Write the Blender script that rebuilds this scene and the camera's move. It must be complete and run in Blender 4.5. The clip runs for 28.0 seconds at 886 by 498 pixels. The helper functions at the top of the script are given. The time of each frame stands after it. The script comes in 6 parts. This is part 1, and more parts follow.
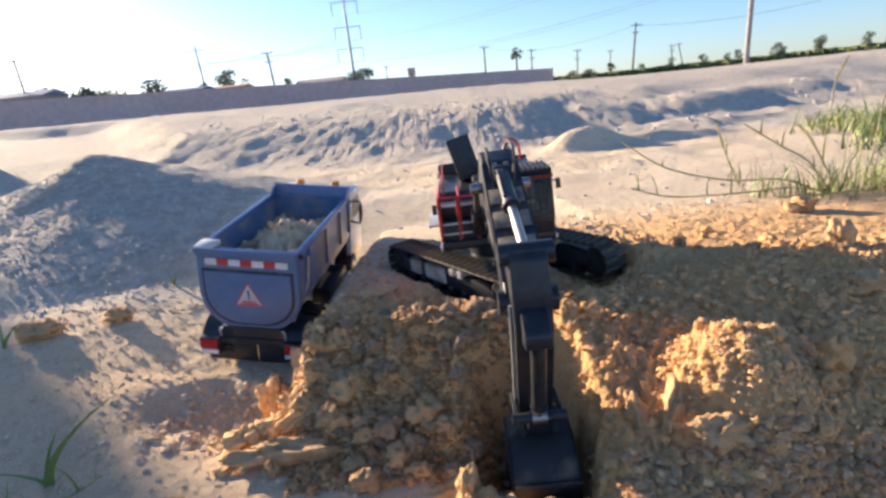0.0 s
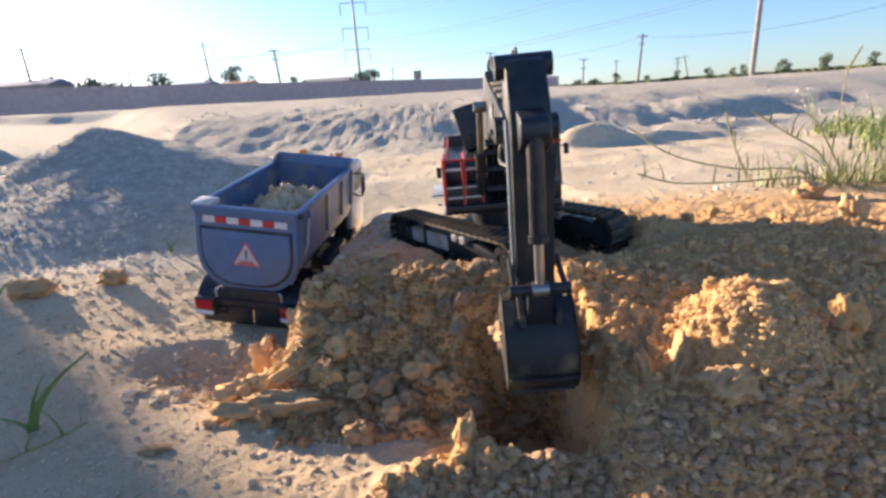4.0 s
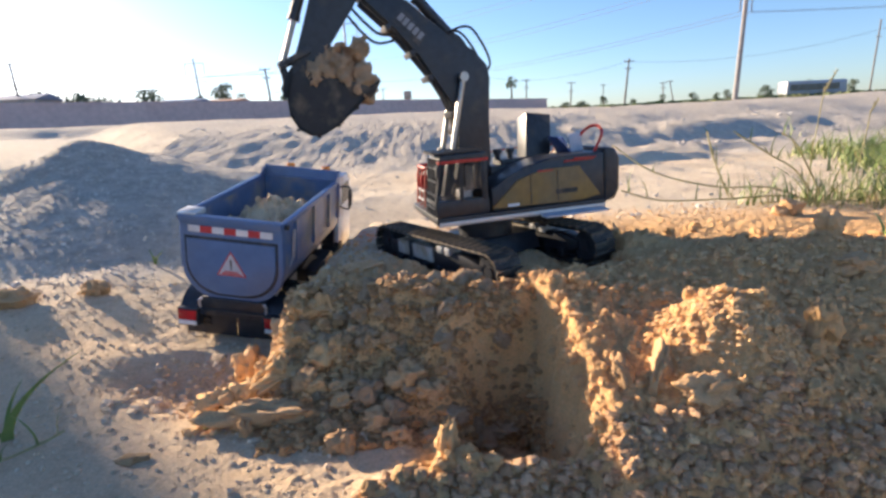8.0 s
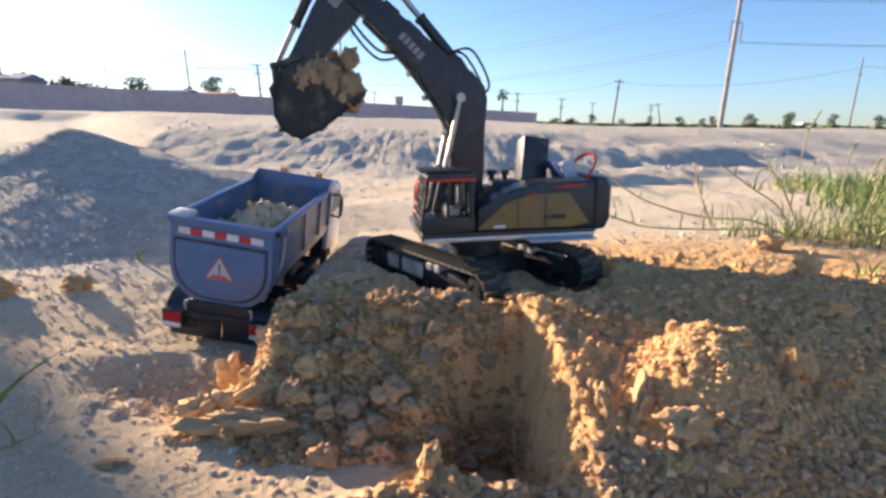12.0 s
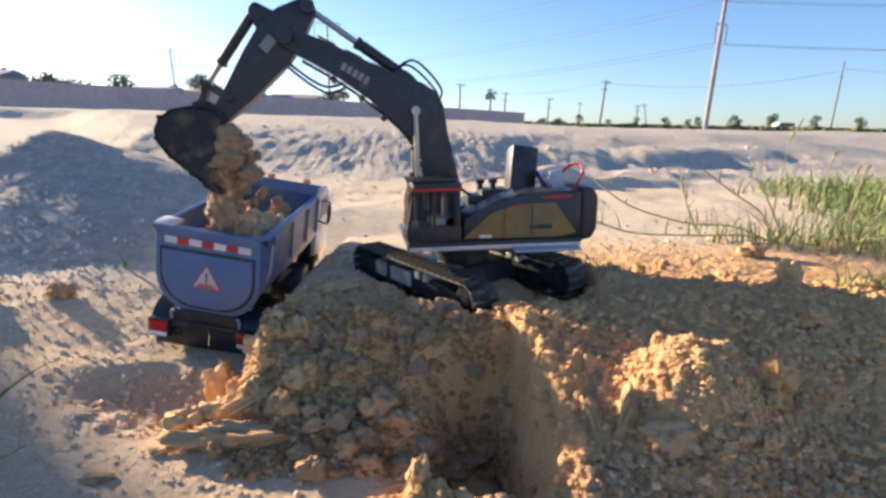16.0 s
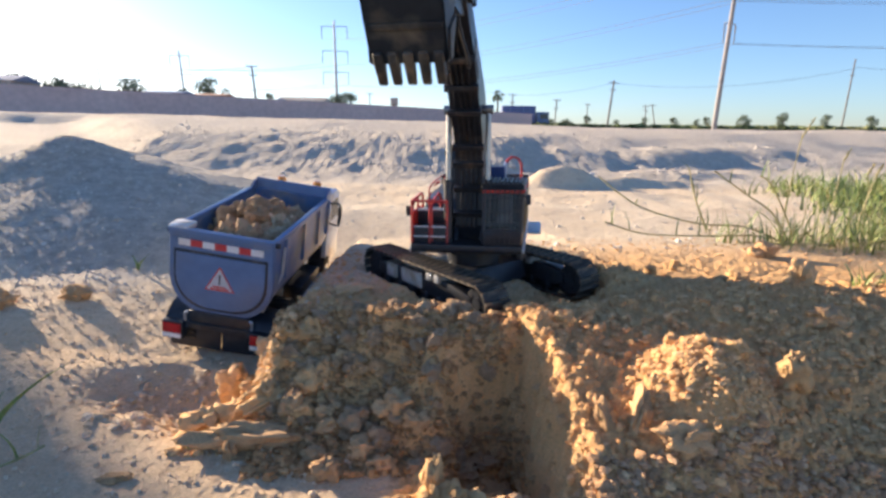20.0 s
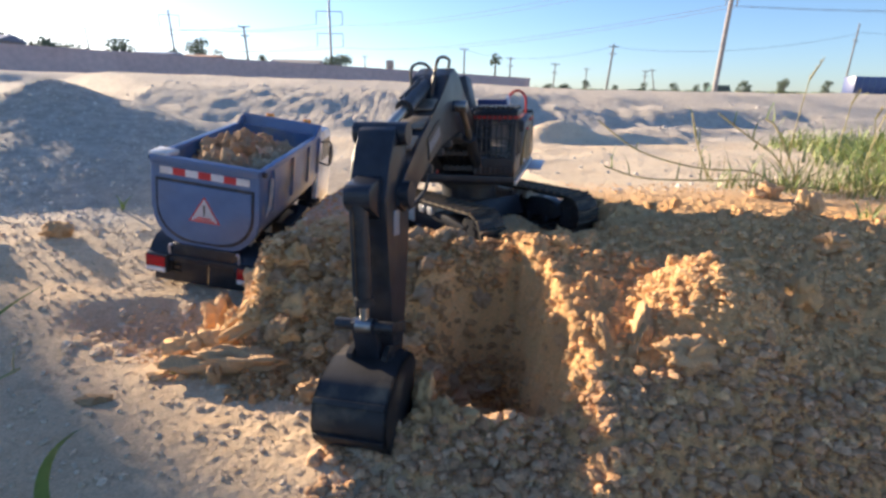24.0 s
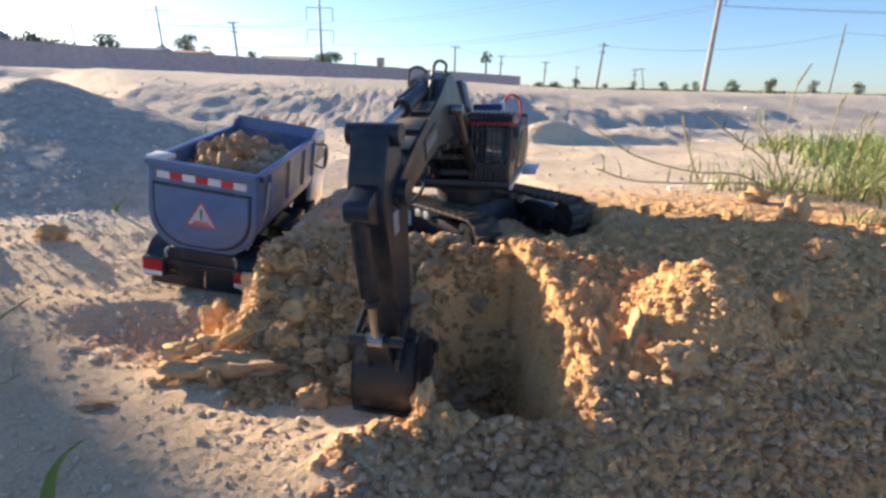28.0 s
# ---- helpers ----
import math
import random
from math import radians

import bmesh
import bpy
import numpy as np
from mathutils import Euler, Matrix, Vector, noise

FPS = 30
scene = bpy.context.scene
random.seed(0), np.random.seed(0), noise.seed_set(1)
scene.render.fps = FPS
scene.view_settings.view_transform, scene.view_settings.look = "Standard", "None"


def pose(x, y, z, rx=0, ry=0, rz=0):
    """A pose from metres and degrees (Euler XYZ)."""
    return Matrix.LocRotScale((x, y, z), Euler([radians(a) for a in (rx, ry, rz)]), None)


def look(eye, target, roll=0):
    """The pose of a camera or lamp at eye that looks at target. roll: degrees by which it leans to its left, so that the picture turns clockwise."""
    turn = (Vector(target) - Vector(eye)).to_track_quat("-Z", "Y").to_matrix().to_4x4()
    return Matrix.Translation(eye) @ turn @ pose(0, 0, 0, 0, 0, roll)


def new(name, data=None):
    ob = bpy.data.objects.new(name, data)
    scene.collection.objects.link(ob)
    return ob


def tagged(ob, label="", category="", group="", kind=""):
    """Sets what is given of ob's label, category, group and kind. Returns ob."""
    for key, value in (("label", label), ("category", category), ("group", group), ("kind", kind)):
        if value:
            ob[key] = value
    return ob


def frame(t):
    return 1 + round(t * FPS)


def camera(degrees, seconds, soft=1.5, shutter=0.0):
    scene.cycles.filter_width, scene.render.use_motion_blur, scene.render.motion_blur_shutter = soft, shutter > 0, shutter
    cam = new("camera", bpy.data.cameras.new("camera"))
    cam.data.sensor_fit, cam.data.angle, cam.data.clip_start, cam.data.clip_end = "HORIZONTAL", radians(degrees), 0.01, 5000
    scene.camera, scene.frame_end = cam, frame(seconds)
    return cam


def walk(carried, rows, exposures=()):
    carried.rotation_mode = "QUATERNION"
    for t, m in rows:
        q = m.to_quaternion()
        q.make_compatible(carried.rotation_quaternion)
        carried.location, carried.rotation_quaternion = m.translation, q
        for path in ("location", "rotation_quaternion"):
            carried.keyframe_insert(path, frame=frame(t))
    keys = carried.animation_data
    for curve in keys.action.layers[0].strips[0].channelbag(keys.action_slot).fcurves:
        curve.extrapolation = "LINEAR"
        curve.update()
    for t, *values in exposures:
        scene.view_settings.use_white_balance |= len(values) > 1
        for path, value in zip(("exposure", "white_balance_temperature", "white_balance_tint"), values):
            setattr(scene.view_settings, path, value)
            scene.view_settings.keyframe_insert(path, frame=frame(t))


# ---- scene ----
cam = camera(77.6, 28.0, soft=2.9)
METRES, EYE, TILT, LEAN, TURN = 0.36, 0.47, -15.0, 5.5, 0.0
ROWS = [
    (0.0, 0.0, 0.0, 0.0, 0.0, 0.0, -0.0),
    (0.5, 0.0035, -0.0005, -0.0057, -0.02, 0.05, -0.22),
    (1.0, 0.0011, 0.0033, -0.0283, -0.11, -0.03, -0.52),
    (1.5, -0.0137, 0.0036, -0.0557, -0.11, -0.25, -0.89),
    (2.0, -0.024, 0.0019, -0.0647, -0.08, -0.35, -1.2),
    (2.5, -0.0122, 0.0125, -0.0927, -0.01, -0.27, -1.34),
    (3.0, -0.0163, 0.0156, -0.1319, 0.11, -0.05, -1.56),
    (3.5, -0.0119, 0.0467, -0.1934, 0.12, 0.09, -1.97),
    (5.5, 0.0027, 0.0621, -0.1898, -0.85, 1.98, -2.55),
    (6.0, 0.0206, 0.0542, -0.2209, -1.3, 2.29, -3.17),
    (6.5, 0.0326, 0.0642, -0.2284, -1.7, 2.43, -3.7),
    (7.0, 0.0263, 0.0492, -0.2298, -1.72, 2.59, -3.74),
    (7.5, 0.02, 0.0406, -0.2264, -1.58, 2.57, -3.15),
    (8.0, 0.0054, 0.0389, -0.2285, -1.27, 2.46, -2.53),
    (8.5, 0.0149, 0.0378, -0.2229, -0.88, 2.63, -1.98),
    (9.0, 0.0148, 0.032, -0.2221, -0.58, 2.79, -1.83),
    (9.5, 0.0198, 0.019, -0.2041, -0.35, 3.03, -1.48),
    (10.0, 0.0085, 0.0129, -0.2014, -0.2, 3.28, -1.27),
    (10.5, 0.002, 0.033, -0.2053, -0.4, 3.04, -1.85),
    (11.0, -0.0059, 0.0612, -0.2367, -1.66, 2.8, -4.35),
    (11.5, -0.0171, 0.0451, -0.2211, -2.63, 3.03, -5.48),
    (12.0, -0.0365, 0.0092, -0.1853, -3.26, 3.36, -5.79),
    (12.5, -0.0336, 0.0019, -0.1436, -3.72, 3.29, -5.89),
    (14.5, -0.0374, -0.0062, -0.1155, -4.55, 3.5, -5.77),
    (15.0, -0.0378, -0.0008, -0.1332, -4.6, 3.57, -5.84),
    (15.5, -0.0395, 0.0024, -0.1399, -4.6, 3.46, -5.86),
    (16.0, -0.0443, -0.0037, -0.1373, -4.53, 3.41, -5.77),
    (16.5, -0.0503, -0.0102, -0.1351, -4.41, 3.38, -5.66),
    (17.0, -0.0517, -0.0208, -0.129, -4.26, 3.54, -5.53),
    (17.5, -0.0562, 0.0, -0.1439, -4.14, 3.32, -5.5),
    (18.0, -0.0578, -0.0068, -0.1436, -3.95, 3.34, -5.48),
    (18.5, -0.0528, -0.0117, -0.1382, -3.84, 3.38, -5.47),
    (19.0, -0.056, -0.0149, -0.1367, -3.76, 3.45, -5.48),
    (19.5, -0.055, -0.0136, -0.1382, -3.74, 3.51, -5.52),
    (20.0, -0.0603, -0.0132, -0.141, -3.71, 3.52, -5.58),
    (20.5, -0.0608, 0.0015, -0.165, -3.7, 3.39, -5.54),
    (22.5, -0.0671, -0.0058, -0.1604, -3.64, 3.29, -5.35),
    (23.0, -0.0606, 0.0052, -0.1763, -3.68, 3.13, -5.36),
    (23.5, -0.05, 0.0609, -0.2578, -3.82, 1.27, -5.58),
    (24.0, -0.0267, 0.0909, -0.3066, -4.14, 0.1, -5.82),
    (24.5, -0.029, 0.0933, -0.3102, -4.6, -0.47, -5.89),
    (25.0, -0.0337, 0.0879, -0.3047, -5.08, -0.55, -5.97),
    (25.5, -0.0335, 0.0855, -0.3009, -5.32, -0.5, -6.01),
    (26.0, -0.0413, 0.0827, -0.2944, -5.4, -0.4, -6.04),
    (26.5, -0.0483, 0.0783, -0.2886, -5.4, -0.33, -5.99),
    (27.0, -0.0534, 0.0749, -0.291, -5.35, -0.22, -5.97),
    (27.5, -0.058, 0.0726, -0.2916, -5.26, -0.17, -5.95),
    (28.0, -0.0583, 0.0627, -0.2785, -5.12, -0.04, -5.85),
]
walk(cam, [(t, pose(0, 0, EYE, TILT, LEAN, TURN) @ pose(METRES * x, METRES * y, METRES * z, 90 + pitch, roll, yaw)) for t, x, y, z, yaw, pitch, roll in ROWS])

# ---- light ----
SUN_AZ, SUN_EL = -50.0, 14.5          # degrees left of the +y axis, above the horizon
world = bpy.data.worlds.new("sky")
scene.world = world
world.use_nodes = True
wn = world.node_tree.nodes
sky = wn.new("ShaderNodeTexSky")
sky.sky_type, sky.sun_disc = "NISHITA", False
sky.sun_elevation, sky.sun_rotation = radians(SUN_EL), radians(SUN_AZ)
sky.air_density, sky.dust_density, sky.ozone_density = 0.94, 0.45, 4.2
wn["Background"].inputs["Strength"].default_value = 0.108
tint = wn.new("ShaderNodeMix")
tint.data_type, tint.blend_type = "RGBA", "MULTIPLY"
tint.inputs["Factor"].default_value, tint.inputs["B"].default_value = 1.0, (0.985, 0.935, 1.0, 1)
world.node_tree.links.new(sky.outputs[0], tint.inputs["A"])
world.node_tree.links.new(tint.outputs["Result"], wn["Background"].inputs[0])
sun_data = bpy.data.lights.new("sun", "SUN")
sun_data.energy, sun_data.angle, sun_data.color = 6.3, radians(0.9), (1.0, 0.80, 0.58)
sun = new("sun", sun_data)
a_, e_ = radians(SUN_AZ), radians(SUN_EL)
TO_SUN = Vector((math.sin(a_) * math.cos(e_), math.cos(a_) * math.cos(e_), math.sin(e_)))
sun.matrix_world = look((0, 0, 30), Vector((0, 0, 30)) - TO_SUN)
scene.view_settings.exposure = 1.18


# ---- materials ----
def material(name, color, rough=0.6, metal=0.0, var=0.15, scale=60.0, bump=0.0, bump_scale=200.0,
             second=None, second_scale=8.0, second_from=0.5, second_to=0.65, alpha=1.0, random_value=0.0):
    """A painted, metal, plastic or soil surface: grain at a fine scale, stains of a second colour at a coarse one."""
    m = bpy.data.materials.new(name)
    m.use_nodes = True
    n, l = m.node_tree.nodes, m.node_tree.links
    b = n["Principled BSDF"]
    tc = n.new("ShaderNodeTexCoord")
    fine = n.new("ShaderNodeTexNoise")
    fine.inputs["Scale"].default_value, fine.inputs["Detail"].default_value = scale, 6
    l.new(tc.outputs["Object"], fine.inputs["Vector"])
    ramp = n.new("ShaderNodeMapRange")
    ramp.inputs["From Min"].default_value, ramp.inputs["From Max"].default_value = 0.3, 0.7
    ramp.inputs["To Min"].default_value, ramp.inputs["To Max"].default_value = 1 - var, 1 + var
    l.new(fine.outputs["Fac"], ramp.inputs["Value"])
    base = n.new("ShaderNodeMix")
    base.data_type = "RGBA"
    base.inputs["A"].default_value = (*color, 1)
    base.inputs["B"].default_value = (*(second or color), 1)
    coarse = n.new("ShaderNodeTexNoise")
    coarse.inputs["Scale"].default_value, coarse.inputs["Detail"].default_value = second_scale, 5
    l.new(tc.outputs["Object"], coarse.inputs["Vector"])
    mask = n.new("ShaderNodeMapRange")
    mask.inputs["From Min"].default_value, mask.inputs["From Max"].default_value = second_from, second_to
    l.new(coarse.outputs["Fac"], mask.inputs["Value"])
    l.new(mask.outputs["Result"], base.inputs["Factor"])
    mul = n.new("ShaderNodeVectorMath")
    mul.operation = "SCALE"
    l.new(base.outputs["Result"], mul.inputs[0])
    l.new(ramp.outputs["Result"], mul.inputs["Scale"])
    last = mul.outputs[0]
    if random_value:
        info = n.new("ShaderNodeObjectInfo")
        rr = n.new("ShaderNodeMapRange")
        rr.inputs["To Min"].default_value, rr.inputs["To Max"].default_value = 1 - random_value, 1 + random_value
        l.new(info.outputs["Random"], rr.inputs["Value"])
        mul2 = n.new("ShaderNodeVectorMath")
        mul2.operation = "SCALE"
        l.new(last, mul2.inputs[0])
        l.new(rr.outputs["Result"], mul2.inputs["Scale"])
        last = mul2.outputs[0]
    l.new(last, b.inputs["Base Color"])
    rv = n.new("ShaderNodeMapRange")
    rv.inputs["To Min"].default_value, rv.inputs["To Max"].default_value = max(0.03, rough - 0.12), min(1, rough + 0.15)
    l.new(coarse.outputs["Fac"], rv.inputs["Value"])
    l.new(rv.outputs["Result"], b.inputs["Roughness"])
    b.inputs["Metallic"].default_value = metal
    b.inputs["Alpha"].default_value = alpha
    if bump:
        bn = n.new("ShaderNodeBump")
        bn.inputs["Strength"].default_value = 0.6
        bn.inputs["Distance"].default_value = bump
        bt = n.new("ShaderNodeTexNoise")
        bt.inputs["Scale"].default_value, bt.inputs["Detail"].default_value = bump_scale, 8
        l.new(tc.outputs["Object"], bt.inputs["Vector"])
        l.new(bt.outputs["Fac"], bn.inputs["Height"])
        l.new(bn.outputs["Normal"], b.inputs["Normal"])
    return m


def soil_material(name):
    """Sandy soil: pale dried crust, fresh orange-tan earth where it was dug (attribute 'fresh'), grey gravel ('gravel')."""
    m = bpy.data.materials.new(name)
    m.use_nodes = True
    n, l = m.node_tree.nodes, m.node_tree.links
    b = n["Principled BSDF"]
    b.inputs["Roughness"].default_value = 0.95
    b.inputs["Specular IOR Level"].default_value = 0.105
    geo = n.new("ShaderNodeNewGeometry")

    def noise_node(scale, detail=6, rough=0.6):
        t = n.new("ShaderNodeTexNoise")
        t.inputs["Scale"].default_value, t.inputs["Detail"].default_value, t.inputs["Roughness"].default_value = scale, detail, rough
        l.new(geo.outputs["Position"], t.inputs["Vector"])
        return t.outputs["Fac"]

    def remap(v, a, c, lo=0.0, hi=1.0):
        r = n.new("ShaderNodeMapRange")
        for k, val in (("From Min", a), ("From Max", c), ("To Min", lo), ("To Max", hi)):
            r.inputs[k].default_value = val
        l.new(v, r.inputs["Value"])
        return r.outputs["Result"]

    def mix(fac, a, c):
        x = n.new("ShaderNodeMix")
        x.data_type = "RGBA"
        l.new(fac, x.inputs["Factor"])
        for k, val in (("A", a), ("B", c)):
            if isinstance(val, tuple):
                x.inputs[k].default_value = (*val, 1)
            else:
                l.new(val, x.inputs[k])
        return x.outputs["Result"]

    def attribute(key):
        a = n.new("ShaderNodeAttribute")
        a.attribute_name = key
        return a.outputs["Fac"]

    pale = mix(remap(noise_node(3.0), 0.35, 0.65), (0.70, 0.56, 0.395), (0.755, 0.635, 0.475))
    pale = mix(remap(noise_node(45.0), 0.5, 0.75), pale, (0.55, 0.43, 0.30))
    fresh = mix(remap(noise_node(14.0), 0.35, 0.65), (0.80, 0.475, 0.22), (0.73, 0.44, 0.205))
    fresh = mix(remap(noise_node(70.0), 0.5, 0.75), fresh, (0.78, 0.52, 0.27))
    gravel = mix(remap(noise_node(25.0), 0.4, 0.62), (0.50, 0.445, 0.37), (0.67, 0.60, 0.51))
    col = mix(attribute("fresh"), pale, fresh)
    col = mix(attribute("gravel"), col, gravel)
    gr = n.new("ShaderNodeVectorMath")
    gr.operation = "SCALE"
    l.new(col, gr.inputs[0])
    l.new(remap(noise_node(260.0, 4), 0.25, 0.75, 0.78, 1.2), gr.inputs["Scale"])
    l.new(gr.outputs[0], b.inputs["Base Color"])
    bump_a = n.new("ShaderNodeBump")
    bump_a.inputs["Strength"].default_value, bump_a.inputs["Distance"].default_value = 0.8, 0.007
    l.new(noise_node(130.0, 8, 0.7), bump_a.inputs["Height"])
    bump_c = n.new("ShaderNodeBump")
    bump_c.inputs["Distance"].default_value = 0.06
    l.new(remap(attribute("gravel"), 0.5, 0.9, 0.0, 0.7), bump_c.inputs["Strength"])
    l.new(noise_node(9.0, 9, 0.68), bump_c.inputs["Height"])
    l.new(bump_c.outputs["Normal"], bump_a.inputs["Normal"])
    bump_b = n.new("ShaderNodeBump")
    bump_b.inputs["Strength"].default_value, bump_b.inputs["Distance"].default_value = 0.7, 0.0025
    l.new(noise_node(420.0, 6, 0.7), bump_b.inputs["Height"])
    l.new(bump_a.outputs["Normal"], bump_b.inputs["Normal"])
    l.new(bump_b.outputs["Normal"], b.inputs["Normal"])
    return m


M_SOIL = soil_material("sandy soil")
M_CLOD = material("dry earth clod", (0.66, 0.405, 0.205), 0.95, var=0.28, scale=24, bump=0.007, bump_scale=9,
                  second=(0.54, 0.345, 0.175), second_scale=25, random_value=0.18)
M_FRESH = material("fresh orange earth", (0.72, 0.445, 0.205), 0.95, var=0.28, scale=24, bump=0.007, bump_scale=9,
                   second=(0.60, 0.375, 0.19), second_scale=30, random_value=0.14)
# dug earth darkened: shade on the face, trench and load put into its colour
M_DUGLUMP = material("dug earth darkened for shade", (0.47, 0.31, 0.18), 0.95, var=0.28, scale=40, bump=0.007, bump_scale=20, second=(0.56, 0.39, 0.24), second_scale=40, random_value=0.08)
M_BLACK = material("black enamel", (0.018, 0.021, 0.029), 0.38, var=0.3, scale=80, second=(0.055, 0.045, 0.036), second_scale=22, second_from=0.55, second_to=0.75)
M_DARK = material("dark grey steel", (0.04, 0.042, 0.047), 0.42, 0.4, var=0.25, scale=90, second=(0.13, 0.10, 0.075), second_scale=30, second_from=0.55, second_to=0.72)
M_RUBBER = material("dusty black rubber", (0.022, 0.021, 0.02), 0.8, var=0.3, scale=90, second=(0.12, 0.09, 0.065), second_scale=30, second_from=0.5, second_to=0.7)
M_TRACK = material("dusty track steel", (0.05, 0.045, 0.04), 0.6, 0.3, var=0.3, scale=120, second=(0.19, 0.145, 0.10), second_scale=28, second_from=0.42, second_to=0.66)
M_OLIVE = material("ochre yellow paint", (0.235, 0.13, 0.02), 0.4, var=0.15, scale=60, second=(0.20, 0.125, 0.04), second_scale=14)
M_RED = material("red paint", (0.52, 0.03, 0.02), 0.4, var=0.15, second=(0.36, 0.05, 0.04))
M_CHROME = material("polished rod", (0.36, 0.355, 0.35), 0.34, 1.0, var=0.08, second=(0.5, 0.46, 0.4))
M_SILVER = material("silver trim", (0.55, 0.56, 0.58), 0.35, 0.6, var=0.1)
M_BLUEGREY = material("blue-grey paint", (0.11, 0.180, 0.335), 0.36, 0.1, var=0.10, scale=40, second=(0.165, 0.19, 0.25), second_scale=9, second_from=0.5, second_to=0.8)
# tan patches: dust, and the sand's reflection put into the colour
M_TUB = material("blue-grey paint with dust and painted sand reflection", (0.11, 0.180, 0.335), 0.36, 0.1, var=0.10, scale=40, second=(0.34, 0.30, 0.24), second_scale=16, second_from=0.42, second_to=0.66)
M_BLUE = material("dark blue paint", (0.05, 0.085, 0.24), 0.35, var=0.1, second=(0.09, 0.11, 0.22))
M_PLATE = material("dusty bare plate", (0.27, 0.22, 0.165), 0.65, var=0.25, scale=90, second=(0.12, 0.10, 0.08), second_scale=25)
M_FADED = material("faded grey label", (0.24, 0.25, 0.27), 0.5, var=0.15)
M_BUCKET = material("black steel caked with dry earth", (0.016, 0.016, 0.018), 0.55, var=0.3, scale=70, second=(0.15, 0.115, 0.075), second_scale=26, second_from=0.50, second_to=0.72)
M_SIGN = material("faded white sign", (0.50, 0.52, 0.56), 0.45, var=0.1)
M_WALKWAY = material("pale blue-grey plate", (0.42, 0.47, 0.56), 0.4, var=0.1, second=(0.36, 0.36, 0.38))
M_WHITE = material("white plastic", (0.78, 0.78, 0.77), 0.5, var=0.08, second=(0.6, 0.54, 0.46), second_scale=18)
M_COVER = material("dusty white plastic", (0.50, 0.475, 0.44), 0.6, var=0.2, second=(0.30, 0.24, 0.17), second_scale=30, second_from=0.45, second_to=0.62)
M_LIGHTRED = material("red lens", (0.42, 0.015, 0.02), 0.2, var=0.1)
M_ORANGE = material("amber lens", (0.75, 0.26, 0.03), 0.25, var=0.1)
M_HOSE = material("black hose", (0.02, 0.02, 0.022), 0.5, var=0.2)
M_STICKER_W = material("white sticker", (0.72, 0.72, 0.74), 0.45, var=0.06, second=(0.6, 0.56, 0.52))
M_STICKER_R = material("red sticker", (0.55, 0.05, 0.05), 0.45, var=0.08)
M_GLASS = material("smoked cab window", (0.05, 0.055, 0.06), 0.08, var=0.05, alpha=0.35)
M_SEAT = material("pale cab interior", (0.45, 0.42, 0.4), 0.7, var=0.1)
M_GRASS = material("green grass", (0.185, 0.255, 0.065), 0.5, var=0.3, scale=30, second=(0.36, 0.37, 0.14), second_scale=9, random_value=0.2)
M_STRAW = material("dry grass stem", (0.36, 0.31, 0.15), 0.7, var=0.25, second=(0.24, 0.25, 0.09), second_scale=12)
# block colour paled to stand in for the haze of distance
M_WALL = material("red-brown block wall", (0.58, 0.415, 0.38), 0.9, var=0.10, scale=3, second=(0.62, 0.45, 0.41), second_scale=0.25, bump=0.01, bump_scale=6)
M_CONCRETE = material("weathered concrete", (0.33, 0.30, 0.28), 0.9, var=0.15, scale=3, second=(0.26, 0.24, 0.23), second_scale=0.8)
# pole grey raised, with veiling haze put into the colour
M_POLE = material("weathered grey wooden pole", (0.20, 0.18, 0.165), 0.85, var=0.2, scale=5)
M_STEEL = material("galvanised steel", (0.30, 0.31, 0.33), 0.6, 0.5, var=0.15, scale=4)
M_WIRE = material("overhead wire", (0.20, 0.22, 0.25), 0.6, var=0.1)
# foliage lightened in its colour in place of haze
M_LEAF = material("distant foliage", (0.11, 0.14, 0.085), 0.8, var=0.35, scale=1.2, second=(0.12, 0.15, 0.105), second_scale=0.5)
M_LEAF2 = material("palm foliage", (0.085, 0.11, 0.06), 0.8, var=0.3, scale=2)
M_TRUNK = material("bark", (0.13, 0.10, 0.075), 0.9, var=0.25, scale=4)
M_ROOF = material("blue-grey roof sheet", (0.12, 0.16, 0.25), 0.5, var=0.12, scale=1.0)
M_BRICKHOUSE = material("orange-brown house wall", (0.36, 0.17, 0.11), 0.9, var=0.15, scale=1.0)
M_HEDGE = material("roadside scrub", (0.085, 0.12, 0.04), 0.9, var=0.4, scale=0.6, second=(0.15, 0.15, 0.06), second_scale=0.15)
M_CAR = material("white car paint", (0.72, 0.73, 0.74), 0.3, var=0.05)
# white coach body greyed: its shaded side is put into the colour
M_COACH = material("white coach paint greyed for shade", (0.36, 0.38, 0.42), 0.35, var=0.06)
M_TYRE = material("tyre", (0.03, 0.03, 0.03), 0.8, var=0.2)
M_WINDOW = material("dark vehicle window", (0.04, 0.05, 0.06), 0.1, var=0.05)


# ---- mesh helpers ----
def smooth_mesh(me, angle=35):
    me.shade_smooth()
    me.set_sharp_from_angle(angle=radians(angle))


def part(name, bm, mat, parent=None, label="", m=None, angle=35):
    """Links a bmesh as one mesh object, under a thing or a part."""
    me = bpy.data.meshes.new(name)
    bmesh.ops.recalc_face_normals(bm, faces=bm.faces[:])
    bm.to_mesh(me)
    bm.free()
    me.materials.append(mat)
    smooth_mesh(me, angle)
    ob = new(name, me)
    if parent is not None:
        ob.parent = parent
    if m is not None:
        ob.matrix_basis = m
    return tagged(ob, label=label)


def empty(name, m, label, category, group="", kind=""):
    ob = new(name)
    ob.empty_display_size = 0.05
    ob.matrix_basis = m
    return tagged(ob, label=label, category=category, group=group, kind=kind)


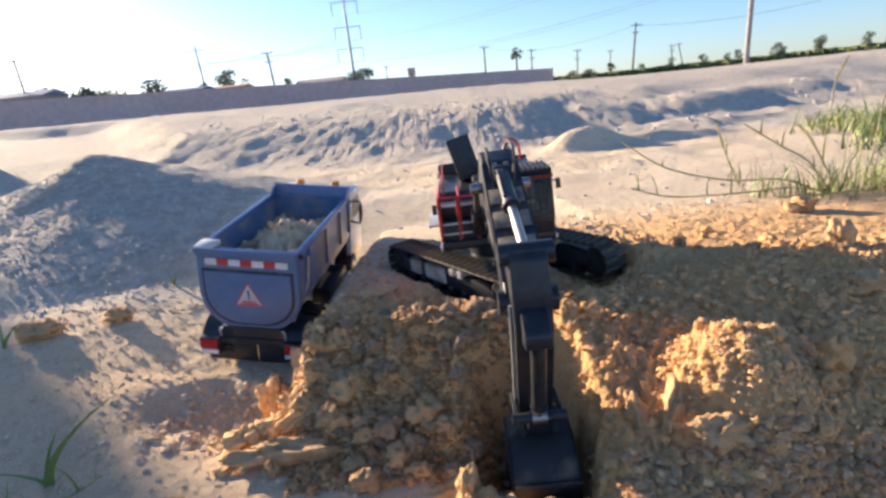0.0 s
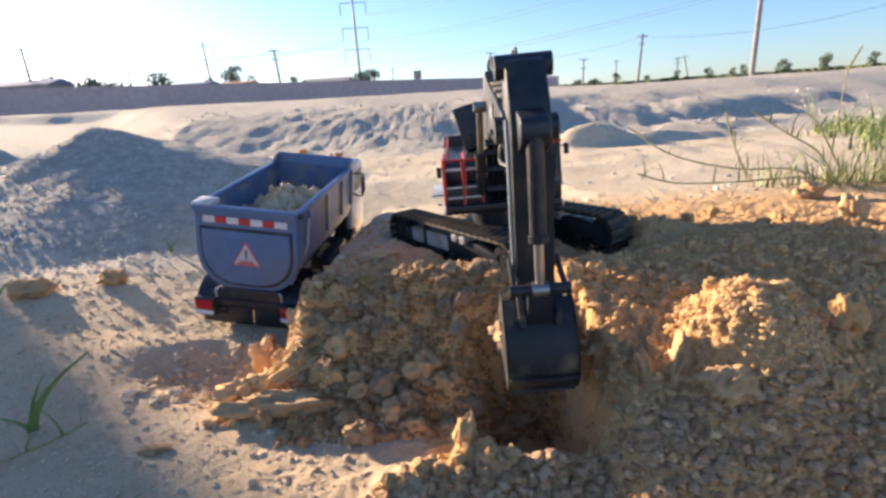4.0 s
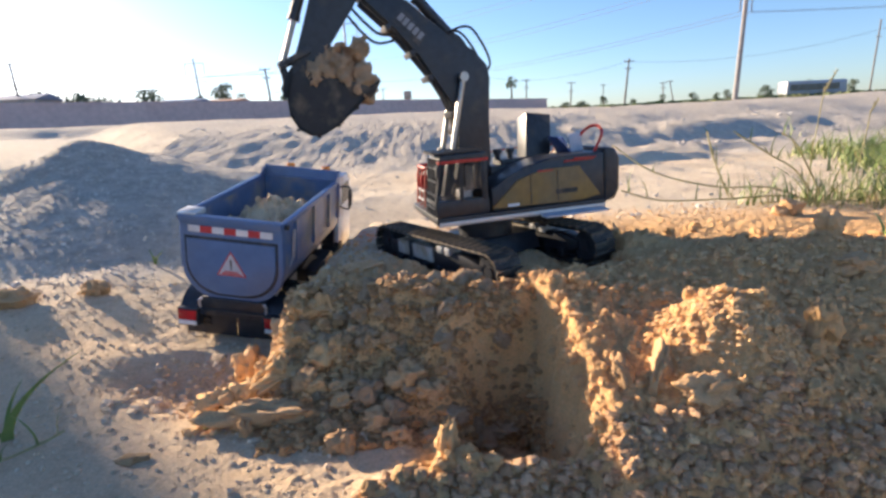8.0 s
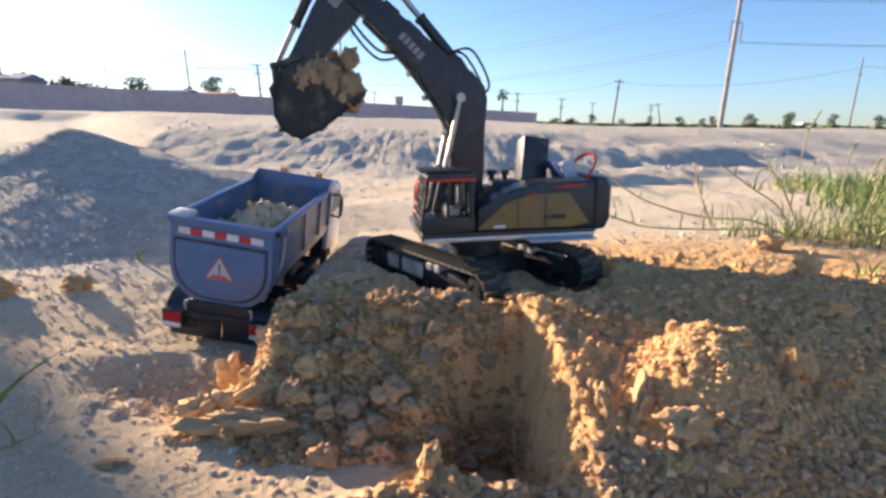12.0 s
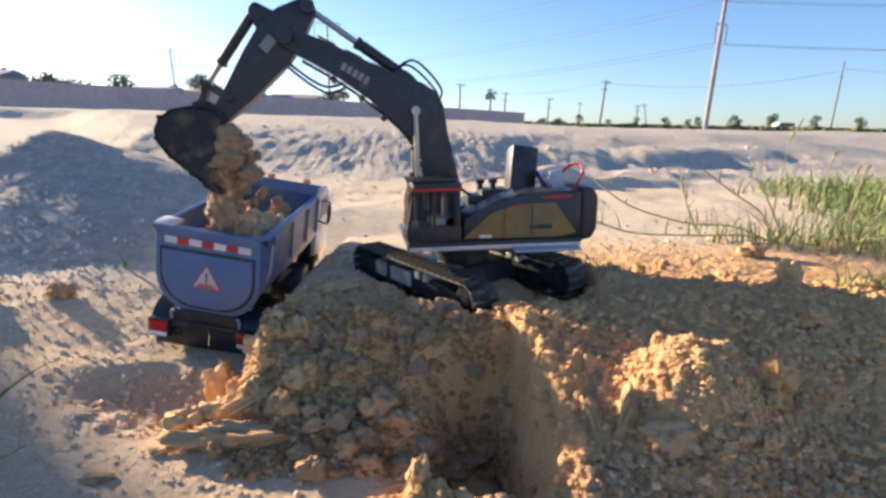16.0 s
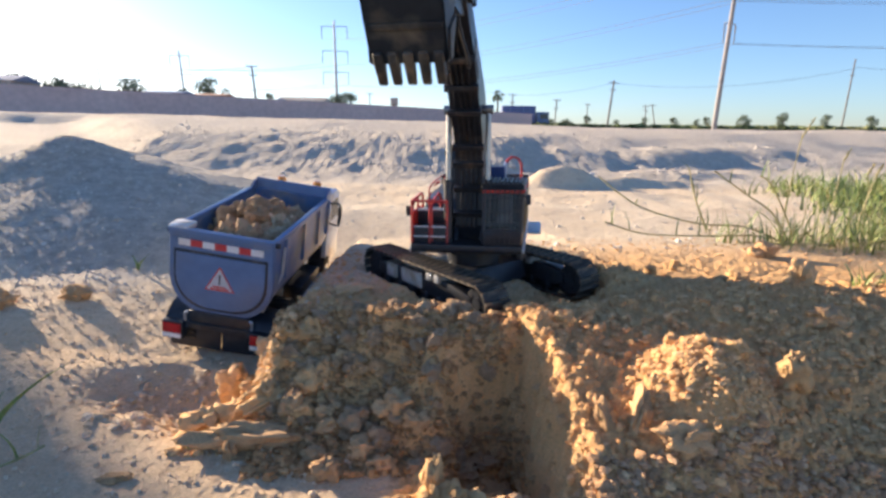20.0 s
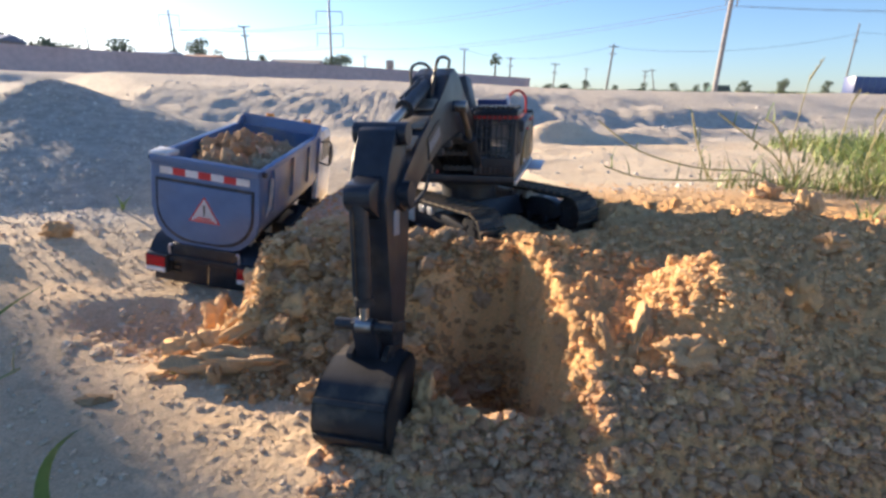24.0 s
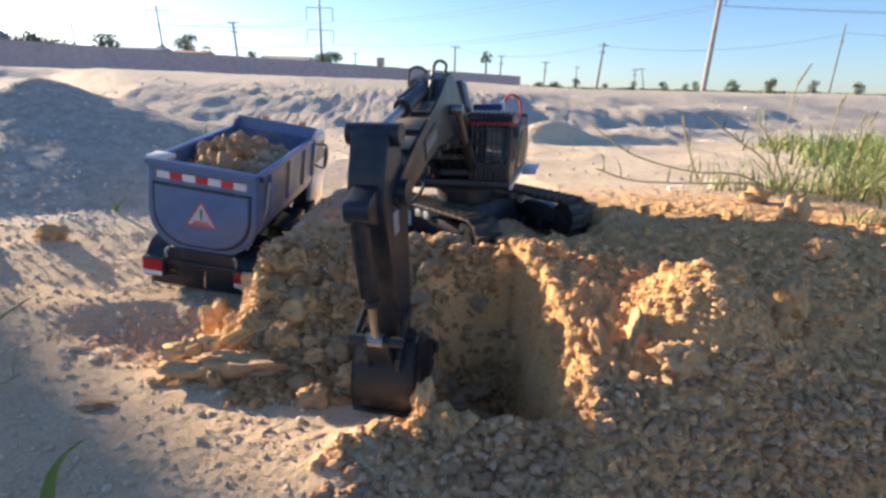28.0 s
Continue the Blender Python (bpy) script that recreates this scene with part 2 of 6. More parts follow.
def bevel(bm, geom_edges, w, seg=2):
    if w > 0:
        bmesh.ops.bevel(bm, geom=geom_edges, offset=w, segments=seg, profile=0.6, affect="EDGES", clamp_overlap=True)


def box(bm, x0, x1, y0, y1, z0, z1, w=0.0, m=None, seg=2):
    r = bmesh.ops.create_cube(bm, size=1.0)
    t = Matrix.Translation(((x0 + x1) / 2, (y0 + y1) / 2, (z0 + z1) / 2)) @ Matrix.Diagonal((x1 - x0, y1 - y0, z1 - z0, 1))
    bmesh.ops.transform(bm, matrix=(m @ t) if m is not None else t, verts=r["verts"])
    if w:
        bevel(bm, list({e for v in r["verts"] for e in v.link_edges}), w, seg)
    return bm


def prism(bm, outline, x0, x1, w=0.0, m=None, seg=2):
    """A plate or solid: the outline in (y, z), run from x0 to x1."""
    m = m or Matrix()
    a = [bm.verts.new(m @ Vector((x0, y, z))) for y, z in outline]
    b = [bm.verts.new(m @ Vector((x1, y, z))) for y, z in outline]
    k = len(outline)
    faces = [bm.faces.new(a[::-1]), bm.faces.new(b)]
    for i in range(k):
        faces.append(bm.faces.new((a[i], a[(i + 1) % k], b[(i + 1) % k], b[i])))
    if w:
        bevel(bm, list({e for f in faces for e in f.edges}), w, seg)
    return bm


def rod(bm, p, q, r, seg=12, r2=None):
    p, q = Vector(p), Vector(q)
    m = Matrix.Translation((p + q) / 2) @ (q - p).to_track_quat("Z", "Y").to_matrix().to_4x4()
    bmesh.ops.create_cone(bm, cap_ends=True, segments=seg, radius1=r, radius2=r if r2 is None else r2, depth=(q - p).length, matrix=m)
    return bm


def tube(bm, pts, r, seg=6):
    """A bent pipe or hose through points, smoothed."""
    P = [Vector(p) for p in pts]
    fine = []
    for i in range(len(P) - 1):
        p0, p1, p2, p3 = P[max(i - 1, 0)], P[i], P[i + 1], P[min(i + 2, len(P) - 1)]
        for k in range(6):
            t = k / 6
            fine.append(0.5 * ((2 * p1) + (p2 - p0) * t + (2 * p0 - 5 * p1 + 4 * p2 - p3) * t * t + (3 * p1 - p0 - 3 * p2 + p3) * t ** 3))
    fine.append(P[-1])
    rings = []
    for i, p in enumerate(fine):
        d = (fine[min(i + 1, len(fine) - 1)] - fine[max(i - 1, 0)]).normalized()
        u = d.cross(Vector((0.31, 0.2, 0.93))).normalized()
        v = d.cross(u)
        rings.append([bm.verts.new(p + (u * math.cos(6.2832 * k / seg) + v * math.sin(6.2832 * k / seg)) * r) for k in range(seg)])
    for a, b in zip(rings, rings[1:]):
        for k in range(seg):
            bm.faces.new((a[k], a[(k + 1) % seg], b[(k + 1) % seg], b[k]))
    bm.faces.new(rings[0][::-1])
    bm.faces.new(rings[-1])
    return bm


def B():
    return bmesh.new()


# ---- terrain ----
def S(v):
    v = np.clip(v, 0, 1)
    return v * v * (3 - 2 * v)


def lattice(ix, iy, seed):
    h = (ix.astype(np.int64) * 374761393 + iy.astype(np.int64) * 668265263 + seed * 974634777) & 0x7FFFFFFF
    h = ((h ^ (h >> 13)) * 1274126177) & 0x7FFFFFFF
    return ((h ^ (h >> 16)) & 0xFFFF) / 65535.0


def vnoise(x, y, seed=0):
    ix, iy = np.floor(x), np.floor(y)
    u, v = x - ix, y - iy
    u, v = u * u * (3 - 2 * u), v * v * (3 - 2 * v)
    a, b = lattice(ix, iy, seed), lattice(ix + 1, iy, seed)
    c, d = lattice(ix, iy + 1, seed), lattice(ix + 1, iy + 1, seed)
    return (a * (1 - u) + b * u) * (1 - v) + (c * (1 - u) + d * u) * v - 0.5


def fbm(x, y, scale, octaves=4, seed=0, gain=0.5):
    out, amp = np.zeros_like(x), 1.0
    for k in range(octaves):
        out += amp * vnoise(x * scale + 17.3 * k, y * scale - 9.1 * k, seed + k)
        scale, amp = scale * 2.03, amp * gain
    return out


def hill(x, y, cx, cy, rx, ry, turn=0.0, power=1.0):
    c, s = math.cos(radians(turn)), math.sin(radians(turn))
    u, v = ((x - cx) * c + (y - cy) * s) / rx, (-(x - cx) * s + (y - cy) * c) / ry
    return np.exp(-(u * u + v * v) ** power)


def smax(a, b, k=0.02):
    h = np.clip(0.5 + 0.5 * (a - b) / k, 0, 1)
    return b * (1 - h) + a * h + k * h * (1 - h)


TRACK_AZ = -56.1
EXC_XY = (0.0771, 1.0465)


def relief(x, y):
    """Height of the large forms of the ground, and how freshly dug and how gravelly it is."""
    wob = 0.03 * fbm(x, y, 9, 3, 5)
    crumble = 0.016 * fbm(x, y, 38, 4, 15, 0.65)
    # the natural surface: level in front, climbing behind
    base = 0.115 * np.clip(y - 0.97, 0, 1.15) + 0.0 * x
    base = base - 0.10 * np.clip(x + 0.41, -0.4, 0.16) * S((y - 0.6) / 0.3) * S((2.2 - y) / 0.8)
    base += 0.125 * S((x - 0.12 + wob) / 0.3) * S((y - 0.62) / 0.35) * S((2.6 - y) / 1.6)
    base = np.minimum(base, 0.135)
    here = S((1.9 - np.abs(x - 0.1)) / 0.9) * S((y + 0.7) / 0.8)
    base = base * here + (1 - here) * 0.10 * S((x + 2.5) / 2.5) * S((2.4 - y) / 1.0) + (1 - here) * 0.132 * S((y - 1.4) / 1.0)
    base -= 0.012 * S((-x - 0.1) / 0.2) * S((0.8 - y) / 0.2)
    # platform under the machine, broken off in front in a slope of lumps
    left = -0.315 + 0.06 * np.clip(y - 0.9, 0, 1) + 0.6 * wob
    top = np.interp(x, (-0.34, -0.23, -0.16, -0.10, 0.0, 0.056, 0.12), (0.82, 0.825, 0.830, 0.793, 0.738, 0.736, 0.755)) + 1.0 * wob + 0.6 * crumble
    foot = np.interp(x, (-0.34, -0.24, -0.16, -0.09, -0.02, 0.03, 0.12), (0.72, 0.665, 0.645, 0.630, 0.620, 0.628, 0.65)) + 0.8 * wob + 0.6 * crumble
    u = np.clip((y - foot) / (top - foot), 0, 1)
    steep = S((x + 0.01) / 0.05)
    face = (1 - steep) * (0.40 * S(u * 1.6) + 0.60 * S((u - 0.42) / 0.58)) + steep * (0.25 * S(u / 0.5) + 0.75 * S((u - 0.55) / 0.45))
    plat = 0.148 * face * S((1.3 - x) / 0.6) * S((2.2 - y) / 0.7) * S((x - left) / 0.085) * (1 - 0.22 * S((y - 1.25) / 0.5))
    plat += 0.020 * hill(x, y, -0.04, 0.775, 0.10, 0.040, 8)
    h = smax(base, plat, 0.02)
    # the ground beside the trench: a slope of crumbs that climbs away from the viewer, with one higher lump on it
    side = np.interp(y, (0.45, 0.52, 0.56, 0.60, 0.65, 0.69, 0.757, 0.80, 0.86), (0.152, 0.148, 0.142, 0.136, 0.132, 0.126, 0.110, 0.086, 0.055)) + 0.5 * wob + 0.5 * crumble
    slope = 0.076 + 0.40 * (y - 0.496) - 0.04 * np.clip(x - 0.25, -0.1, 0.3)
    crest = np.interp(x, (0.1, 0.16, 0.3, 0.5, 0.8), (0.160, 0.160, 0.160, 0.180, 0.175)) * (1 - 0.16 * S((y - 0.82) / 0.25))
    slope = -smax(-slope, -crest, 0.03)
    spoil = slope * S((y - 0.30) / 0.13) * S((x - side + 0.024) / 0.046) * S((1.5 - x) / 0.6) * S((1.9 - y) / 0.6)
    spoil += 0.014 * hill(x, y, 0.138, 0.750, 0.026, 0.035) + 0.003 * hill(x, y, 0.158, 0.690, 0.024, 0.055) - 0.010 * hill(x, y, 0.260, 0.735, 0.060, 0.070) + 0.02 * hill(x, y, 0.58, 0.66, 0.14, 0.10)
    spoil += 0.080 * hill(x, y, 0.316, 0.565, 0.080, 0.074, 15, 1.4)
    h = smax(h, spoil, 0.012)
    h += 0.030 * hill(x, y, 0.33, 0.985, 0.09, 0.05, 10, 1.5)
    h -= 0.034 * hill(x, y, 0.200, 0.915, 0.085, 0.070, -35, 1.4)
    # the tracks have pressed themselves in
    for sx in (-0.112, 0.112):
        px, py = (x - EXC_XY[0]), (y - EXC_XY[1])
        c, q = math.cos(radians(TRACK_AZ)), math.sin(radians(TRACK_AZ))
        along, across = px * c + py * q, -px * q + py * c
        bed = S((0.225 - np.abs(along)) / 0.03) * S((0.052 - np.abs(across - sx)) / 0.022)
        h = h * (1 - bed) + np.minimum(h, 0.120) * bed
    # trench floor, the lip and a fin of earth in front of it, and the fall towards the viewer
    tr = S((x + 0.01 + wob) / 0.05) * S((side - 0.012 - x) / 0.024) * S((y - 0.505) / 0.03) * S((0.77 + wob - y) / 0.12)
    h = h - tr * (0.062 + 0.75 * np.clip(h, 0, 0.05))
    h += 0.030 * np.exp(-((y - 0.509 - 0.05 * np.clip(x - 0.06, 0, 1) - 0.3 * wob) / 0.027) ** 2) * S((x + 0.13) / 0.07) * S((0.18 - x) / 0.05)
    h += 0.038 * hill(x, y, 0.004, 0.560, 0.022, 0.048, 15)
    h -= (0.045 + 0.075 * S((x - 0.12) / 0.12)) * S((0.478 - y) / 0.13) * S((x + 0.16) / 0.14) * S((y + 0.30) / 0.5) * S((1.6 - x) / 0.8)
    # hollow behind the truck
    h -= 0.042 * hill(x + 1.4 * wob, y + wob, -0.400, 0.805, 0.15, 0.080, -32, 2.0)
    # low tongue of lumps beside the truck
    h += 0.022 * hill(x, y, -0.26, 0.745, 0.06, 0.07, 30)
    # gravel heap
    dist = np.hypot((x + 1.40) * 0.95, y - 2.2)
    pile = 0.250 * np.clip(1 - dist / 1.0, 0, 1) ** 1.1 + 0.03 * hill(x, y, -1.42, 2.2, 0.2, 0.2)
    pile = pile * (1 + 0.12 * fbm(x, y, 4, 4, 71))
    h += pile
    # tall unseen heaps, added further off towards the sun to shade the worksite
    away, off = -0.766 * x + 0.643 * y, 0.643 * x + 0.766 * y
    off = off + 0.05 * fbm(away, off, 1.3, 3, 77)
    tall = 0.95 * S((1.6 - off) / 0.5) + 2.1 * S((0.262 - off) / 0.16)
    h += tall * S((away - 8.2) / 0.7) * S((11.2 - away) / 1.6) * S((off + 3.2) / 1.6)
    # bank across the site
    yb = 4.0 + 0.5 * np.clip(x - 0.7, 0, 9) + 1.6 * np.clip(-2.2 - x, 0, 6) + 0.34 * fbm(x, y, 0.9, 3, 11, 0.5)
    wide = S((x - 0.5) / 0.9)
    h += 0.265 * S((y - yb + 0.45 + 0.4 * wide) / (1.45 + 1.3 * wide))
    for cx, cy, amp, rx, ry in ((0.78, 3.22, 0.11, 0.2, 0.12), (1.25, 3.35, 0.05, 0.4, 0.12), (1.3, 4.7, 0.05, 0.35, 0.3), (2.25, 4.95, 0.07, 0.45, 0.3),
                                (3.1, 5.4, 0.05, 0.7, 0.3), (4.2, 5.2, 0.06, 0.8, 0.4), (1.9, 4.0, 0.05, 0.5, 0.2)):
        h += amp * hill(x, y, cx, cy, rx, ry, 10, 1.4)
    r = np.hypot(x, y)
    h += 0.010 * np.clip(r - 45, 0, 120)
    h += (0.655 - 0.25 * S(x / (0.3 * y + 1))) * (1 - np.exp(-np.clip(r - 4.8, 0, 900) / 13.0))
    h += 0.06 * fbm(x, y, 0.8, 4, 31) * S((r - 4) / 3)
    fresh = np.clip(S((x + 0.33) / 0.1) * S((1.15 - y + 0.5 * wob) / 0.3) + S((x - 0.1) / 0.3) * S((1.6 - y) / 0.5), 0, 1)
    fresh *= 1 - 0.75 * S((-0.27 - x) / 0.05) * S((0.95 - y) / 0.05)
    fresh *= 1 - 0.9 * S((-0.03 - x) / 0.06) * S((0.650 + wob - y) / 0.03)
    fresh *= (1 - 0.85 * S((0.46 - y) / 0.05) * S((0.2 - x) / 0.1)) * S((1.7 - x + 3 * wob) / 0.8) * S((y - 0.1 + wob) / 0.25)
    far_grey = 0.85 * S((y - 3.1) / 0.6)
    gravel = far_grey + (1 - far_grey) * np.clip(S((-x - 0.62 + 2 * wob) / 0.15) * S((y - 1.2 + wob) / 0.2) * S((3.0 - y) / 0.5), 0, 1)
    return h, fresh, gravel


def axis(lo, hi, step, ratio, far_lo, far_hi):
    mid = np.arange(lo, hi + step / 2, step)

    def out(limit):
        vals, d, s = [], 0.0, step
        while d < limit:
            s *= ratio
            d += s
            vals.append(d)
        return np.array(vals)

    return np.concatenate([lo - out(far_lo)[::-1], mid, hi + out(far_hi)])


GX = axis(-0.50, 0.72, 0.0030, 1.026, 900, 900)
GY = axis(0.40, 1.06, 0.0030, 1.025, 60, 1500)


def build_ground():
    X, Y = np.meshgrid(GX, GY)
    H, fresh, gravel = relief(X, Y)
    near = S((2.6 - np.hypot(X - 0.1, Y - 0.8)) / 1.6)
    dug = fresh * (1 - 0.75 * S((X - 0.30) / 0.15) * S((Y - 0.93) / 0.10))
    rough = 0.13 + 0.87 * dug
    H += (0.013 - 0.006 * S((Y - 0.66) / 0.04) * S((0.86 - Y) / 0.04) * S((0.12 - X) / 0.04)) * fbm(X, Y, 19, 7, 41, 0.64) * near * rough
    puff = sum(a * (0.3 - np.abs(fbm(X, Y, f, 2, s)) * 2) for f, a, s in ((30, 0.0035, 91), (62, 0.0045, 93), (118, 0.0055, 95)))
    H += puff * near * (0.10 * S((1.6 - Y) / 0.4) + 0.90 * dug) * (1 + 0.3 * S((Y - 0.66) / 0.05) * S((0.86 - Y) / 0.05) * S((0.08 - X) / 0.05))
    H += 0.016 * fbm(X, Y, 9, 6, 63, 0.62) * S((Y - 3.5) / 0.4) * S((6.5 - Y) / 1.5)
    H += 0.02 * fbm(X, Y, 5, 5, 61, 0.5) * S((np.hypot(X, Y) - 1.2) / 2) * S((9 - np.hypot(X, Y)) / 4)
    # crumbs and lumps pressed into the surface
    rng = np.random.default_rng(4)
    n = 42000
    cx, cy = rng.uniform(-0.95, 1.0, n), rng.uniform(0.3, 1.45, n)
    _, f, g = relief(cx, cy)
    f = f * (1 - 0.75 * S((cx - 0.30) / 0.15) * S((cy - 0.93) / 0.10))
    keep = rng.random(n) < 0.35 + 0.30 * f
    size = 0.0026 + 0.0075 * rng.random(n) ** 6
    flat = rng.uniform(0.45, 0.9, n)
    low = H.copy()
    for px, py, s, k, fr, fl in zip(cx, cy, size, keep, f, flat):
        if not k:
            continue
        s *= 0.50 + 0.50 * fr
        fl *= 0.55 + 0.45 * fr
        i0, i1 = np.searchsorted(GX, (px - s, px + s))
        j0, j1 = np.searchsorted(GY, (py - s, py + s))
        if i1 - i0 < 2 or j1 - j0 < 2:
            continue
        q = 1 - ((GX[None, i0:i1] - px) ** 2 + (GY[j0:j1, None] - py) ** 2) / (s * s)
        top = low[j0:j1, i0:i1] + fl * s * np.sqrt(np.clip(q, 0, 1))
        H[j0:j1, i0:i1] = np.maximum(H[j0:j1, i0:i1], top)
    ny, nx = X.shape
    me = bpy.data.meshes.new("ground")
    me.vertices.add(nx * ny)
    me.vertices.foreach_set("co", np.stack([X, Y, H], -1).astype(np.float32).ravel())
    i = (np.arange(ny - 1)[:, None] * nx + np.arange(nx - 1)[None, :]).ravel()
    loops = np.stack([i, i + 1, i + nx + 1, i + nx], -1).astype(np.int32)
    me.loops.add(loops.size)
    me.loops.foreach_set("vertex_index", loops.ravel())
    me.polygons.add(len(loops))
    me.polygons.foreach_set("loop_start", np.arange(0, loops.size, 4, dtype=np.int32))
    me.update(calc_edges=True)
    me.shade_smooth()
    trodden = 0.30 * S((1.35 - Y + 0.06 * fbm(X, Y, 9, 3, 5)) / 0.4) * S((X + 2.0) / 0.5)
    for key, arr in (("fresh", np.maximum(fresh, trodden)), ("gravel", gravel)):
        at = me.attributes.new(key, "FLOAT", "POINT")
        at.data.foreach_set("value", arr.astype(np.float32).ravel())
    me.materials.append(M_SOIL)
    ob = new("ground", me)
    tagged(ob, label="pale sandy building ground with dug earth and a low bank", category="ground", kind="structure")
    return H


HEIGHT = build_ground()


def ground_z(x, y):
    """Height of the finished ground at a place."""
    i = int(np.clip(np.searchsorted(GX, x) - 1, 0, len(GX) - 2))
    j = int(np.clip(np.searchsorted(GY, y) - 1, 0, len(GY) - 2))
    u, v = (x - GX[i]) / (GX[i + 1] - GX[i]), (y - GY[j]) / (GY[j + 1] - GY[j])
    return float((HEIGHT[j, i] * (1 - u) + HEIGHT[j, i + 1] * u) * (1 - v) + (HEIGHT[j + 1, i] * (1 - u) + HEIGHT[j + 1, i + 1] * u) * v)


# ---- model excavator ----
EXC = pose(0.0771, 1.0465, 0.1916, 1.61, -1.64, 0)
excavator = empty("model_excavator", EXC, "black and ochre toy excavator with red trim standing on dug earth", "excavator")


def track_path(s, length=0.330, r=0.033):
    """Point and slope along the belt, s from 0 to 1."""
    total = 2 * length + 2 * math.pi * r
    d = (s % 1.0) * total
    if d < length:
        return -length / 2 + d, r, 0.0
    d -= length
    if d < math.pi * r:
        a = math.pi / 2 - d / r
        return length / 2 + r * math.cos(a), r * math.sin(a), a - math.pi / 2
    d -= math.pi * r
    if d < length:
        return length / 2 - d, -r, math.pi
    d -= length
    a = -math.pi / 2 - d / r
    return -length / 2 + r * math.cos(a), r * math.sin(a), a - math.pi / 2


def wheel_mesh(name, parent, mat, m, r, w, holes=6):
    bm = B()
    rod(bm, (-w / 2, 0, 0), (w / 2, 0, 0), r, 24)
    bevel(bm, bm.edges[:], 0.0012, 1)
    rod(bm, (-w / 2 - 0.002, 0, 0), (w / 2 + 0.002, 0, 0), r * 0.38, 16)
    for k in range(holes):
        a = 2 * math.pi * k / holes
        rod(bm, (-w / 2 - 0.0012, 0.62 * r * math.cos(a), 0.62 * r * math.sin(a)), (w / 2 + 0.0012, 0.62 * r * math.cos(a), 0.62 * r * math.sin(a)), r * 0.1, 8)
    return part(name, bm, mat, parent, m=m)


def build_tracks():
    base = pose(0, 0, -0.031, 0, 0, TRACK_AZ - 90)
    bm = B()
    prism(bm, [(-0.075, -0.012), (0.075, -0.012), (0.06, 0.022), (-0.06, 0.022)], -0.075, 0.075, 0.003)
    rod(bm, (0, 0, 0.018), (0, 0, 0.058), 0.052, 32)
    part("undercarriage", bm, M_BLACK, excavator, "black undercarriage frame", m=base)
    shoe = B()
    box(shoe, -0.026, 0.026, -0.0082, 0.0082, -0.0018, 0.0012, 0.0006, seg=1)
    box(shoe, -0.026, 0.026, -0.0078, -0.0055, 0.001, 0.0042)
    box(shoe, -0.026, 0.026, 0.0005, 0.0022, 0.001, 0.0034)
    shoe_me = bpy.data.meshes.new("track_shoe")
    shoe.to_mesh(shoe_me)
    shoe.free()
    shoe_me.materials.append(M_TRACK)
    for side in (-1, 1):
        bm = B()
        for dx in (-0.010, 0.006):
            ring = []
            for k in range(48):
                y, z, _ = track_path(k / 48, r=0.0295)
                ring.append((y, z))
            inner = [(y * 0.95, z * 0.78) for y, z in ring]
            vo = [[bm.verts.new((dx + o, y, z)) for y, z in ring] for o in (0, 0.004)]
            vi = [[bm.verts.new((dx + o, y, z)) for y, z in inner] for o in (0, 0.004)]
            for k in range(48):
                j = (k + 1) % 48
                bm.faces.new((vo[0][k], vo[0][j], vo[1][j], vo[1][k]))
                bm.faces.new((vi[0][k], vi[1][k], vi[1][j], vi[0][j]))
                for o in (0, 1):
                    bm.faces.new((vo[o][k], vi[o][k], vi[o][j], vo[o][j]))
        tr = part("track", bm, M_DARK, excavator, "dusty steel crawler track", m=base @ Matrix.Translation((side * 0.112, 0, 0)))
        for k in range(48):
            y, z, a = track_path(k / 48)
            ob = new("track_shoe", shoe_me)
            ob.parent = tr
            ob.matrix_basis = Matrix.Translation((0, y, z)) @ Matrix.Rotation(a, 4, "X")
        bm = B()
        prism(bm, [(-0.15, -0.008), (-0.13, -0.017), (0.13, -0.017), (0.15, -0.008), (0.15, 0.008), (0.1, 0.017), (-0.1, 0.017), (-0.15, 0.008)], -0.018, 0.018, 0.002)
        part("side_frame", bm, M_BLACK, tr)
        for y0, y1 in ((-0.115, -0.075), (-0.06, 0.01)):
            bm = B()
            box(bm, -0.0205, 0.0205, y0, y1, -0.011, 0.017, 0.003)
            part("side_cover", bm, M_COVER, tr, "dusty white side cover")
        wheel_mesh("sprocket", tr, M_BLACK, Matrix.Translation((0, -0.165, 0)), 0.0275, 0.03, 8)
        wheel_mesh("idler", tr, M_BLACK, Matrix.Translation((0, 0.165, 0)), 0.0275, 0.03, 5)
        for k in range(6):
            wheel_mesh("roller", tr, M_DARK, Matrix.Translation((0, -0.11 + 0.044 * k, -0.021)), 0.0085, 0.042, 0)
        for y in (0.03, 0.055):
            bm = B()
            box(bm, -0.024, 0.024, y, y + 0.014, 0.012, 0.026, 0.002)
            part("track_bracket", bm, M_SILVER, tr)


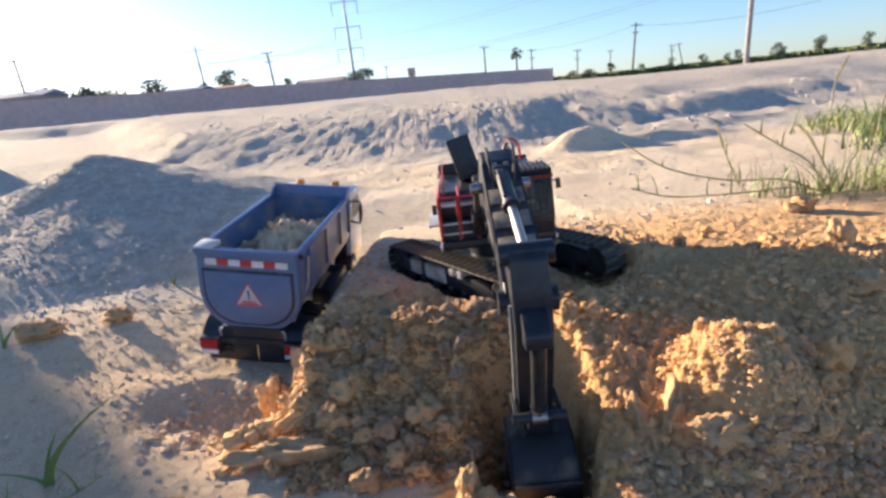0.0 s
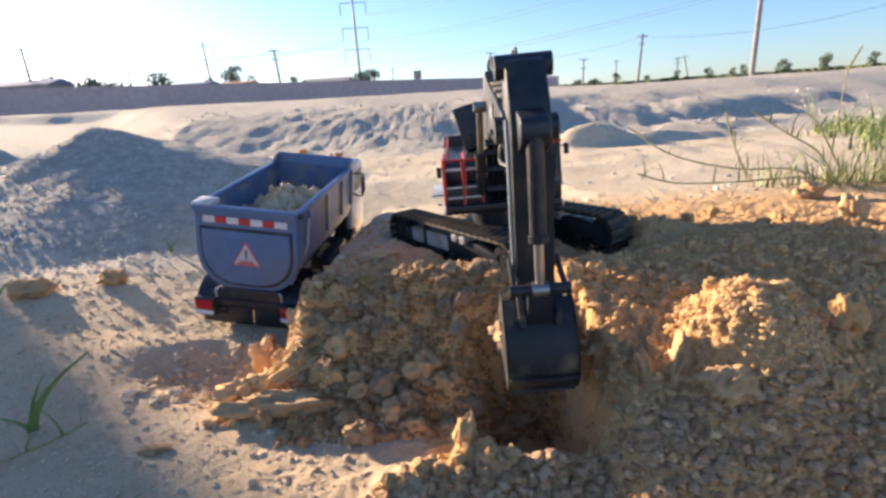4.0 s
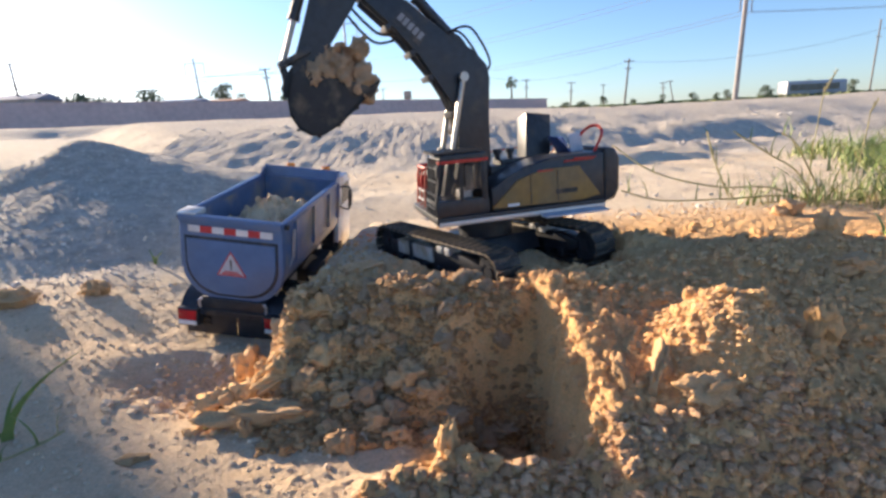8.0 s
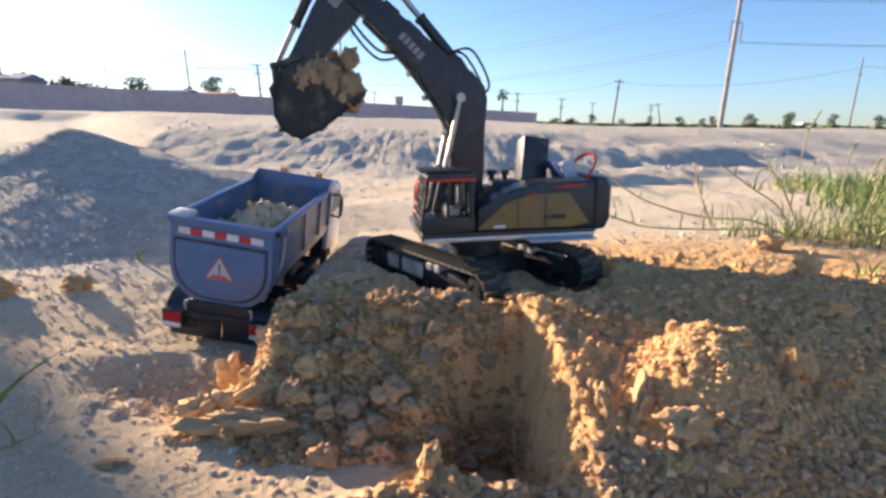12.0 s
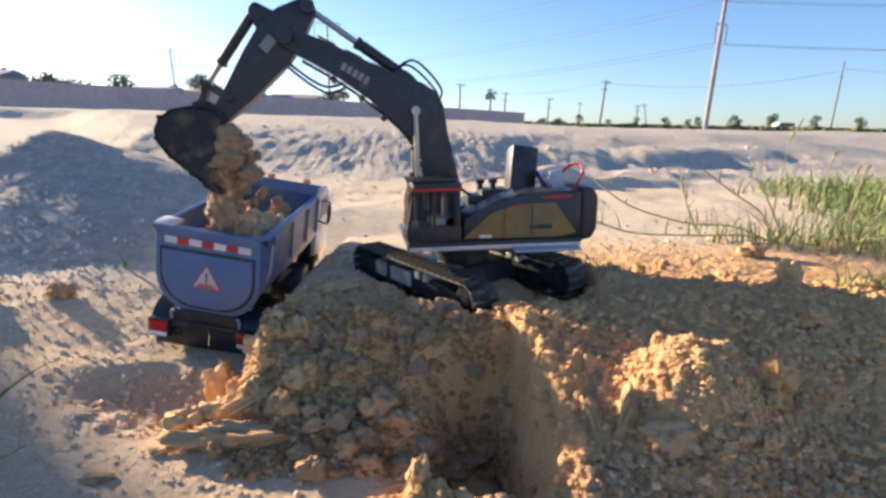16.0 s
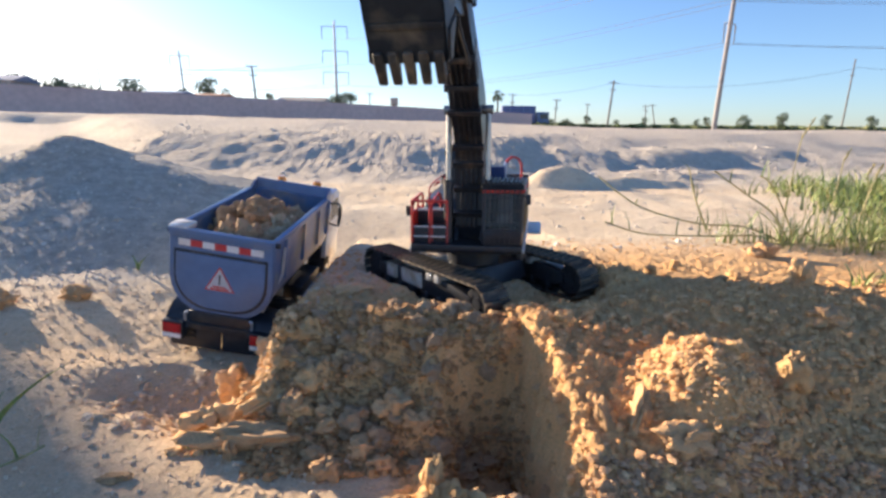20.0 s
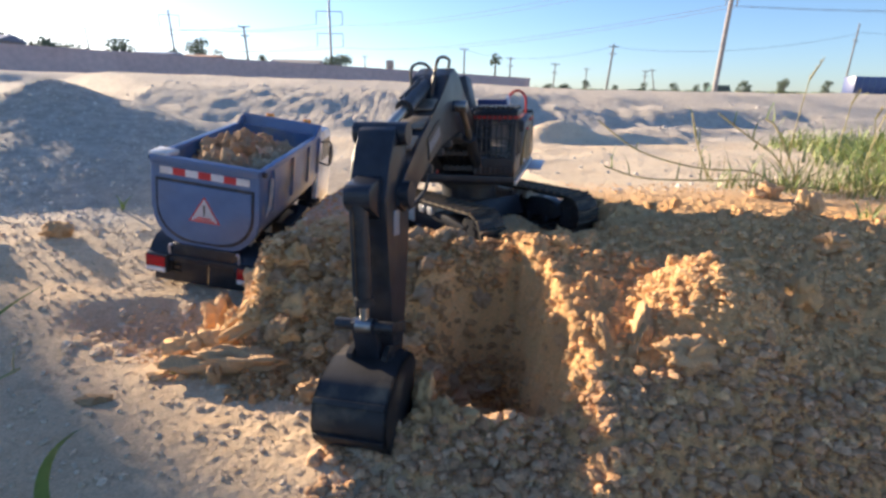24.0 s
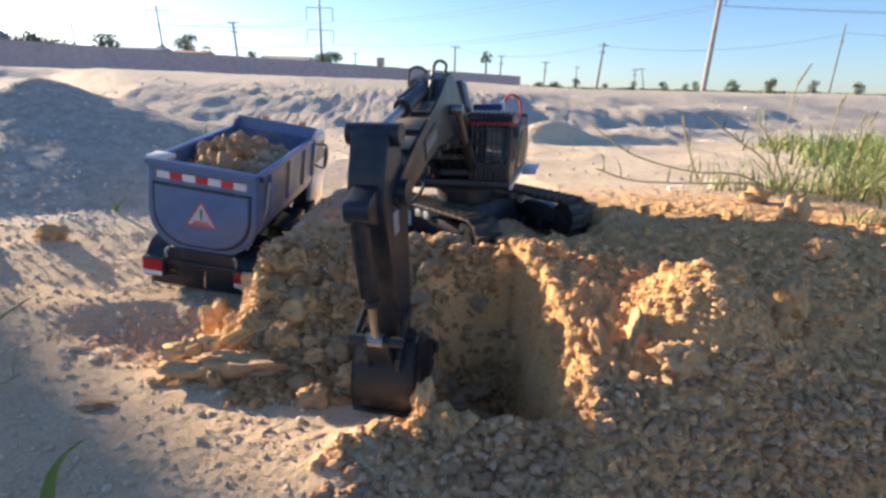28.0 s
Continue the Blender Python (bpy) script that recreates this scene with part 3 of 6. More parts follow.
def build_upper():
    bm = B()
    prism(bm, [(-0.215, 0.030), (0.12, 0.030), (0.126, 0.036), (0.126, 0.046), (-0.22, 0.046)], -0.099, 0.099, 0.002)
    rod(bm, (0, 0, 0.012), (0, 0, 0.032), 0.058, 32)
    for sx in (-0.024, 0.024):
        prism(bm, [(0.012, 0.04), (0.085, 0.04), (0.07, 0.065), (0.045, 0.075), (0.025, 0.065)], sx - 0.004, sx + 0.004, 0.001)
    up = part("upper_frame", bm, M_BLACK, excavator, "black slewing platform")
    for sx in (-1, 1):
        bm = B()
        x0, x1 = sorted((sx * 0.0985, sx * 0.1025))
        box(bm, x0, x1, -0.215, 0.122, 0.031, 0.039, 0.001)
        part("side_trim", bm, M_SILVER, up, "silver side trim")
    # engine housing with a sloping shoulder
    bm = B()
    prism(bm, [(0.018, 0.046), (0.018, 0.088), (-0.012, 0.104), (-0.05, 0.120), (-0.11, 0.131), (-0.215, 0.133), (-0.215, 0.046)], -0.0985, -0.026, 0.004, seg=3)
    part("engine_housing", bm, M_BLACK, up)
    bm = B()
    prism(bm, [(0.014, 0.046), (0.014, 0.080), (-0.03, 0.108), (-0.215, 0.118), (-0.215, 0.046)], 0.026, 0.0985, 0.004, seg=3)
    part("pump_housing", bm, M_BLACK, up)
    bm = B()
    box(bm, -0.027, 0.027, -0.215, -0.01, 0.046, 0.118, 0.002)
    box(bm, -0.02, 0.03, -0.09, -0.035, 0.115, 0.128, 0.002)
    part("hood", bm, M_DARK, up)
    bm = B()
    prism(bm, [(-0.214, 0.040), (-0.238, 0.044), (-0.248, 0.062), (-0.248, 0.120), (-0.238, 0.137), (-0.214, 0.140)], -0.100, 0.100, 0.006, seg=3)
    part("counterweight", bm, M_BLACK, up, "black rounded counterweight")
    for sx in (-1, 1):
        bm = B()
        x0, x1 = sorted((sx * 0.0975, sx * 0.1012))
        prism(bm, [(0.02, 0.052), (-0.165, 0.050), (-0.205, 0.056), (-0.160, 0.112), (-0.09, 0.112), (-0.035, 0.098)], x0, x1, 0.001)
        part("side_panel", bm, M_OLIVE, up, "ochre side panel")
        for y0, y1, z in ((-0.195, -0.15, 0.124), (-0.105, -0.075, 0.108), (-0.19, -0.13, 0.121)):
            bm = B()
            x0, x1 = sorted((sx * 0.098, sx * 0.1018))
            box(bm, x0, x1, y0, y1, z, z + 0.0025)
            part("red_stripe", bm, M_RED, up)
        bm = B()
        x0, x1 = sorted((sx * 0.101, sx * 0.1022))
        box(bm, x0, x1, -0.155, -0.11, 0.066, 0.074)
        part("label_plate", bm, M_DARK, up)
        bm = B()
        box(bm, x0, x1, -0.035, -0.012, 0.053, 0.058)
        part("white_label", bm, M_STICKER_W, up)
        for y in (-0.06, -0.115):
            bm = B()
            box(bm, x0, x1, y, y + 0.0012, 0.053, 0.108)
            part("door_joint", bm, M_BLACK, up)
    # cab
    bm = B()
    prism(bm, [(0.022, 0.046), (0.124, 0.046), (0.127, 0.075), (0.022, 0.075)], -0.0985, -0.030, 0.003)
    box(bm, -0.0985, -0.030, 0.024, 0.036, 0.07, 0.142, 0.003)
    cab = part("cab", bm, M_BLACK, up, "black glazed driver's cab")
    bm = B()
    prism(bm, [(0.020, 0.141), (0.112, 0.141), (0.116, 0.146), (0.108, 0.152), (0.024, 0.153)], -0.1005, -0.028, 0.003)
    part("cab_roof", bm, M_DARK, up)
    bm = B()
    box(bm, -0.1022, -0.0995, 0.022, 0.112, 0.138, 0.143, 0.001)
    box(bm, -0.1, -0.029, 0.1135, 0.117, 0.138, 0.143, 0.001)
    part("cab_red_trim", bm, M_RED, up)
    for x, y0, z0, y1, z1 in ((-0.0965, 0.124, 0.07, 0.111, 0.145), (-0.032, 0.124, 0.07, 0.111, 0.145), (-0.0965, 0.075, 0.07, 0.073, 0.145), (-0.0965, 0.03, 0.07, 0.03, 0.145)):
        bm = B()
        rod(bm, (x, y0, z0), (x, y1, z1), 0.0032, 8)
        part("cab_post", bm, M_BLACK, up)
    bm = B()
    prism(bm, [(0.078, 0.077), (0.119, 0.077), (0.109, 0.137), (0.077, 0.137)], -0.0978, -0.0968)
    part("cab_side_window", bm, M_GLASS, up)
    bm = B()
    prism(bm, [(0.034, 0.090), (0.07, 0.090), (0.069, 0.137), (0.034, 0.137)], -0.0978, -0.0968)
    part("cab_rear_window", bm, M_GLASS, up)
    bm = B()
    prism(bm, [(0.1235, 0.077), (0.1245, 0.077), (0.1135, 0.139), (0.1125, 0.139)], -0.094, -0.034)
    part("windscreen", bm, M_GLASS, up)
    bm = B()
    box(bm, -0.078, -0.05, 0.048, 0.075, 0.07, 0.09, 0.004)
    box(bm, -0.078, -0.05, 0.044, 0.053, 0.085, 0.128, 0.004)
    part("driver_seat", bm, M_SEAT, up, "pale driver's seat")
    for k in range(8):
        x = -0.0935 + 0.0085 * k
        bm = B()
        rod(bm, (x, 0.1275, 0.05), (x, 0.118, 0.146), 0.0012, 6)
        part("guard_bar", bm, M_BLACK, up)
    for z in (0.062, 0.085, 0.108, 0.130):
        bm = B()
        y = 0.1275 - (z - 0.05) * 0.1
        rod(bm, (-0.096, y, z), (-0.031, y, z), 0.0012, 6)
        part("guard_bar", bm, M_BLACK, up)
    for k in range(9):
        x = -0.096 + 0.008 * k
        bm = B()
        box(bm, x, x + 0.0028, 0.03, 0.125, 0.1545, 0.158)
        part("roof_guard_slat", bm, M_DARK, up)
    for y in (0.034, 0.08, 0.12):
        bm = B()
        box(bm, -0.098, -0.028, y, y + 0.003, 0.1525, 0.1547)
        part("roof_guard_bar", bm, M_BLACK, up)
    for x, y, z in ((-0.108, 0.118, 0.125), (0.106, 0.10, 0.10)):
        bm = B()
        rod(bm, (x * 0.92, y, z + 0.008), (x, y + 0.004, z + 0.008), 0.0012, 6)
        box(bm, x - 0.004, x + 0.004, y + 0.002, y + 0.006, z - 0.006, z + 0.012, 0.0015)
        part("mirror", bm, M_BLACK, up)
    # storage box with steps and a red handrail
    bm = B()
    box(bm, 0.034, 0.0985, 0.016, 0.112, 0.046, 0.074, 0.003)
    box(bm, 0.036, 0.0965, 0.016, 0.07, 0.07, 0.098, 0.003)
    part("storage_box", bm, M_BLACK, up)
    for y, z in ((0.108, 0.0755), (0.067, 0.0995), (0.11, 0.058)):
        bm = B()
        box(bm, 0.037, 0.095, y, y + 0.006, z - 0.001, z + 0.002, 0.0005)
        part("step_edge", bm, M_SILVER, up)
    for x in (0.097, 0.062):
        bm = B()
        tube(bm, [(x, 0.110, 0.048), (x, 0.112, 0.10), (x, 0.10, 0.118), (x, 0.05, 0.124), (x, 0.018, 0.122), (x, 0.014, 0.09)], 0.0025)
        part("handrail", bm, M_RED, up, "red handrail")
    bm = B()
    box(bm, 0.0965, 0.1005, 0.03, 0.113, 0.047, 0.102, 0.001)
    part("red_side_plate", bm, M_RED, up)
    # air filters, raised hatches and the looped red cable
    for y in (-0.035, -0.062):
        bm = B()
        rod(bm, (0.0, y, 0.126), (0.0, y, 0.138), 0.006, 14)
        rod(bm, (0.0, y, 0.138), (0.0, y, 0.147), 0.0095, 16)
        bevel(bm, bm.edges[:], 0.001, 1)
        part("air_filter", bm, M_BLACK, up)
    bm = B()
    box(bm, -0.024, 0.024, -0.028, 0.028, 0, 0.088, 0.003, m=pose(0.03, -0.128, 0.116, 8, 14, 0))
    part("raised_hatch", bm, M_DARK, up, "dark engine hatch standing open")
    bm = B()
    box(bm, -0.03, 0.03, -0.002, 0.002, 0, 0.048, 0.001, m=pose(-0.02, -0.178, 0.12, -32, 0, 0))
    part("rear_hatch", bm, M_BLUE, up, "blue rear hatch standing open")
    bm = B()
    box(bm, -0.032, -0.026, -0.022, 0.004, 0.0, 0.045, 0.001, m=pose(-0.02, -0.178, 0.12, -12, 0, 0))
    part("battery_pack", bm, M_WALKWAY, up)
    bm = B()
    tube(bm, [(-0.045, -0.175, 0.128), (-0.05, -0.195, 0.165), (-0.065, -0.215, 0.178), (-0.082, -0.22, 0.165), (-0.085, -0.20, 0.13)], 0.003)
    part("red_cable", bm, M_RED, up, "looped red cable")
    bm = B()
    tube(bm, [(0.02, 0.0, 0.12), (0.025, 0.02, 0.13), (0.024, 0.045, 0.11), (0.022, 0.06, 0.075)], 0.0028)
    tube(bm, [(-0.02, -0.01, 0.118), (-0.018, 0.02, 0.134), (-0.018, 0.05, 0.105)], 0.0028)
    part("hydraulic_hose", bm, M_HOSE, up)
    for y in (-0.2, -0.15, -0.1):
        bm = B()
        box(bm, -0.02, 0.02, y, y + 0.004, 0.118, 0.121)
        part("hood_rib", bm, M_BLACK, up)
    bm = B()
    tube(bm, [(0.09, -0.02, 0.106), (0.09, -0.02, 0.13), (0.09, -0.11, 0.138), (0.09, -0.2, 0.138), (0.09, -0.2, 0.118)], 0.0016)
    part("deck_rail", bm, M_RED, up)
    for sx in (-1, 1):
        bm = B()
        x0, x1 = sorted((sx * 0.103, sx * 0.130))
        box(bm, x0, x1, -0.205, -0.075, 0.030, 0.034, 0.001)
        part("side_walkway", bm, M_WALKWAY, up, "pale blue-grey walkway plate")
    for x, y in ((0.0985, 0.116), (0.066, 0.116), (0.034, 0.116), (0.0985, 0.062)):
        bm = B()
        rod(bm, (x, y, 0.046), (x, y - 0.008, 0.122), 0.0022, 8)
        part("guard_post", bm, M_RED, up, "red guard post")
    bm = B()
    tube(bm, [(0.034, 0.109, 0.121), (0.09, 0.109, 0.122), (0.0985, 0.10, 0.122), (0.0985, 0.055, 0.122)], 0.0024)
    part("guard_rail", bm, M_RED, up, "red guard rail")
    return up


FOOT = (0.043, 0.053)                 # boom foot in the upper part's (y, z)
BOOM_L, STICK_L = 0.4368, 0.1796
ARM_LUG, STICK_LUG = (0.262, 0.121), (-0.062, 0.002)
BOOM_LUG, BASE_LUG = (0.205, 0.096), (0.088, 0.046)
BKT_LUG = (0.000, 0.064)
ROCK_PIVOT, ROCK_L, LINK_LUG, LINK_L = (STICK_L - 0.037, 0.004), 0.046, (-0.022, 0.026), 0.042


def build_arm():
    bm = B()
    prism(bm, [(-0.022, 0.0), (-0.014, 0.030), (0.051, 0.081), (0.133, 0.117), (0.180, 0.143), (0.204, 0.148), (0.238, 0.136), (0.268, 0.109), (0.33, 0.079), (0.384, 0.051), (0.432, 0.022),
               (0.450, 0.008), (0.450, -0.012), (0.432, -0.020), (0.379, 0.007), (0.327, 0.028), (0.269, 0.046), (0.228, 0.052), (0.172, 0.064), (0.134, 0.056), (0.08, 0.030), (0.03, -0.012), (-0.012, -0.020)],
          -0.025, 0.025, 0.003)
    for x in (-0.024, 0.024):
        rod(bm, (x * 0.6, *BOOM_LUG), (x * 1.35, *BOOM_LUG), 0.008, 16)
        rod(bm, (x * 0.5, BOOM_L, 0), (x * 1.2, BOOM_L, 0), 0.013, 20)
        rod(bm, (x * 0.5, 0, 0), (x * 1.1, 0, 0), 0.013, 20)
    for x in (-0.008, 0.008):
        prism(bm, [(0.228, 0.128), (0.284, 0.098), (0.272, 0.126), (0.258, 0.132), (0.244, 0.134)], x - 0.003, x + 0.003)
    boom = part("boom", bm, M_BLACK, excavator, "black box-section boom")
    for sx in (-1, 1):
        x0, x1 = sorted((sx * 0.0248, sx * 0.0262))
        bm = B()
        q = pose(0, 0.318, 0.053, -22, 0, 0)
        box(bm, x0, x1, -0.03, 0.03, -0.014, 0.014, 0.0, m=q)
        part("boom_label", bm, M_DARK, boom)
        for k in range(5):
            bm = B()
            x2, x3 = sorted((sx * 0.0261, sx * 0.0268))
            box(bm, x2, x3, -0.026 + 0.011 * k, -0.018 + 0.011 * k, -0.006, 0.007, m=q)
            part("label_bar", bm, M_FADED, boom, "worn pale lettering")
    for k, (y, z) in enumerate(((0.05, 0.002), (0.085, 0.030), (0.125, 0.050), (0.155, 0.058), (0.229, 0.049), (0.279, 0.040), (0.334, 0.022))):
        bm = B()
        box(bm, -0.028, 0.028, y - 0.005, y + 0.005, z - 0.009, z + 0.001, 0.001)
        part("pipe_clamp", bm, M_DARK, boom)
    for x in (-0.013, -0.004, 0.005, 0.014):
        bm = B()
        tube(bm, [(x, 0.03, -0.018), (x, 0.09, 0.028), (x, 0.14, 0.053), (x, 0.20, 0.055), (x, 0.269, 0.040), (x, 0.327, 0.022), (x, 0.39, -0.004)], 0.0022)
        part("boom_pipe", bm, M_DARK, boom)
    for x, up_ in ((-0.012, 0.026), (0.012, 0.018)):
        bm = B()
        tube(bm, [(x, 0.192, 0.146), (x * 1.4, 0.205, 0.140 + up_ * 0.7), (x * 1.4, 0.245, 0.132 + up_), (x * 1.4, 0.276, 0.120 + up_), (x, 0.283, 0.104)], 0.0022)
        part("boom_hose", bm, M_HOSE, boom, "looped black hydraulic hose")
    bm = B()
    tube(bm, [(0.014, 0.312, 0.028), (0.02, 0.322, -0.002), (0.02, 0.350, -0.018), (0.014, 0.398, -0.030), (0.014, 0.43, -0.030)], 0.0024)
    tube(bm, [(-0.014, 0.318, 0.028), (-0.02, 0.330, 0.002), (-0.02, 0.355, -0.012), (-0.014, 0.40, -0.024), (-0.014, 0.43, -0.026)], 0.0024)
    part("stick_hose", bm, M_HOSE, boom)
    for k in range(3):
        bm = B()
        y = 0.300 + 0.045 * k
        box(bm, -0.022, 0.022, -0.016, 0.016, 0, 0.0015, 0.0005, m=pose(0, y, 0.0950 - 0.0222 * k, -26.3, 0, 0))
        part("top_plate", bm, M_PLATE, boom, "dusty bare plate")
    # stick
    bm = B()
    prism(bm, [(-0.072, 0.006), (-0.064, 0.020), (-0.030, 0.036), (0.004, 0.046), (0.027, 0.041), (0.062, 0.036), (0.142, 0.020), (0.175, 0.016), (0.192, 0.0), (0.184, -0.014), (0.165, -0.017), (0.118, -0.025),
               (0.034, -0.032), (0.0, -0.030), (-0.030, -0.022), (-0.068, -0.012)], -0.020, 0.020, 0.003)
    stick = part("stick", bm, M_BLACK, excavator, "black dipper arm")
    for at, reach, r in (((0, 0), 0.0324, 0.014), ((STICK_L, 0), 0.0288, 0.010), (STICK_LUG, 0.0288, 0.012)):
        bm = B()
        rod(bm, (-reach, *at), (reach, *at), r, 20)
        part("pin", bm, M_BLACK, stick)
    for sx in (-1, 1):
        bm = B()
        x0, x1 = sorted((sx * 0.0198, sx * 0.0212))
        box(bm, x0, x1, 0.016, 0.042, 0.004, 0.022, 0.002)
        part("stick_label", bm, M_FADED, stick)
    bm = B()
    tube(bm, [(0.022, -0.01, 0.02), (0.0225, 0.05, 0.024), (0.0225, 0.12, 0.012), (0.022, 0.160, 0.010)], 0.002)
    part("stick_pipe", bm, M_SILVER, stick)
    bm = B()
    prism(bm, [(-0.020, 0.036), (0.026, 0.036), (0.012, 0.068), (0.006, 0.073), (-0.006, 0.073), (-0.011, 0.068)], -0.014, 0.014, 0.003)
    part("cylinder_bracket", bm, M_BLACK, stick)
    # bucket
    W = 0.0385
    curve = [(-0.014, 0.004), (-0.027, 0.036), (-0.028, 0.066), (-0.018, 0.090), (0.000, 0.103), (0.018, 0.105), (0.045, 0.094), (0.075, 0.074), (0.100, 0.055), (0.112, 0.047)]
    inner = [(-0.009, 0.005), (-0.022, 0.036), (-0.023, 0.064), (-0.014, 0.086), (0.002, 0.098), (0.017, 0.100), (0.043, 0.089), (0.072, 0.069), (0.097, 0.050), (0.110, 0.042)]
    bm = B()
    prism(bm, curve + inner[::-1], -W, W)
    for sx in (-1, 1):
        x0, x1 = sorted((sx * W, sx * (W - 0.003)))
        prism(bm, curve + [(0.102, 0.034), (0.066, 0.019), (0.023, 0.008), (0.008, -0.006)], x0, x1)
    for x in (-0.019, 0.019):
        prism(bm, [(-0.012, -0.010), (0.010, -0.010), (0.012, 0.014), (-0.018, 0.040), (-0.032, 0.034), (-0.034, 0.020)], x - 0.003, x + 0.003)
        rod(bm, (x * 0.75, 0, 0), (x * 1.3, 0, 0), 0.009, 14)
        rod(bm, (x * 0.75, *LINK_LUG), (x * 1.3, *LINK_LUG), 0.007, 14)
    bucket = part("bucket", bm, M_BUCKET, excavator, "black digging bucket caked with earth")
    for k in range(5):
        x = -W + 0.0085 + k * (2 * W - 0.017) / 4
        bm = B()
        prism(bm, [(-0.014, -0.006), (0.000, -0.007), (0.022, -0.002), (0.022, 0.001), (-0.002, 0.007), (-0.014, 0.007)], x - 0.0048, x + 0.0048, 0.002, m=pose(0, 0.112, 0.044, -37, 0, 0), seg=1)
        part("bucket_tooth", bm, M_TRACK, bucket, "worn dusty tooth")
    for y, z, a in ((-0.020, 0.090, 50), (0.012, 0.1055, 8), (0.048, 0.0925, -32), (0.083, 0.0685, -37)):
        bm = B()
        box(bm, -W + 0.002, W - 0.002, -0.003, 0.003, -0.001, 0.0025, 0.0008, m=pose(0, y, z, a, 0, 0))
        part("wear_strip", bm, M_BUCKET, bucket)
    for sx in (-1, 1):
        bm = B()
        x0, x1 = sorted((sx * W, sx * (W + 0.0025)))
        prism(bm, [(0.058, 0.017), (0.106, 0.036), (0.110, 0.046), (0.082, 0.052)], x0, x1, 0.0005)
        part("side_cutter", bm, M_TRACK, bucket)
    return boom, stick, bucket


def build_cylinder(name, r_barrel, barrel_len, r_rod, rod_len, x):
    bm = B()
    rod(bm, (x, 0, 0), (x, barrel_len, 0), r_barrel, 16)
    rod(bm, (x - r_barrel, 0, 0), (x + r_barrel, 0, 0), r_barrel * 1.1, 14)
    rod(bm, (x, barrel_len - 0.006, 0), (x, barrel_len + 0.002, 0), r_barrel * 1.18, 16)
    rod(bm, (x + r_barrel * 0.7, 0.012, r_barrel), (x + r_barrel * 0.7, barrel_len - 0.01, r_barrel), r_barrel * 0.22, 8)
    b = part(name + "_barrel", bm, M_DARK, excavator)
    bm = B()
    rod(bm, (x, -rod_len, 0), (x, 0, 0), r_rod, 14)
    rod(bm, (x - r_barrel, 0, 0), (x + r_barrel, 0, 0), r_barrel * 0.95, 14)
    c = part(name + "_rod", bm, M_CHROME, excavator, "polished piston rod")
    return b, c


build_tracks()
upper = build_upper()
upper.scale = (1.0, 0.934, 1.0)
boom, stick, bucket = build_arm()
boom_cyl = [build_cylinder("boom_cylinder", 0.0085, 0.110, 0.0048, 0.135, x) for x in (-0.035, 0.035)]
arm_cyl = [build_cylinder("arm_cylinder", 0.0095, 0.100, 0.0055, 0.155, 0.0)]
bkt_cyl = [build_cylinder("bucket_cylinder", 0.0085, 0.108, 0.005, 0.085, 0.0)]
bm = B()
for x_ in (-0.026, 0.026):
    prism(bm, [(-0.006, -0.006), (ROCK_L + 0.004, -0.004), (ROCK_L + 0.006, 0.003), (-0.006, 0.006)], x_ - 0.002, x_ + 0.002, 0.0008)
rod(bm, (-0.031, ROCK_L, 0), (0.031, ROCK_L, 0), 0.006, 12)
rocker = part("rocker_arm", bm, M_DARK, excavator)
bm = B()
prism(bm, [(-0.006, -0.006), (LINK_L + 0.006, -0.006), (LINK_L + 0.006, 0.006), (-0.006, 0.006)], -0.013, 0.013, 0.002)
linkbar = part("bucket_link", bm, M_BLACK, excavator)

# the machine's work: seconds and degrees
SWING = [(0, -90.4), (3, -90.8), (4.2, -90.4), (5.6, -89.5), (6.0, -99.5), (6.4, -104.7), (7.0, -112.0), (7.5, -142.8), (8.0, -166), (8.6, -170.5), (9.0, -171.3), (11.5, -172), (12.5, -172.2), (14.5, -173.4),
         (15.5, -173.6), (16.0, -174.3), (17.0, -174.2), (17.3, -174.0), (17.6, -166.2), (18.0, -141.4), (18.5, -111), (19, -101.4), (20, -102.2), (20.4, -104.6), (22.0, -106.4), (23, -106.3), (25, -106), (28, -106.5)]
BOOM = [(0, 2.9), (1, 5), (2, 6.6), (3, 8.3), (3.5, 10.8), (5.5, 55.3), (6, 59.7), (6.4, 62.5), (7, 64.6), (8, 66.8), (9, 66.8), (11.5, 68.9), (12, 66.9), (12.5, 66), (14.5, 58), (14.9, 51.2), (15, 50.9), (15.5, 52.9), (16, 52.1), (17, 54.4), (18, 55.8), (18.5, 55), (19, 55.9), (19.5, 58), (20, 59.1), (20.4, 57.8), (21.2, 44.4), (22.5, 8.7), (23, 6.2), (24, 4.1), (25, 3.1), (26, 1.3), (27, 1.6), (28, 5.6)]
STICK = [(0, -104.2), (1, -98.8), (2, -95), (3, -91.8), (3.5, -89.4), (5.6, -73.1), (6, -64.6), (6.4, -57.3), (7, -34), (8, -57.4), (9, -58.3), (11.5, -50.8), (12, -49.8), (12.5, -48.8), (14.5, -42.9), (14.9, -52.1), (15, -53.6), (15.5, -49.2), (16, -47.9), (17, -47.5), (18, -48.7), (18.5, -41), (19, -27.8), (19.5, -17.4), (20, -2), (20.4, 12), (21.4, -25.8), (22.5, -62.2), (23, -63.6), (24, -82), (25, -98.4), (26, -103.9), (27, -103), (28, -96.8)]
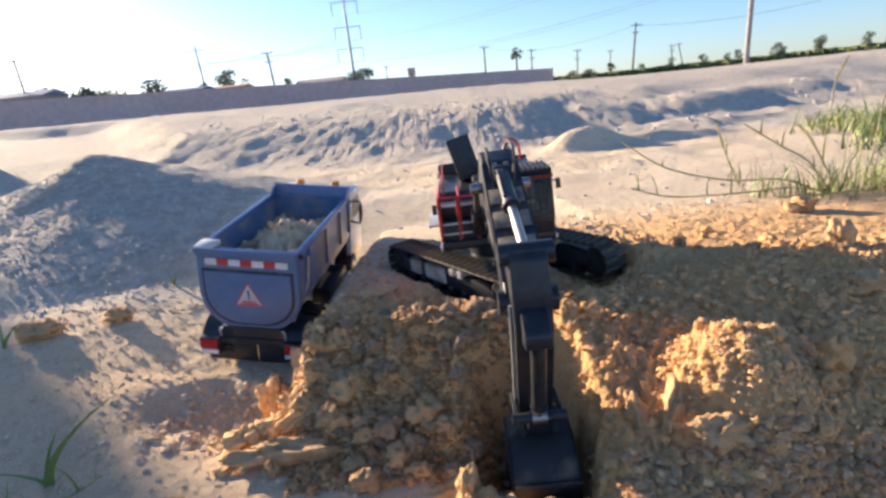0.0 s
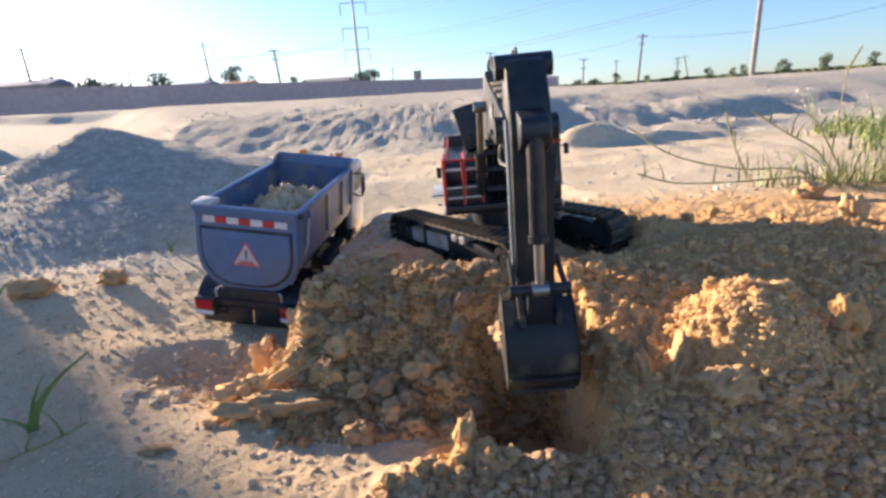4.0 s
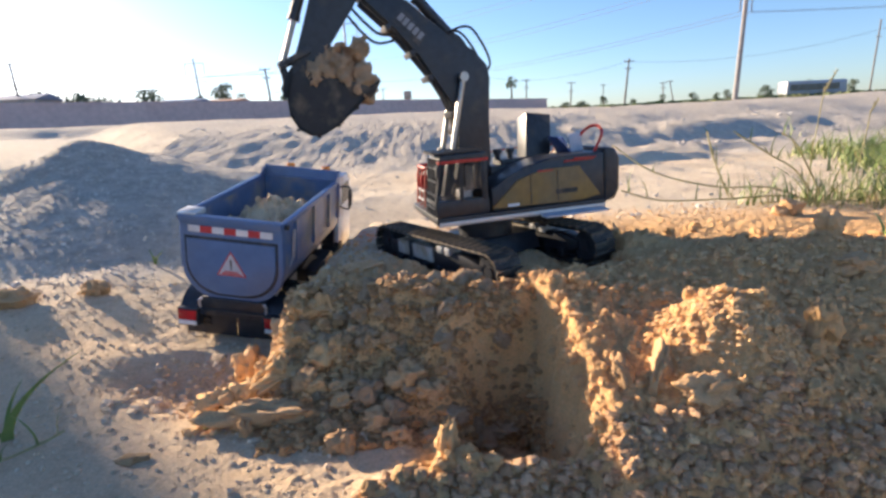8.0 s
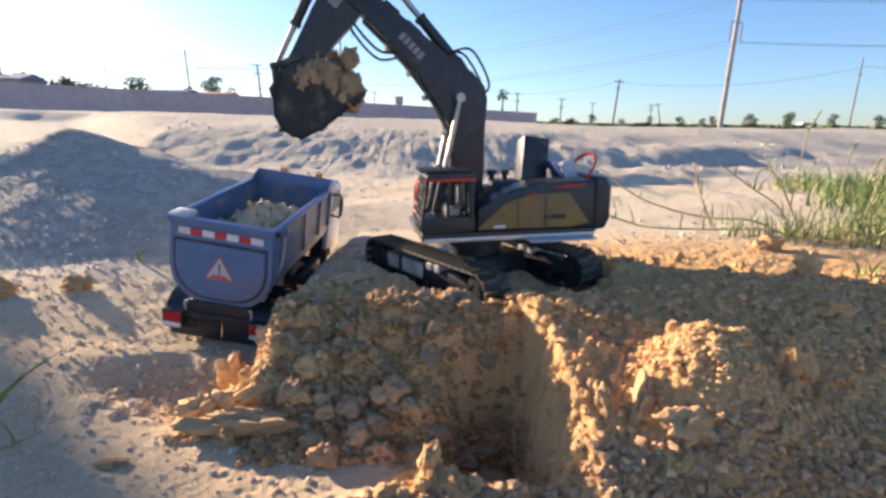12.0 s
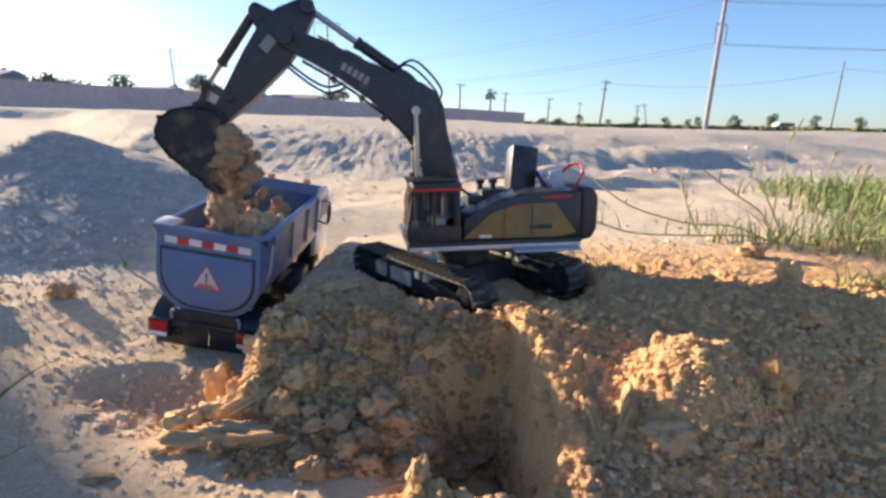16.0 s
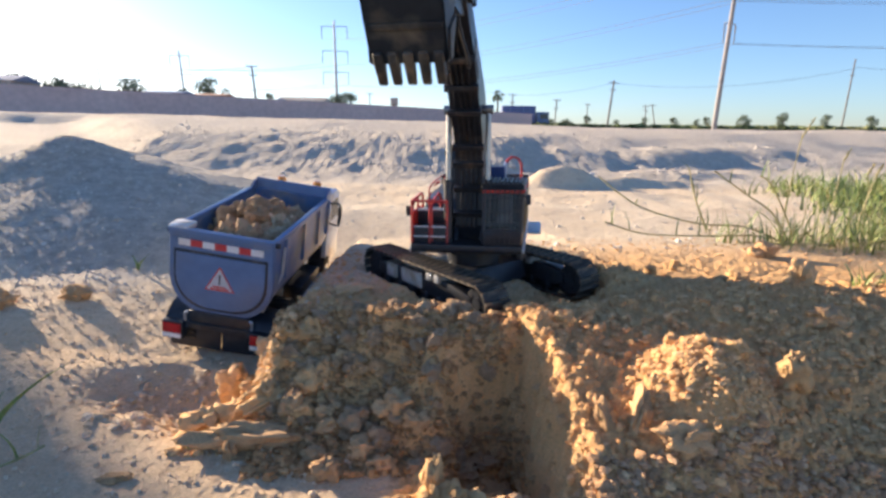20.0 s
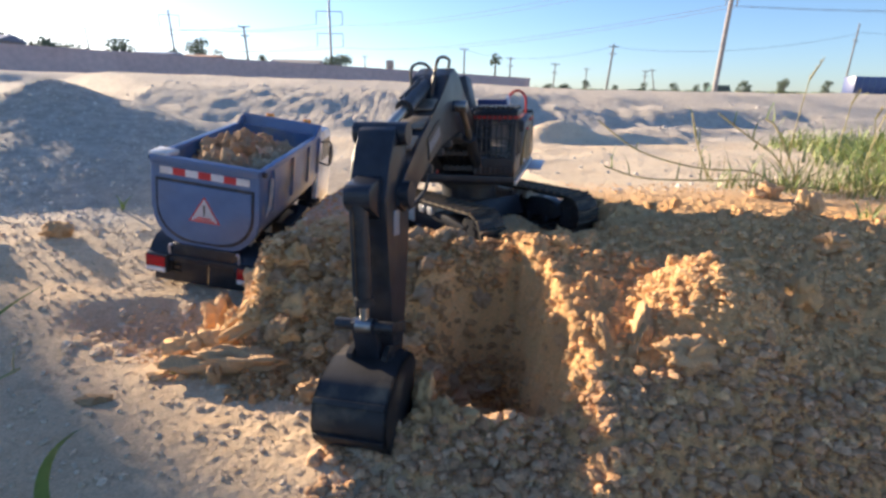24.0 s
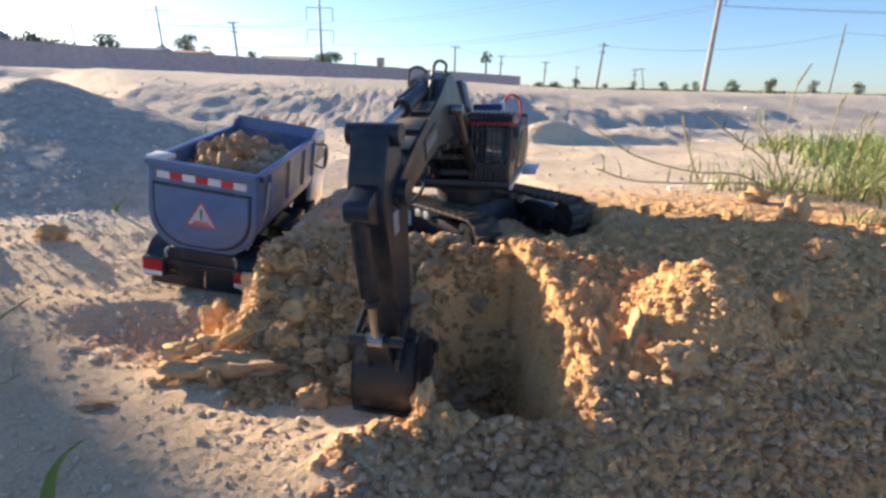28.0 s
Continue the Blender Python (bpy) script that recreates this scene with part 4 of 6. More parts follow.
BUCKET = [(0, -125), (1, -131), (2, -139), (3, -150), (3.5, -154), (4.5, -164), (5.6, -168), (6.4, -170), (7, -176), (8, -184), (11.5, -184.9), (12, -181.2), (12.5, -179.9), (14.5, -137.5), (14.9, -126.7), (15, -126.5), (15.5, -128), (15.9, -108.3), (16, -101.8), (16.2, -89.7), (16.6, -73.9), (17, -70.8), (18, -66.4), (18.5, -96.8), (19, -104), (20, -82.2), (20.4, -80.4), (22.5, -59.6), (23, -58.1), (24, -106), (25, -117), (25.5, -129), (27, -140), (28, -168)]


def glide(rows, t):
    """Shape-preserving curve through the rows."""
    T, V = np.array([r[0] for r in rows], float), np.array([r[1] for r in rows], float)
    h, d = np.diff(T), np.diff(V) / np.diff(T)
    g = np.zeros_like(V)
    for k in range(1, len(T) - 1):
        if d[k - 1] * d[k] > 0:
            w1, w2 = 2 * h[k] + h[k - 1], h[k] + 2 * h[k - 1]
            g[k] = (w1 + w2) / (w1 / d[k - 1] + w2 / d[k])
    k = int(np.clip(np.searchsorted(T, t, "right") - 1, 0, len(T) - 2))
    s = (t - T[k]) / h[k]
    return float((1 + 2 * s) * (1 - s) ** 2 * V[k] + s * (1 - s) ** 2 * h[k] * g[k] + s * s * (3 - 2 * s) * V[k + 1] + s * s * (s - 1) * h[k] * g[k + 1])


def arm_state(t):
    """The machine's members at t, as points and angles in the upper part's (y, z) plane."""
    az, th, ph, ps = glide(SWING, t), glide(BOOM, t), glide(STICK, t), glide(BUCKET, t)

    def turn(p, a, o):
        c, s = math.cos(radians(a)), math.sin(radians(a))
        return (o[0] + p[0] * c - p[1] * s, o[1] + p[0] * s + p[1] * c)

    tip = turn((BOOM_L, 0), th, FOOT)
    hinge = turn((STICK_L, 0), ph, tip)
    lug = turn(LINK_LUG, ps, hinge)
    piv = turn(ROCK_PIVOT, ph, tip)
    d = max(math.hypot(lug[0] - piv[0], lug[1] - piv[1]), 1e-4)
    a = (ROCK_L ** 2 - LINK_L ** 2 + d * d) / (2 * d)
    a = max(min(a, ROCK_L), -ROCK_L)
    hgt = math.sqrt(max(ROCK_L ** 2 - a * a, 0))
    ex, ey = (lug[0] - piv[0]) / d, (lug[1] - piv[1]) / d
    fwd = turn((0, 1), ph, (0, 0))
    pins = [(piv[0] + a * ex + k * hgt * ey, piv[1] + a * ey - k * hgt * ex) for k in (1, -1)]
    pin = max(pins, key=lambda q: (q[0] - piv[0]) * fwd[0] + (q[1] - piv[1]) * fwd[1] - 0.3 * abs(q[0] - lug[0]))
    return {"az": az, "th": th, "ph": ph, "ps": ps, "tip": tip, "hinge": hinge, "piv": piv, "pin": pin, "lug": lug,
            "boom_base": BASE_LUG, "boom_end": turn(BOOM_LUG, th, FOOT), "arm_base": turn(ARM_LUG, th, FOOT),
            "arm_end": turn(STICK_LUG, ph, tip), "bkt_base": turn(BKT_LUG, ph, tip)}


def member(st, p, angle):
    return pose(0, 0, 0, 0, 0, st["az"] - 90) @ pose(0, p[0], p[1], angle, 0, 0)


def aim(p, q):
    return math.degrees(math.atan2(q[1] - p[1], q[0] - p[0]))


TIMES = [round(0.2 * k, 2) for k in range(141)]
STATES = {t: arm_state(t) for t in TIMES}


def key_member(ob, fn):
    walk(ob, [(t, fn(STATES[t])) for t in TIMES])


def move_excavator():
    key_member(upper, lambda s: pose(0, 0, 0, 0, 0, s["az"] - 90))
    key_member(boom, lambda s: member(s, FOOT, s["th"]))
    key_member(stick, lambda s: member(s, s["tip"], s["ph"]))
    key_member(bucket, lambda s: member(s, s["hinge"], s["ps"]))
    for b, c in boom_cyl:
        key_member(b, lambda s: member(s, s["boom_base"], aim(s["boom_base"], s["boom_end"])))
        key_member(c, lambda s: member(s, s["boom_end"], aim(s["boom_base"], s["boom_end"])))
    for b, c in arm_cyl:
        key_member(b, lambda s: member(s, s["arm_base"], aim(s["arm_base"], s["arm_end"])))
        key_member(c, lambda s: member(s, s["arm_end"], aim(s["arm_base"], s["arm_end"])))
    for b, c in bkt_cyl:
        key_member(b, lambda s: member(s, s["bkt_base"], aim(s["bkt_base"], s["pin"])))
        key_member(c, lambda s: member(s, s["pin"], aim(s["bkt_base"], s["pin"])))
    key_member(rocker, lambda s: member(s, s["piv"], aim(s["piv"], s["pin"])))
    key_member(linkbar, lambda s: member(s, s["pin"], aim(s["pin"], s["lug"])))


# ---- model dump truck ----
TRUCK = pose(-0.409, 0.992, 0.008, 6.5, 8.0, -5.0)
tread = B()
box(tread, -0.02, 0.02, -0.003, 0.003, 0.0355, 0.0385)
tread_me = bpy.data.meshes.new("tread_block")
tread.to_mesh(tread_me)
tread.free()
tread_me.materials.append(M_RUBBER)
truck = empty("model_dump_truck", TRUCK, "blue-grey toy dump truck heaped with earth, leaning in the sand", "dump truck")


def tub_section(w, z0, z1):
    """Half-round tipper section: flat rim, straight sides, rounded belly."""
    pts = [(-w, z1), (-w, z0 + 0.062)]
    for k in range(1, 8):
        a = math.pi + k * math.pi / 16
        pts.append((-w + 0.06 + 0.06 * math.cos(a), z0 + 0.062 + 0.062 * math.sin(a)))
    pts.append((-w + 0.06, z0))
    return pts + [(-x, z) for x, z in pts[::-1]]


def build_truck():
    W, Z0, Z1, L = 0.092, 0.088, 0.235, 0.375
    # tub: outer and inner skin
    bm = B()
    out = tub_section(W, Z0, Z1)
    inn = tub_section(W - 0.005, Z0 + 0.005, Z1)
    k = len(out)

    def ring(pts, y):
        return [bm.verts.new((x, y, z)) for x, z in pts]

    o0, o1, i0, i1 = ring(out, 0.004), ring(out, L), ring(inn, 0.012), ring(inn, L - 0.006)
    for j in range(k - 1):
        bm.faces.new((o0[j], o0[j + 1], o1[j + 1], o1[j]))
        bm.faces.new((i0[j + 1], i0[j], i1[j], i1[j + 1]))
        bm.faces.new((o0[j + 1], o0[j], i0[j], i0[j + 1]))
    bm.faces.new(o1)
    bm.faces.new(i1[::-1])
    for a, b in ((0, 0), (k - 1, k - 1)):
        bm.faces.new((o0[a], o1[a], i1[a], i0[a]))
    bm.faces.new((o1[0], o1[k - 1], i1[k - 1], i1[0]))
    part("tub", bm, M_TUB, truck, "blue-grey half-round tipper body", angle=30)
    # raised headboard
    bm = B()
    prism(bm, [(L - 0.006, Z1 - 0.03), (L + 0.004, Z1 - 0.03), (L + 0.014, Z1 + 0.022), (L + 0.004, Z1 + 0.024)], -W, W, 0.002)
    for sx in (-1, 1):
        x0, x1 = sorted((sx * W, sx * (W - 0.005)))
        prism(bm, [(L - 0.05, Z1 - 0.01), (L, Z1 - 0.01), (L + 0.008, Z1 + 0.02), (L - 0.01, Z1 + 0.018)], x0, x1, 0.001)
    part("headboard", bm, M_BLUEGREY, truck)
    for sx in (-1, 1):
        bm = B()
        x0, x1 = sorted((sx * (W - 0.006), sx * (W + 0.005)))
        box(bm, x0, x1, 0.004, L - 0.03, Z1 - 0.006, Z1 + 0.005, 0.002)
        part("side_rim", bm, M_BLUEGREY, truck)
    # tailgate with a pressed panel
    def gate(w, z0, z1, r, n=7):
        pts = [(-w, z1), (-w, z0 + r)]
        pts += [(-w + r + r * math.cos(math.pi + j * math.pi / (2 * n)), z0 + r + r * math.sin(math.pi + j * math.pi / (2 * n))) for j in range(1, n + 1)]
        return pts + [(-x, z) for x, z in pts[::-1]]

    def slab(bm, outline, y0, y1, w):
        a = [bm.verts.new((x, y0, z)) for x, z in outline]
        b = [bm.verts.new((x, y1, z)) for x, z in outline]
        fs = [bm.faces.new(a), bm.faces.new(b[::-1])]
        for j in range(len(outline)):
            fs.append(bm.faces.new((a[j], b[j], b[(j + 1) % len(outline)], a[(j + 1) % len(outline)])))
        bevel(bm, list({e for f_ in fs[:1] for e in f_.edges}), w, 2)

    bm = B()
    slab(bm, gate(W + 0.003, Z0 - 0.006, Z1 + 0.006, 0.066), -0.008, 0.006, 0.003)
    tail = part("tailgate", bm, M_BLUEGREY, truck, "blue-grey round-bottomed tailgate", angle=25)
    bm = B()
    slab(bm, gate(W - 0.010, Z0 + 0.008, Z1 - 0.036, 0.058), -0.0115, -0.006, 0.003)
    part("pressed_panel", bm, M_BLUEGREY, tail, angle=25)
    bm = B()
    slab(bm, gate(W - 0.006, Z0 + 0.003, Z1 - 0.031, 0.061), -0.0088, -0.006, 0.0005)
    part("panel_groove", bm, M_DARK, tail)
    bm = B()
    box(bm, -W - 0.002, W + 0.002, -0.013, -0.004, Z1 - 0.006, Z1 + 0.008, 0.003)
    part("gate_rim", bm, M_BLUEGREY, tail)
    for j in range(7):
        bm = B()
        x = -0.077 + j * 0.022
        box(bm, x, x + 0.022, -0.0102, -0.0075, Z1 - 0.023, Z1 - 0.011)
        part("reflector_strip", bm, M_STICKER_W if j % 2 == 0 else M_STICKER_R, tail, "white reflector strip" if j % 2 == 0 else "red reflector strip")
    # warning triangle
    yy = -0.0118
    def tri(bm, r, y0, y1, cz):
        pts = [(0.0 + r * math.sin(a), cz + r * math.cos(a)) for a in (0, radians(120), radians(240))]
        a = [bm.verts.new((x, y0, z)) for x, z in pts]
        b = [bm.verts.new((x, y1, z)) for x, z in pts]
        bm.faces.new(a)
        bm.faces.new(b[::-1])
        for j in range(3):
            bm.faces.new((a[j], b[j], b[(j + 1) % 3], a[(j + 1) % 3]))
    cz = Z0 + 0.062
    bm = B()
    tri(bm, 0.032, yy - 0.0002, yy + 0.001, cz)
    part("triangle_rim", bm, M_STICKER_R, tail, "red rim of a warning triangle")
    bm = B()
    tri(bm, 0.0275, yy - 0.0006, yy + 0.001, cz)
    part("triangle_sign", bm, M_SIGN, tail, "white warning triangle")
    bm = B()
    box(bm, -0.0016, 0.0016, yy - 0.0012, yy, cz + 0.002, cz + 0.016)
    box(bm, -0.0016, 0.0016, yy - 0.0012, yy, cz - 0.003, cz)
    part("exclamation_mark", bm, M_DARK, tail)
    for z, w in ((cz - 0.0075, 0.013), (cz - 0.0115, 0.018)):
        bm = B()
        box(bm, -w, w, yy - 0.0012, yy, z - 0.0012, z + 0.0012)
        part("writing_bar", bm, M_STICKER_R, tail)
    # hinges, latch arms and rim cap
    bm = B()
    box(bm, -W - 0.004, -W + 0.03, -0.010, 0.03, Z1 + 0.002, Z1 + 0.012, 0.003)
    part("corner_cap", bm, M_WHITE, truck, "white corner cap")
    for sx in (-1, 1):
        bm = B()
        rod(bm, (sx * (W + 0.001), 0.004, Z1 - 0.002), (sx * (W + 0.010), 0.004, Z1 - 0.002), 0.005, 12)
        part("gate_hinge", bm, M_DARK, truck)
        bm = B()
        rod(bm, (sx * (W + 0.003), 0.045, Z0 + 0.075), (sx * (W - 0.02), 0.012, Z0 + 0.005), 0.0032, 8)
        rod(bm, (sx * (W + 0.003), 0.045, Z0 + 0.075), (sx * (W + 0.004), 0.05, Z1 - 0.02), 0.0032, 8)
        part("gate_strut", bm, M_SILVER, truck)
        for y in (0.06, 0.17, 0.28, 0.36):
            bm = B()
            x0, x1 = sorted((sx * (W - 0.001), sx * (W + 0.005)))
            box(bm, x0, x1, y, y + 0.012, Z0 + 0.06, Z1 - 0.004, 0.001)
            part("side_rib", bm, M_TUB, truck)
    # chassis
    bm = B()
    for x in (-0.032, 0.032):
        box(bm, x - 0.008, x + 0.008, 0.0, 0.52, 0.056, 0.078, 0.002)
    for y in (0.02, 0.14, 0.26, 0.4):
        box(bm, -0.03, 0.03, y, y + 0.012, 0.058, 0.076)
    box(bm, -0.06, 0.06, -0.012, 0.02, 0.05, 0.086, 0.003)
    part("chassis", bm, M_BLACK, truck)
    bm = B()
    box(bm, -0.098, 0.098, -0.016, -0.004, 0.052, 0.064, 0.002)
    part("rear_bumper", bm, M_BLACK, truck)
    for sx in (-1, 1):
        bm = B()
        x0, x1 = sorted((sx * 0.062, sx * 0.101))
        box(bm, x0, x1, -0.026, -0.006, 0.030, 0.066, 0.003)
        part("lamp_box", bm, M_BLACK, truck)
        bm = B()
        x0, x1 = sorted((sx * 0.065, sx * 0.0995))
        box(bm, x0, x1, -0.0275, -0.020, 0.043, 0.063, 0.001)
        part("tail_lamp", bm, M_LIGHTRED, truck, "red tail lamp")
        bm = B()
        box(bm, x0, x1, -0.0275, -0.020, 0.033, 0.0415, 0.001)
        part("reverse_lamp", bm, M_STICKER_W, truck)
        bm = B()
        tube(bm, [(sx * 0.063, -0.012, 0.062), (sx * 0.063, -0.014, 0.08), (sx * 0.058, -0.012, 0.083)], 0.0025)
        part("lamp_bracket", bm, M_SILVER, truck)
        bm = B()
        x0, x1 = sorted((sx * 0.055, sx * 0.1))
        pts = [(0.03 + 0.05 * math.cos(a), 0.04 + 0.05 * math.sin(a)) for a in [radians(20 + 16 * j) for j in range(10)]]
        pin_ = [(0.03 + 0.046 * math.cos(a), 0.04 + 0.046 * math.sin(a)) for a in [radians(20 + 16 * j) for j in range(10)]]
        prism(bm, pts + pin_[::-1], x0, x1)
        part("mudguard", bm, M_BLACK, truck)
        # flaps spread into a black screen that stands for the shade underneath
        x0, x1 = sorted((sx * 0.0015, sx * 0.098))
        bm = B()
        box(bm, x0, x1, 0.0, 0.005, 0.004, 0.056, 0.0008)
        part("shade_flap", bm, M_BLACK, truck)
        for y in (0.035, 0.125, 0.40):
            bm = B()
            x0, x1 = (sx * 0.074, sx * 0.024)
            rod(bm, (sx * 0.07 - 0.022, y, 0.036), (sx * 0.07 + 0.022, y, 0.036), 0.036, 28)
            bevel(bm, [e for e in bm.edges if e.calc_face_angle(0) > 0.8], 0.004, 2)
            wheel = part("wheel", bm, M_RUBBER, truck, "dusty black rubber tyre")
            for j in range(20):
                block = new("tread_block", tread_me)
                block.parent = wheel
                block.matrix_basis = Matrix.Translation((sx * 0.07, y, 0.036)) @ Matrix.Rotation(2 * math.pi * j / 20, 4, "X")
            bm = B()
            rod(bm, (sx * 0.088, y, 0.036), (sx * 0.0935, y, 0.036), 0.020, 20)
            rod(bm, (sx * 0.09, y, 0.036), (sx * 0.097, y, 0.036), 0.008, 12)
            part("rim", bm, M_SILVER, wheel)
        bm = B()
        x0, x1 = sorted((sx * 0.05, sx * 0.092))
        box(bm, x0, x1, 0.19, 0.33, 0.035, 0.075, 0.004)
        part("fuel_tank", bm, M_BLACK, truck)
        bm = B()
        x0, x1 = sorted((sx * 0.09, sx * 0.097))
        box(bm, x0, x1, 0.18, 0.35, 0.03, 0.05, 0.002)
        part("side_guard", bm, M_SILVER, truck)
    # cab
    bm = B()
    prism(bm, [(0.392, 0.07), (0.392, 0.225), (0.40, 0.238), (0.47, 0.238), (0.495, 0.22), (0.51, 0.16), (0.515, 0.05), (0.44, 0.05)], -0.089, 0.089, 0.004)
    cabp = part("cab", bm, M_WHITE, truck, "white truck cab")
    bm = B()
    prism(bm, [(0.493, 0.218), (0.497, 0.218), (0.511, 0.165), (0.508, 0.165)], -0.075, 0.075)
    part("windscreen", bm, M_WINDOW, cabp)
    for sx in (-1, 1):
        bm = B()
        x0, x1 = sorted((sx * 0.0885, sx * 0.0898))
        prism(bm, [(0.42, 0.165), (0.495, 0.165), (0.482, 0.215), (0.42, 0.215)], x0, x1)
        part("side_window", bm, M_WINDOW, cabp)
        bm = B()
        x = sx * 0.115
        tube(bm, [(sx * 0.09, 0.40, 0.215), (x, 0.398, 0.215), (x, 0.398, 0.165), (sx * 0.09, 0.40, 0.165)], 0.0024)
        box(bm, x - 0.003, x + 0.003, 0.393, 0.402, 0.168, 0.212, 0.001)
        part("mirror", bm, M_DARK, cabp)
        bm = B()
        rod(bm, (sx * 0.045, 0.43, 0.237), (sx * 0.045, 0.43, 0.257), 0.010, 14)
        bevel(bm, bm.edges[:], 0.002, 1)
        part("beacon", bm, M_ORANGE, cabp, "amber beacon")
    bm = B()
    box(bm, -0.08, 0.08, 0.378, 0.392, 0.07, 0.2, 0.003)
    part("cab_rear_rack", bm, M_BLACK, truck)


build_truck()


# ---- clods and rubble ----
def ico(sub):
    bm = B()
    bmesh.ops.create_icosphere(bm, subdivisions=sub, radius=1.0)
    v = np.array([p.co[:] for p in bm.verts])
    f = np.array([[q.index for q in p.verts] for p in bm.faces])
    bm.free()
    return v, f


ICO1, ICO3 = ico(2), ico(4)


def lumpy(v, seed, amount, freq):
    """Unit directions pushed in and out, so that a ball becomes a broken lump."""
    off = Vector((seed * 3.17, seed * 1.71, seed * 0.73))
    out = np.empty_like(v)
    for i, p in enumerate(v):
        q = Vector(p)
        k = 1 + amount * noise.noise(q * freq + off) + 0.5 * amount * noise.noise(q * freq * 2.3 + off) + 0.36 * amount * noise.noise(q * freq * 5.1 + off) - 0.42 * amount * abs(noise.noise(q * freq * 9 + off)) - 0.3 * amount * abs(noise.noise(q * freq * 17 + off))
        c = noise.cell(q * 2.1 + off)
        out[i] = p * (k + 0.05 * (c - 0.5))
    return out


CLOD_MESH = {}


def clod_mesh(kind, mat):
    key = (kind, mat.name)
    if key not in CLOD_MESH:
        me = bpy.data.meshes.new("earth_clod")
        v = lumpy(ICO3[0], kind + 1, 0.55, 1.5)
        me.from_pydata(v.tolist(), [], ICO3[1].tolist())
        me.materials.append(mat)
        me.shade_smooth()
        CLOD_MESH[key] = me
    return CLOD_MESH[key]


def clod(x, y, size, kind, mat=None, sink=0.25, turn=(0, 0, 0), label="crumbly tan clod of dug earth", group="loose earth clods", z=None, name="earth_clod"):
    """One lump of earth lying on the ground; size: its half axes."""
    ob = new(name, clod_mesh(kind, mat or M_CLOD))
    sx, sy, sz = size
    zz = ground_z(x, y) + sz * (1 - 2 * sink) if z is None else z
    ob.matrix_basis = pose(x, y, zz, *turn) @ Matrix.Diagonal((sx, sy, sz, 1))
    return tagged(ob, label=label, category="earth clod", group=group)


def scatter(name, n, zone, r0, r1, mat, seed, label, power=2.5, accept=None, flat=0.75):
    """Many small lumps joined in one mesh."""
    rng = np.random.default_rng(seed)
    shapes = [lumpy(ICO1[0], 40 + seed * 7 + k, 0.5, 1.4) for k in range(8)]
    V, F, base = [], [], 0
    for _ in range(n):
        x, y = rng.uniform(zone[0], zone[1]), rng.uniform(zone[2], zone[3])
        if accept is not None and not accept(x, y, rng.random()):
            continue
        r = r0 + (r1 - r0) * rng.random() ** power
        v = shapes[rng.integers(8)] * np.array([r * rng.uniform(0.8, 1.35), r * rng.uniform(0.8, 1.2), r * flat * rng.uniform(0.7, 1.2)])
        a = rng.uniform(0, 6.283)
        c, s = math.cos(a), math.sin(a)
        v = np.stack([v[:, 0] * c - v[:, 1] * s, v[:, 0] * s + v[:, 1] * c, v[:, 2]], -1)
        V.append(v + np.array([x, y, ground_z(x, y) + 0.25 * r]))
        F.append(ICO1[1] + base)
        base += len(v)
    me = bpy.data.meshes.new(name)
    me.from_pydata(np.concatenate(V).tolist(), [], np.concatenate(F).tolist())
    me.materials.append(mat)
    me.shade_smooth()
    me.set_sharp_from_angle(angle=radians(40))
    return tagged(new(name, me), label=label, category="rubble", kind="stuff")


def island_soil(name, a, b, c):
    """Loose lumps, each with its own tone."""
    m = bpy.data.materials.new(name)
    m.use_nodes = True
    n, l = m.node_tree.nodes, m.node_tree.links
    p = n["Principled BSDF"]
    p.inputs["Roughness"].default_value = 0.95
    p.inputs["Specular IOR Level"].default_value = 0.15
    g = n.new("ShaderNodeNewGeometry")
    ramp = n.new("ShaderNodeValToRGB")
    ramp.color_ramp.elements[0].color, ramp.color_ramp.elements[1].color = (*a, 1), (*b, 1)
    e = ramp.color_ramp.elements.new(0.55)
    e.color = (*c, 1)
    l.new(g.outputs["Random Per Island"], ramp.inputs["Fac"])
    t = n.new("ShaderNodeTexNoise")
    t.inputs["Scale"].default_value, t.inputs["Detail"].default_value = 300, 6
    l.new(g.outputs["Position"], t.inputs["Vector"])
    mr = n.new("ShaderNodeMapRange")
    mr.inputs["From Min"].default_value, mr.inputs["From Max"].default_value = 0.3, 0.7
    mr.inputs["To Min"].default_value, mr.inputs["To Max"].default_value = 0.78, 1.2
    l.new(t.outputs["Fac"], mr.inputs["Value"])
    mul = n.new("ShaderNodeVectorMath")
    mul.operation = "SCALE"
    l.new(ramp.outputs["Color"], mul.inputs[0])
    l.new(mr.outputs["Result"], mul.inputs["Scale"])
    l.new(mul.outputs[0], p.inputs["Base Color"])
    bn = n.new("ShaderNodeBump")
    bn.inputs["Strength"].default_value, bn.inputs["Distance"].default_value = 0.7, 0.003
    l.new(t.outputs["Fac"], bn.inputs["Height"])
    l.new(bn.outputs["Normal"], p.inputs["Normal"])
    return m


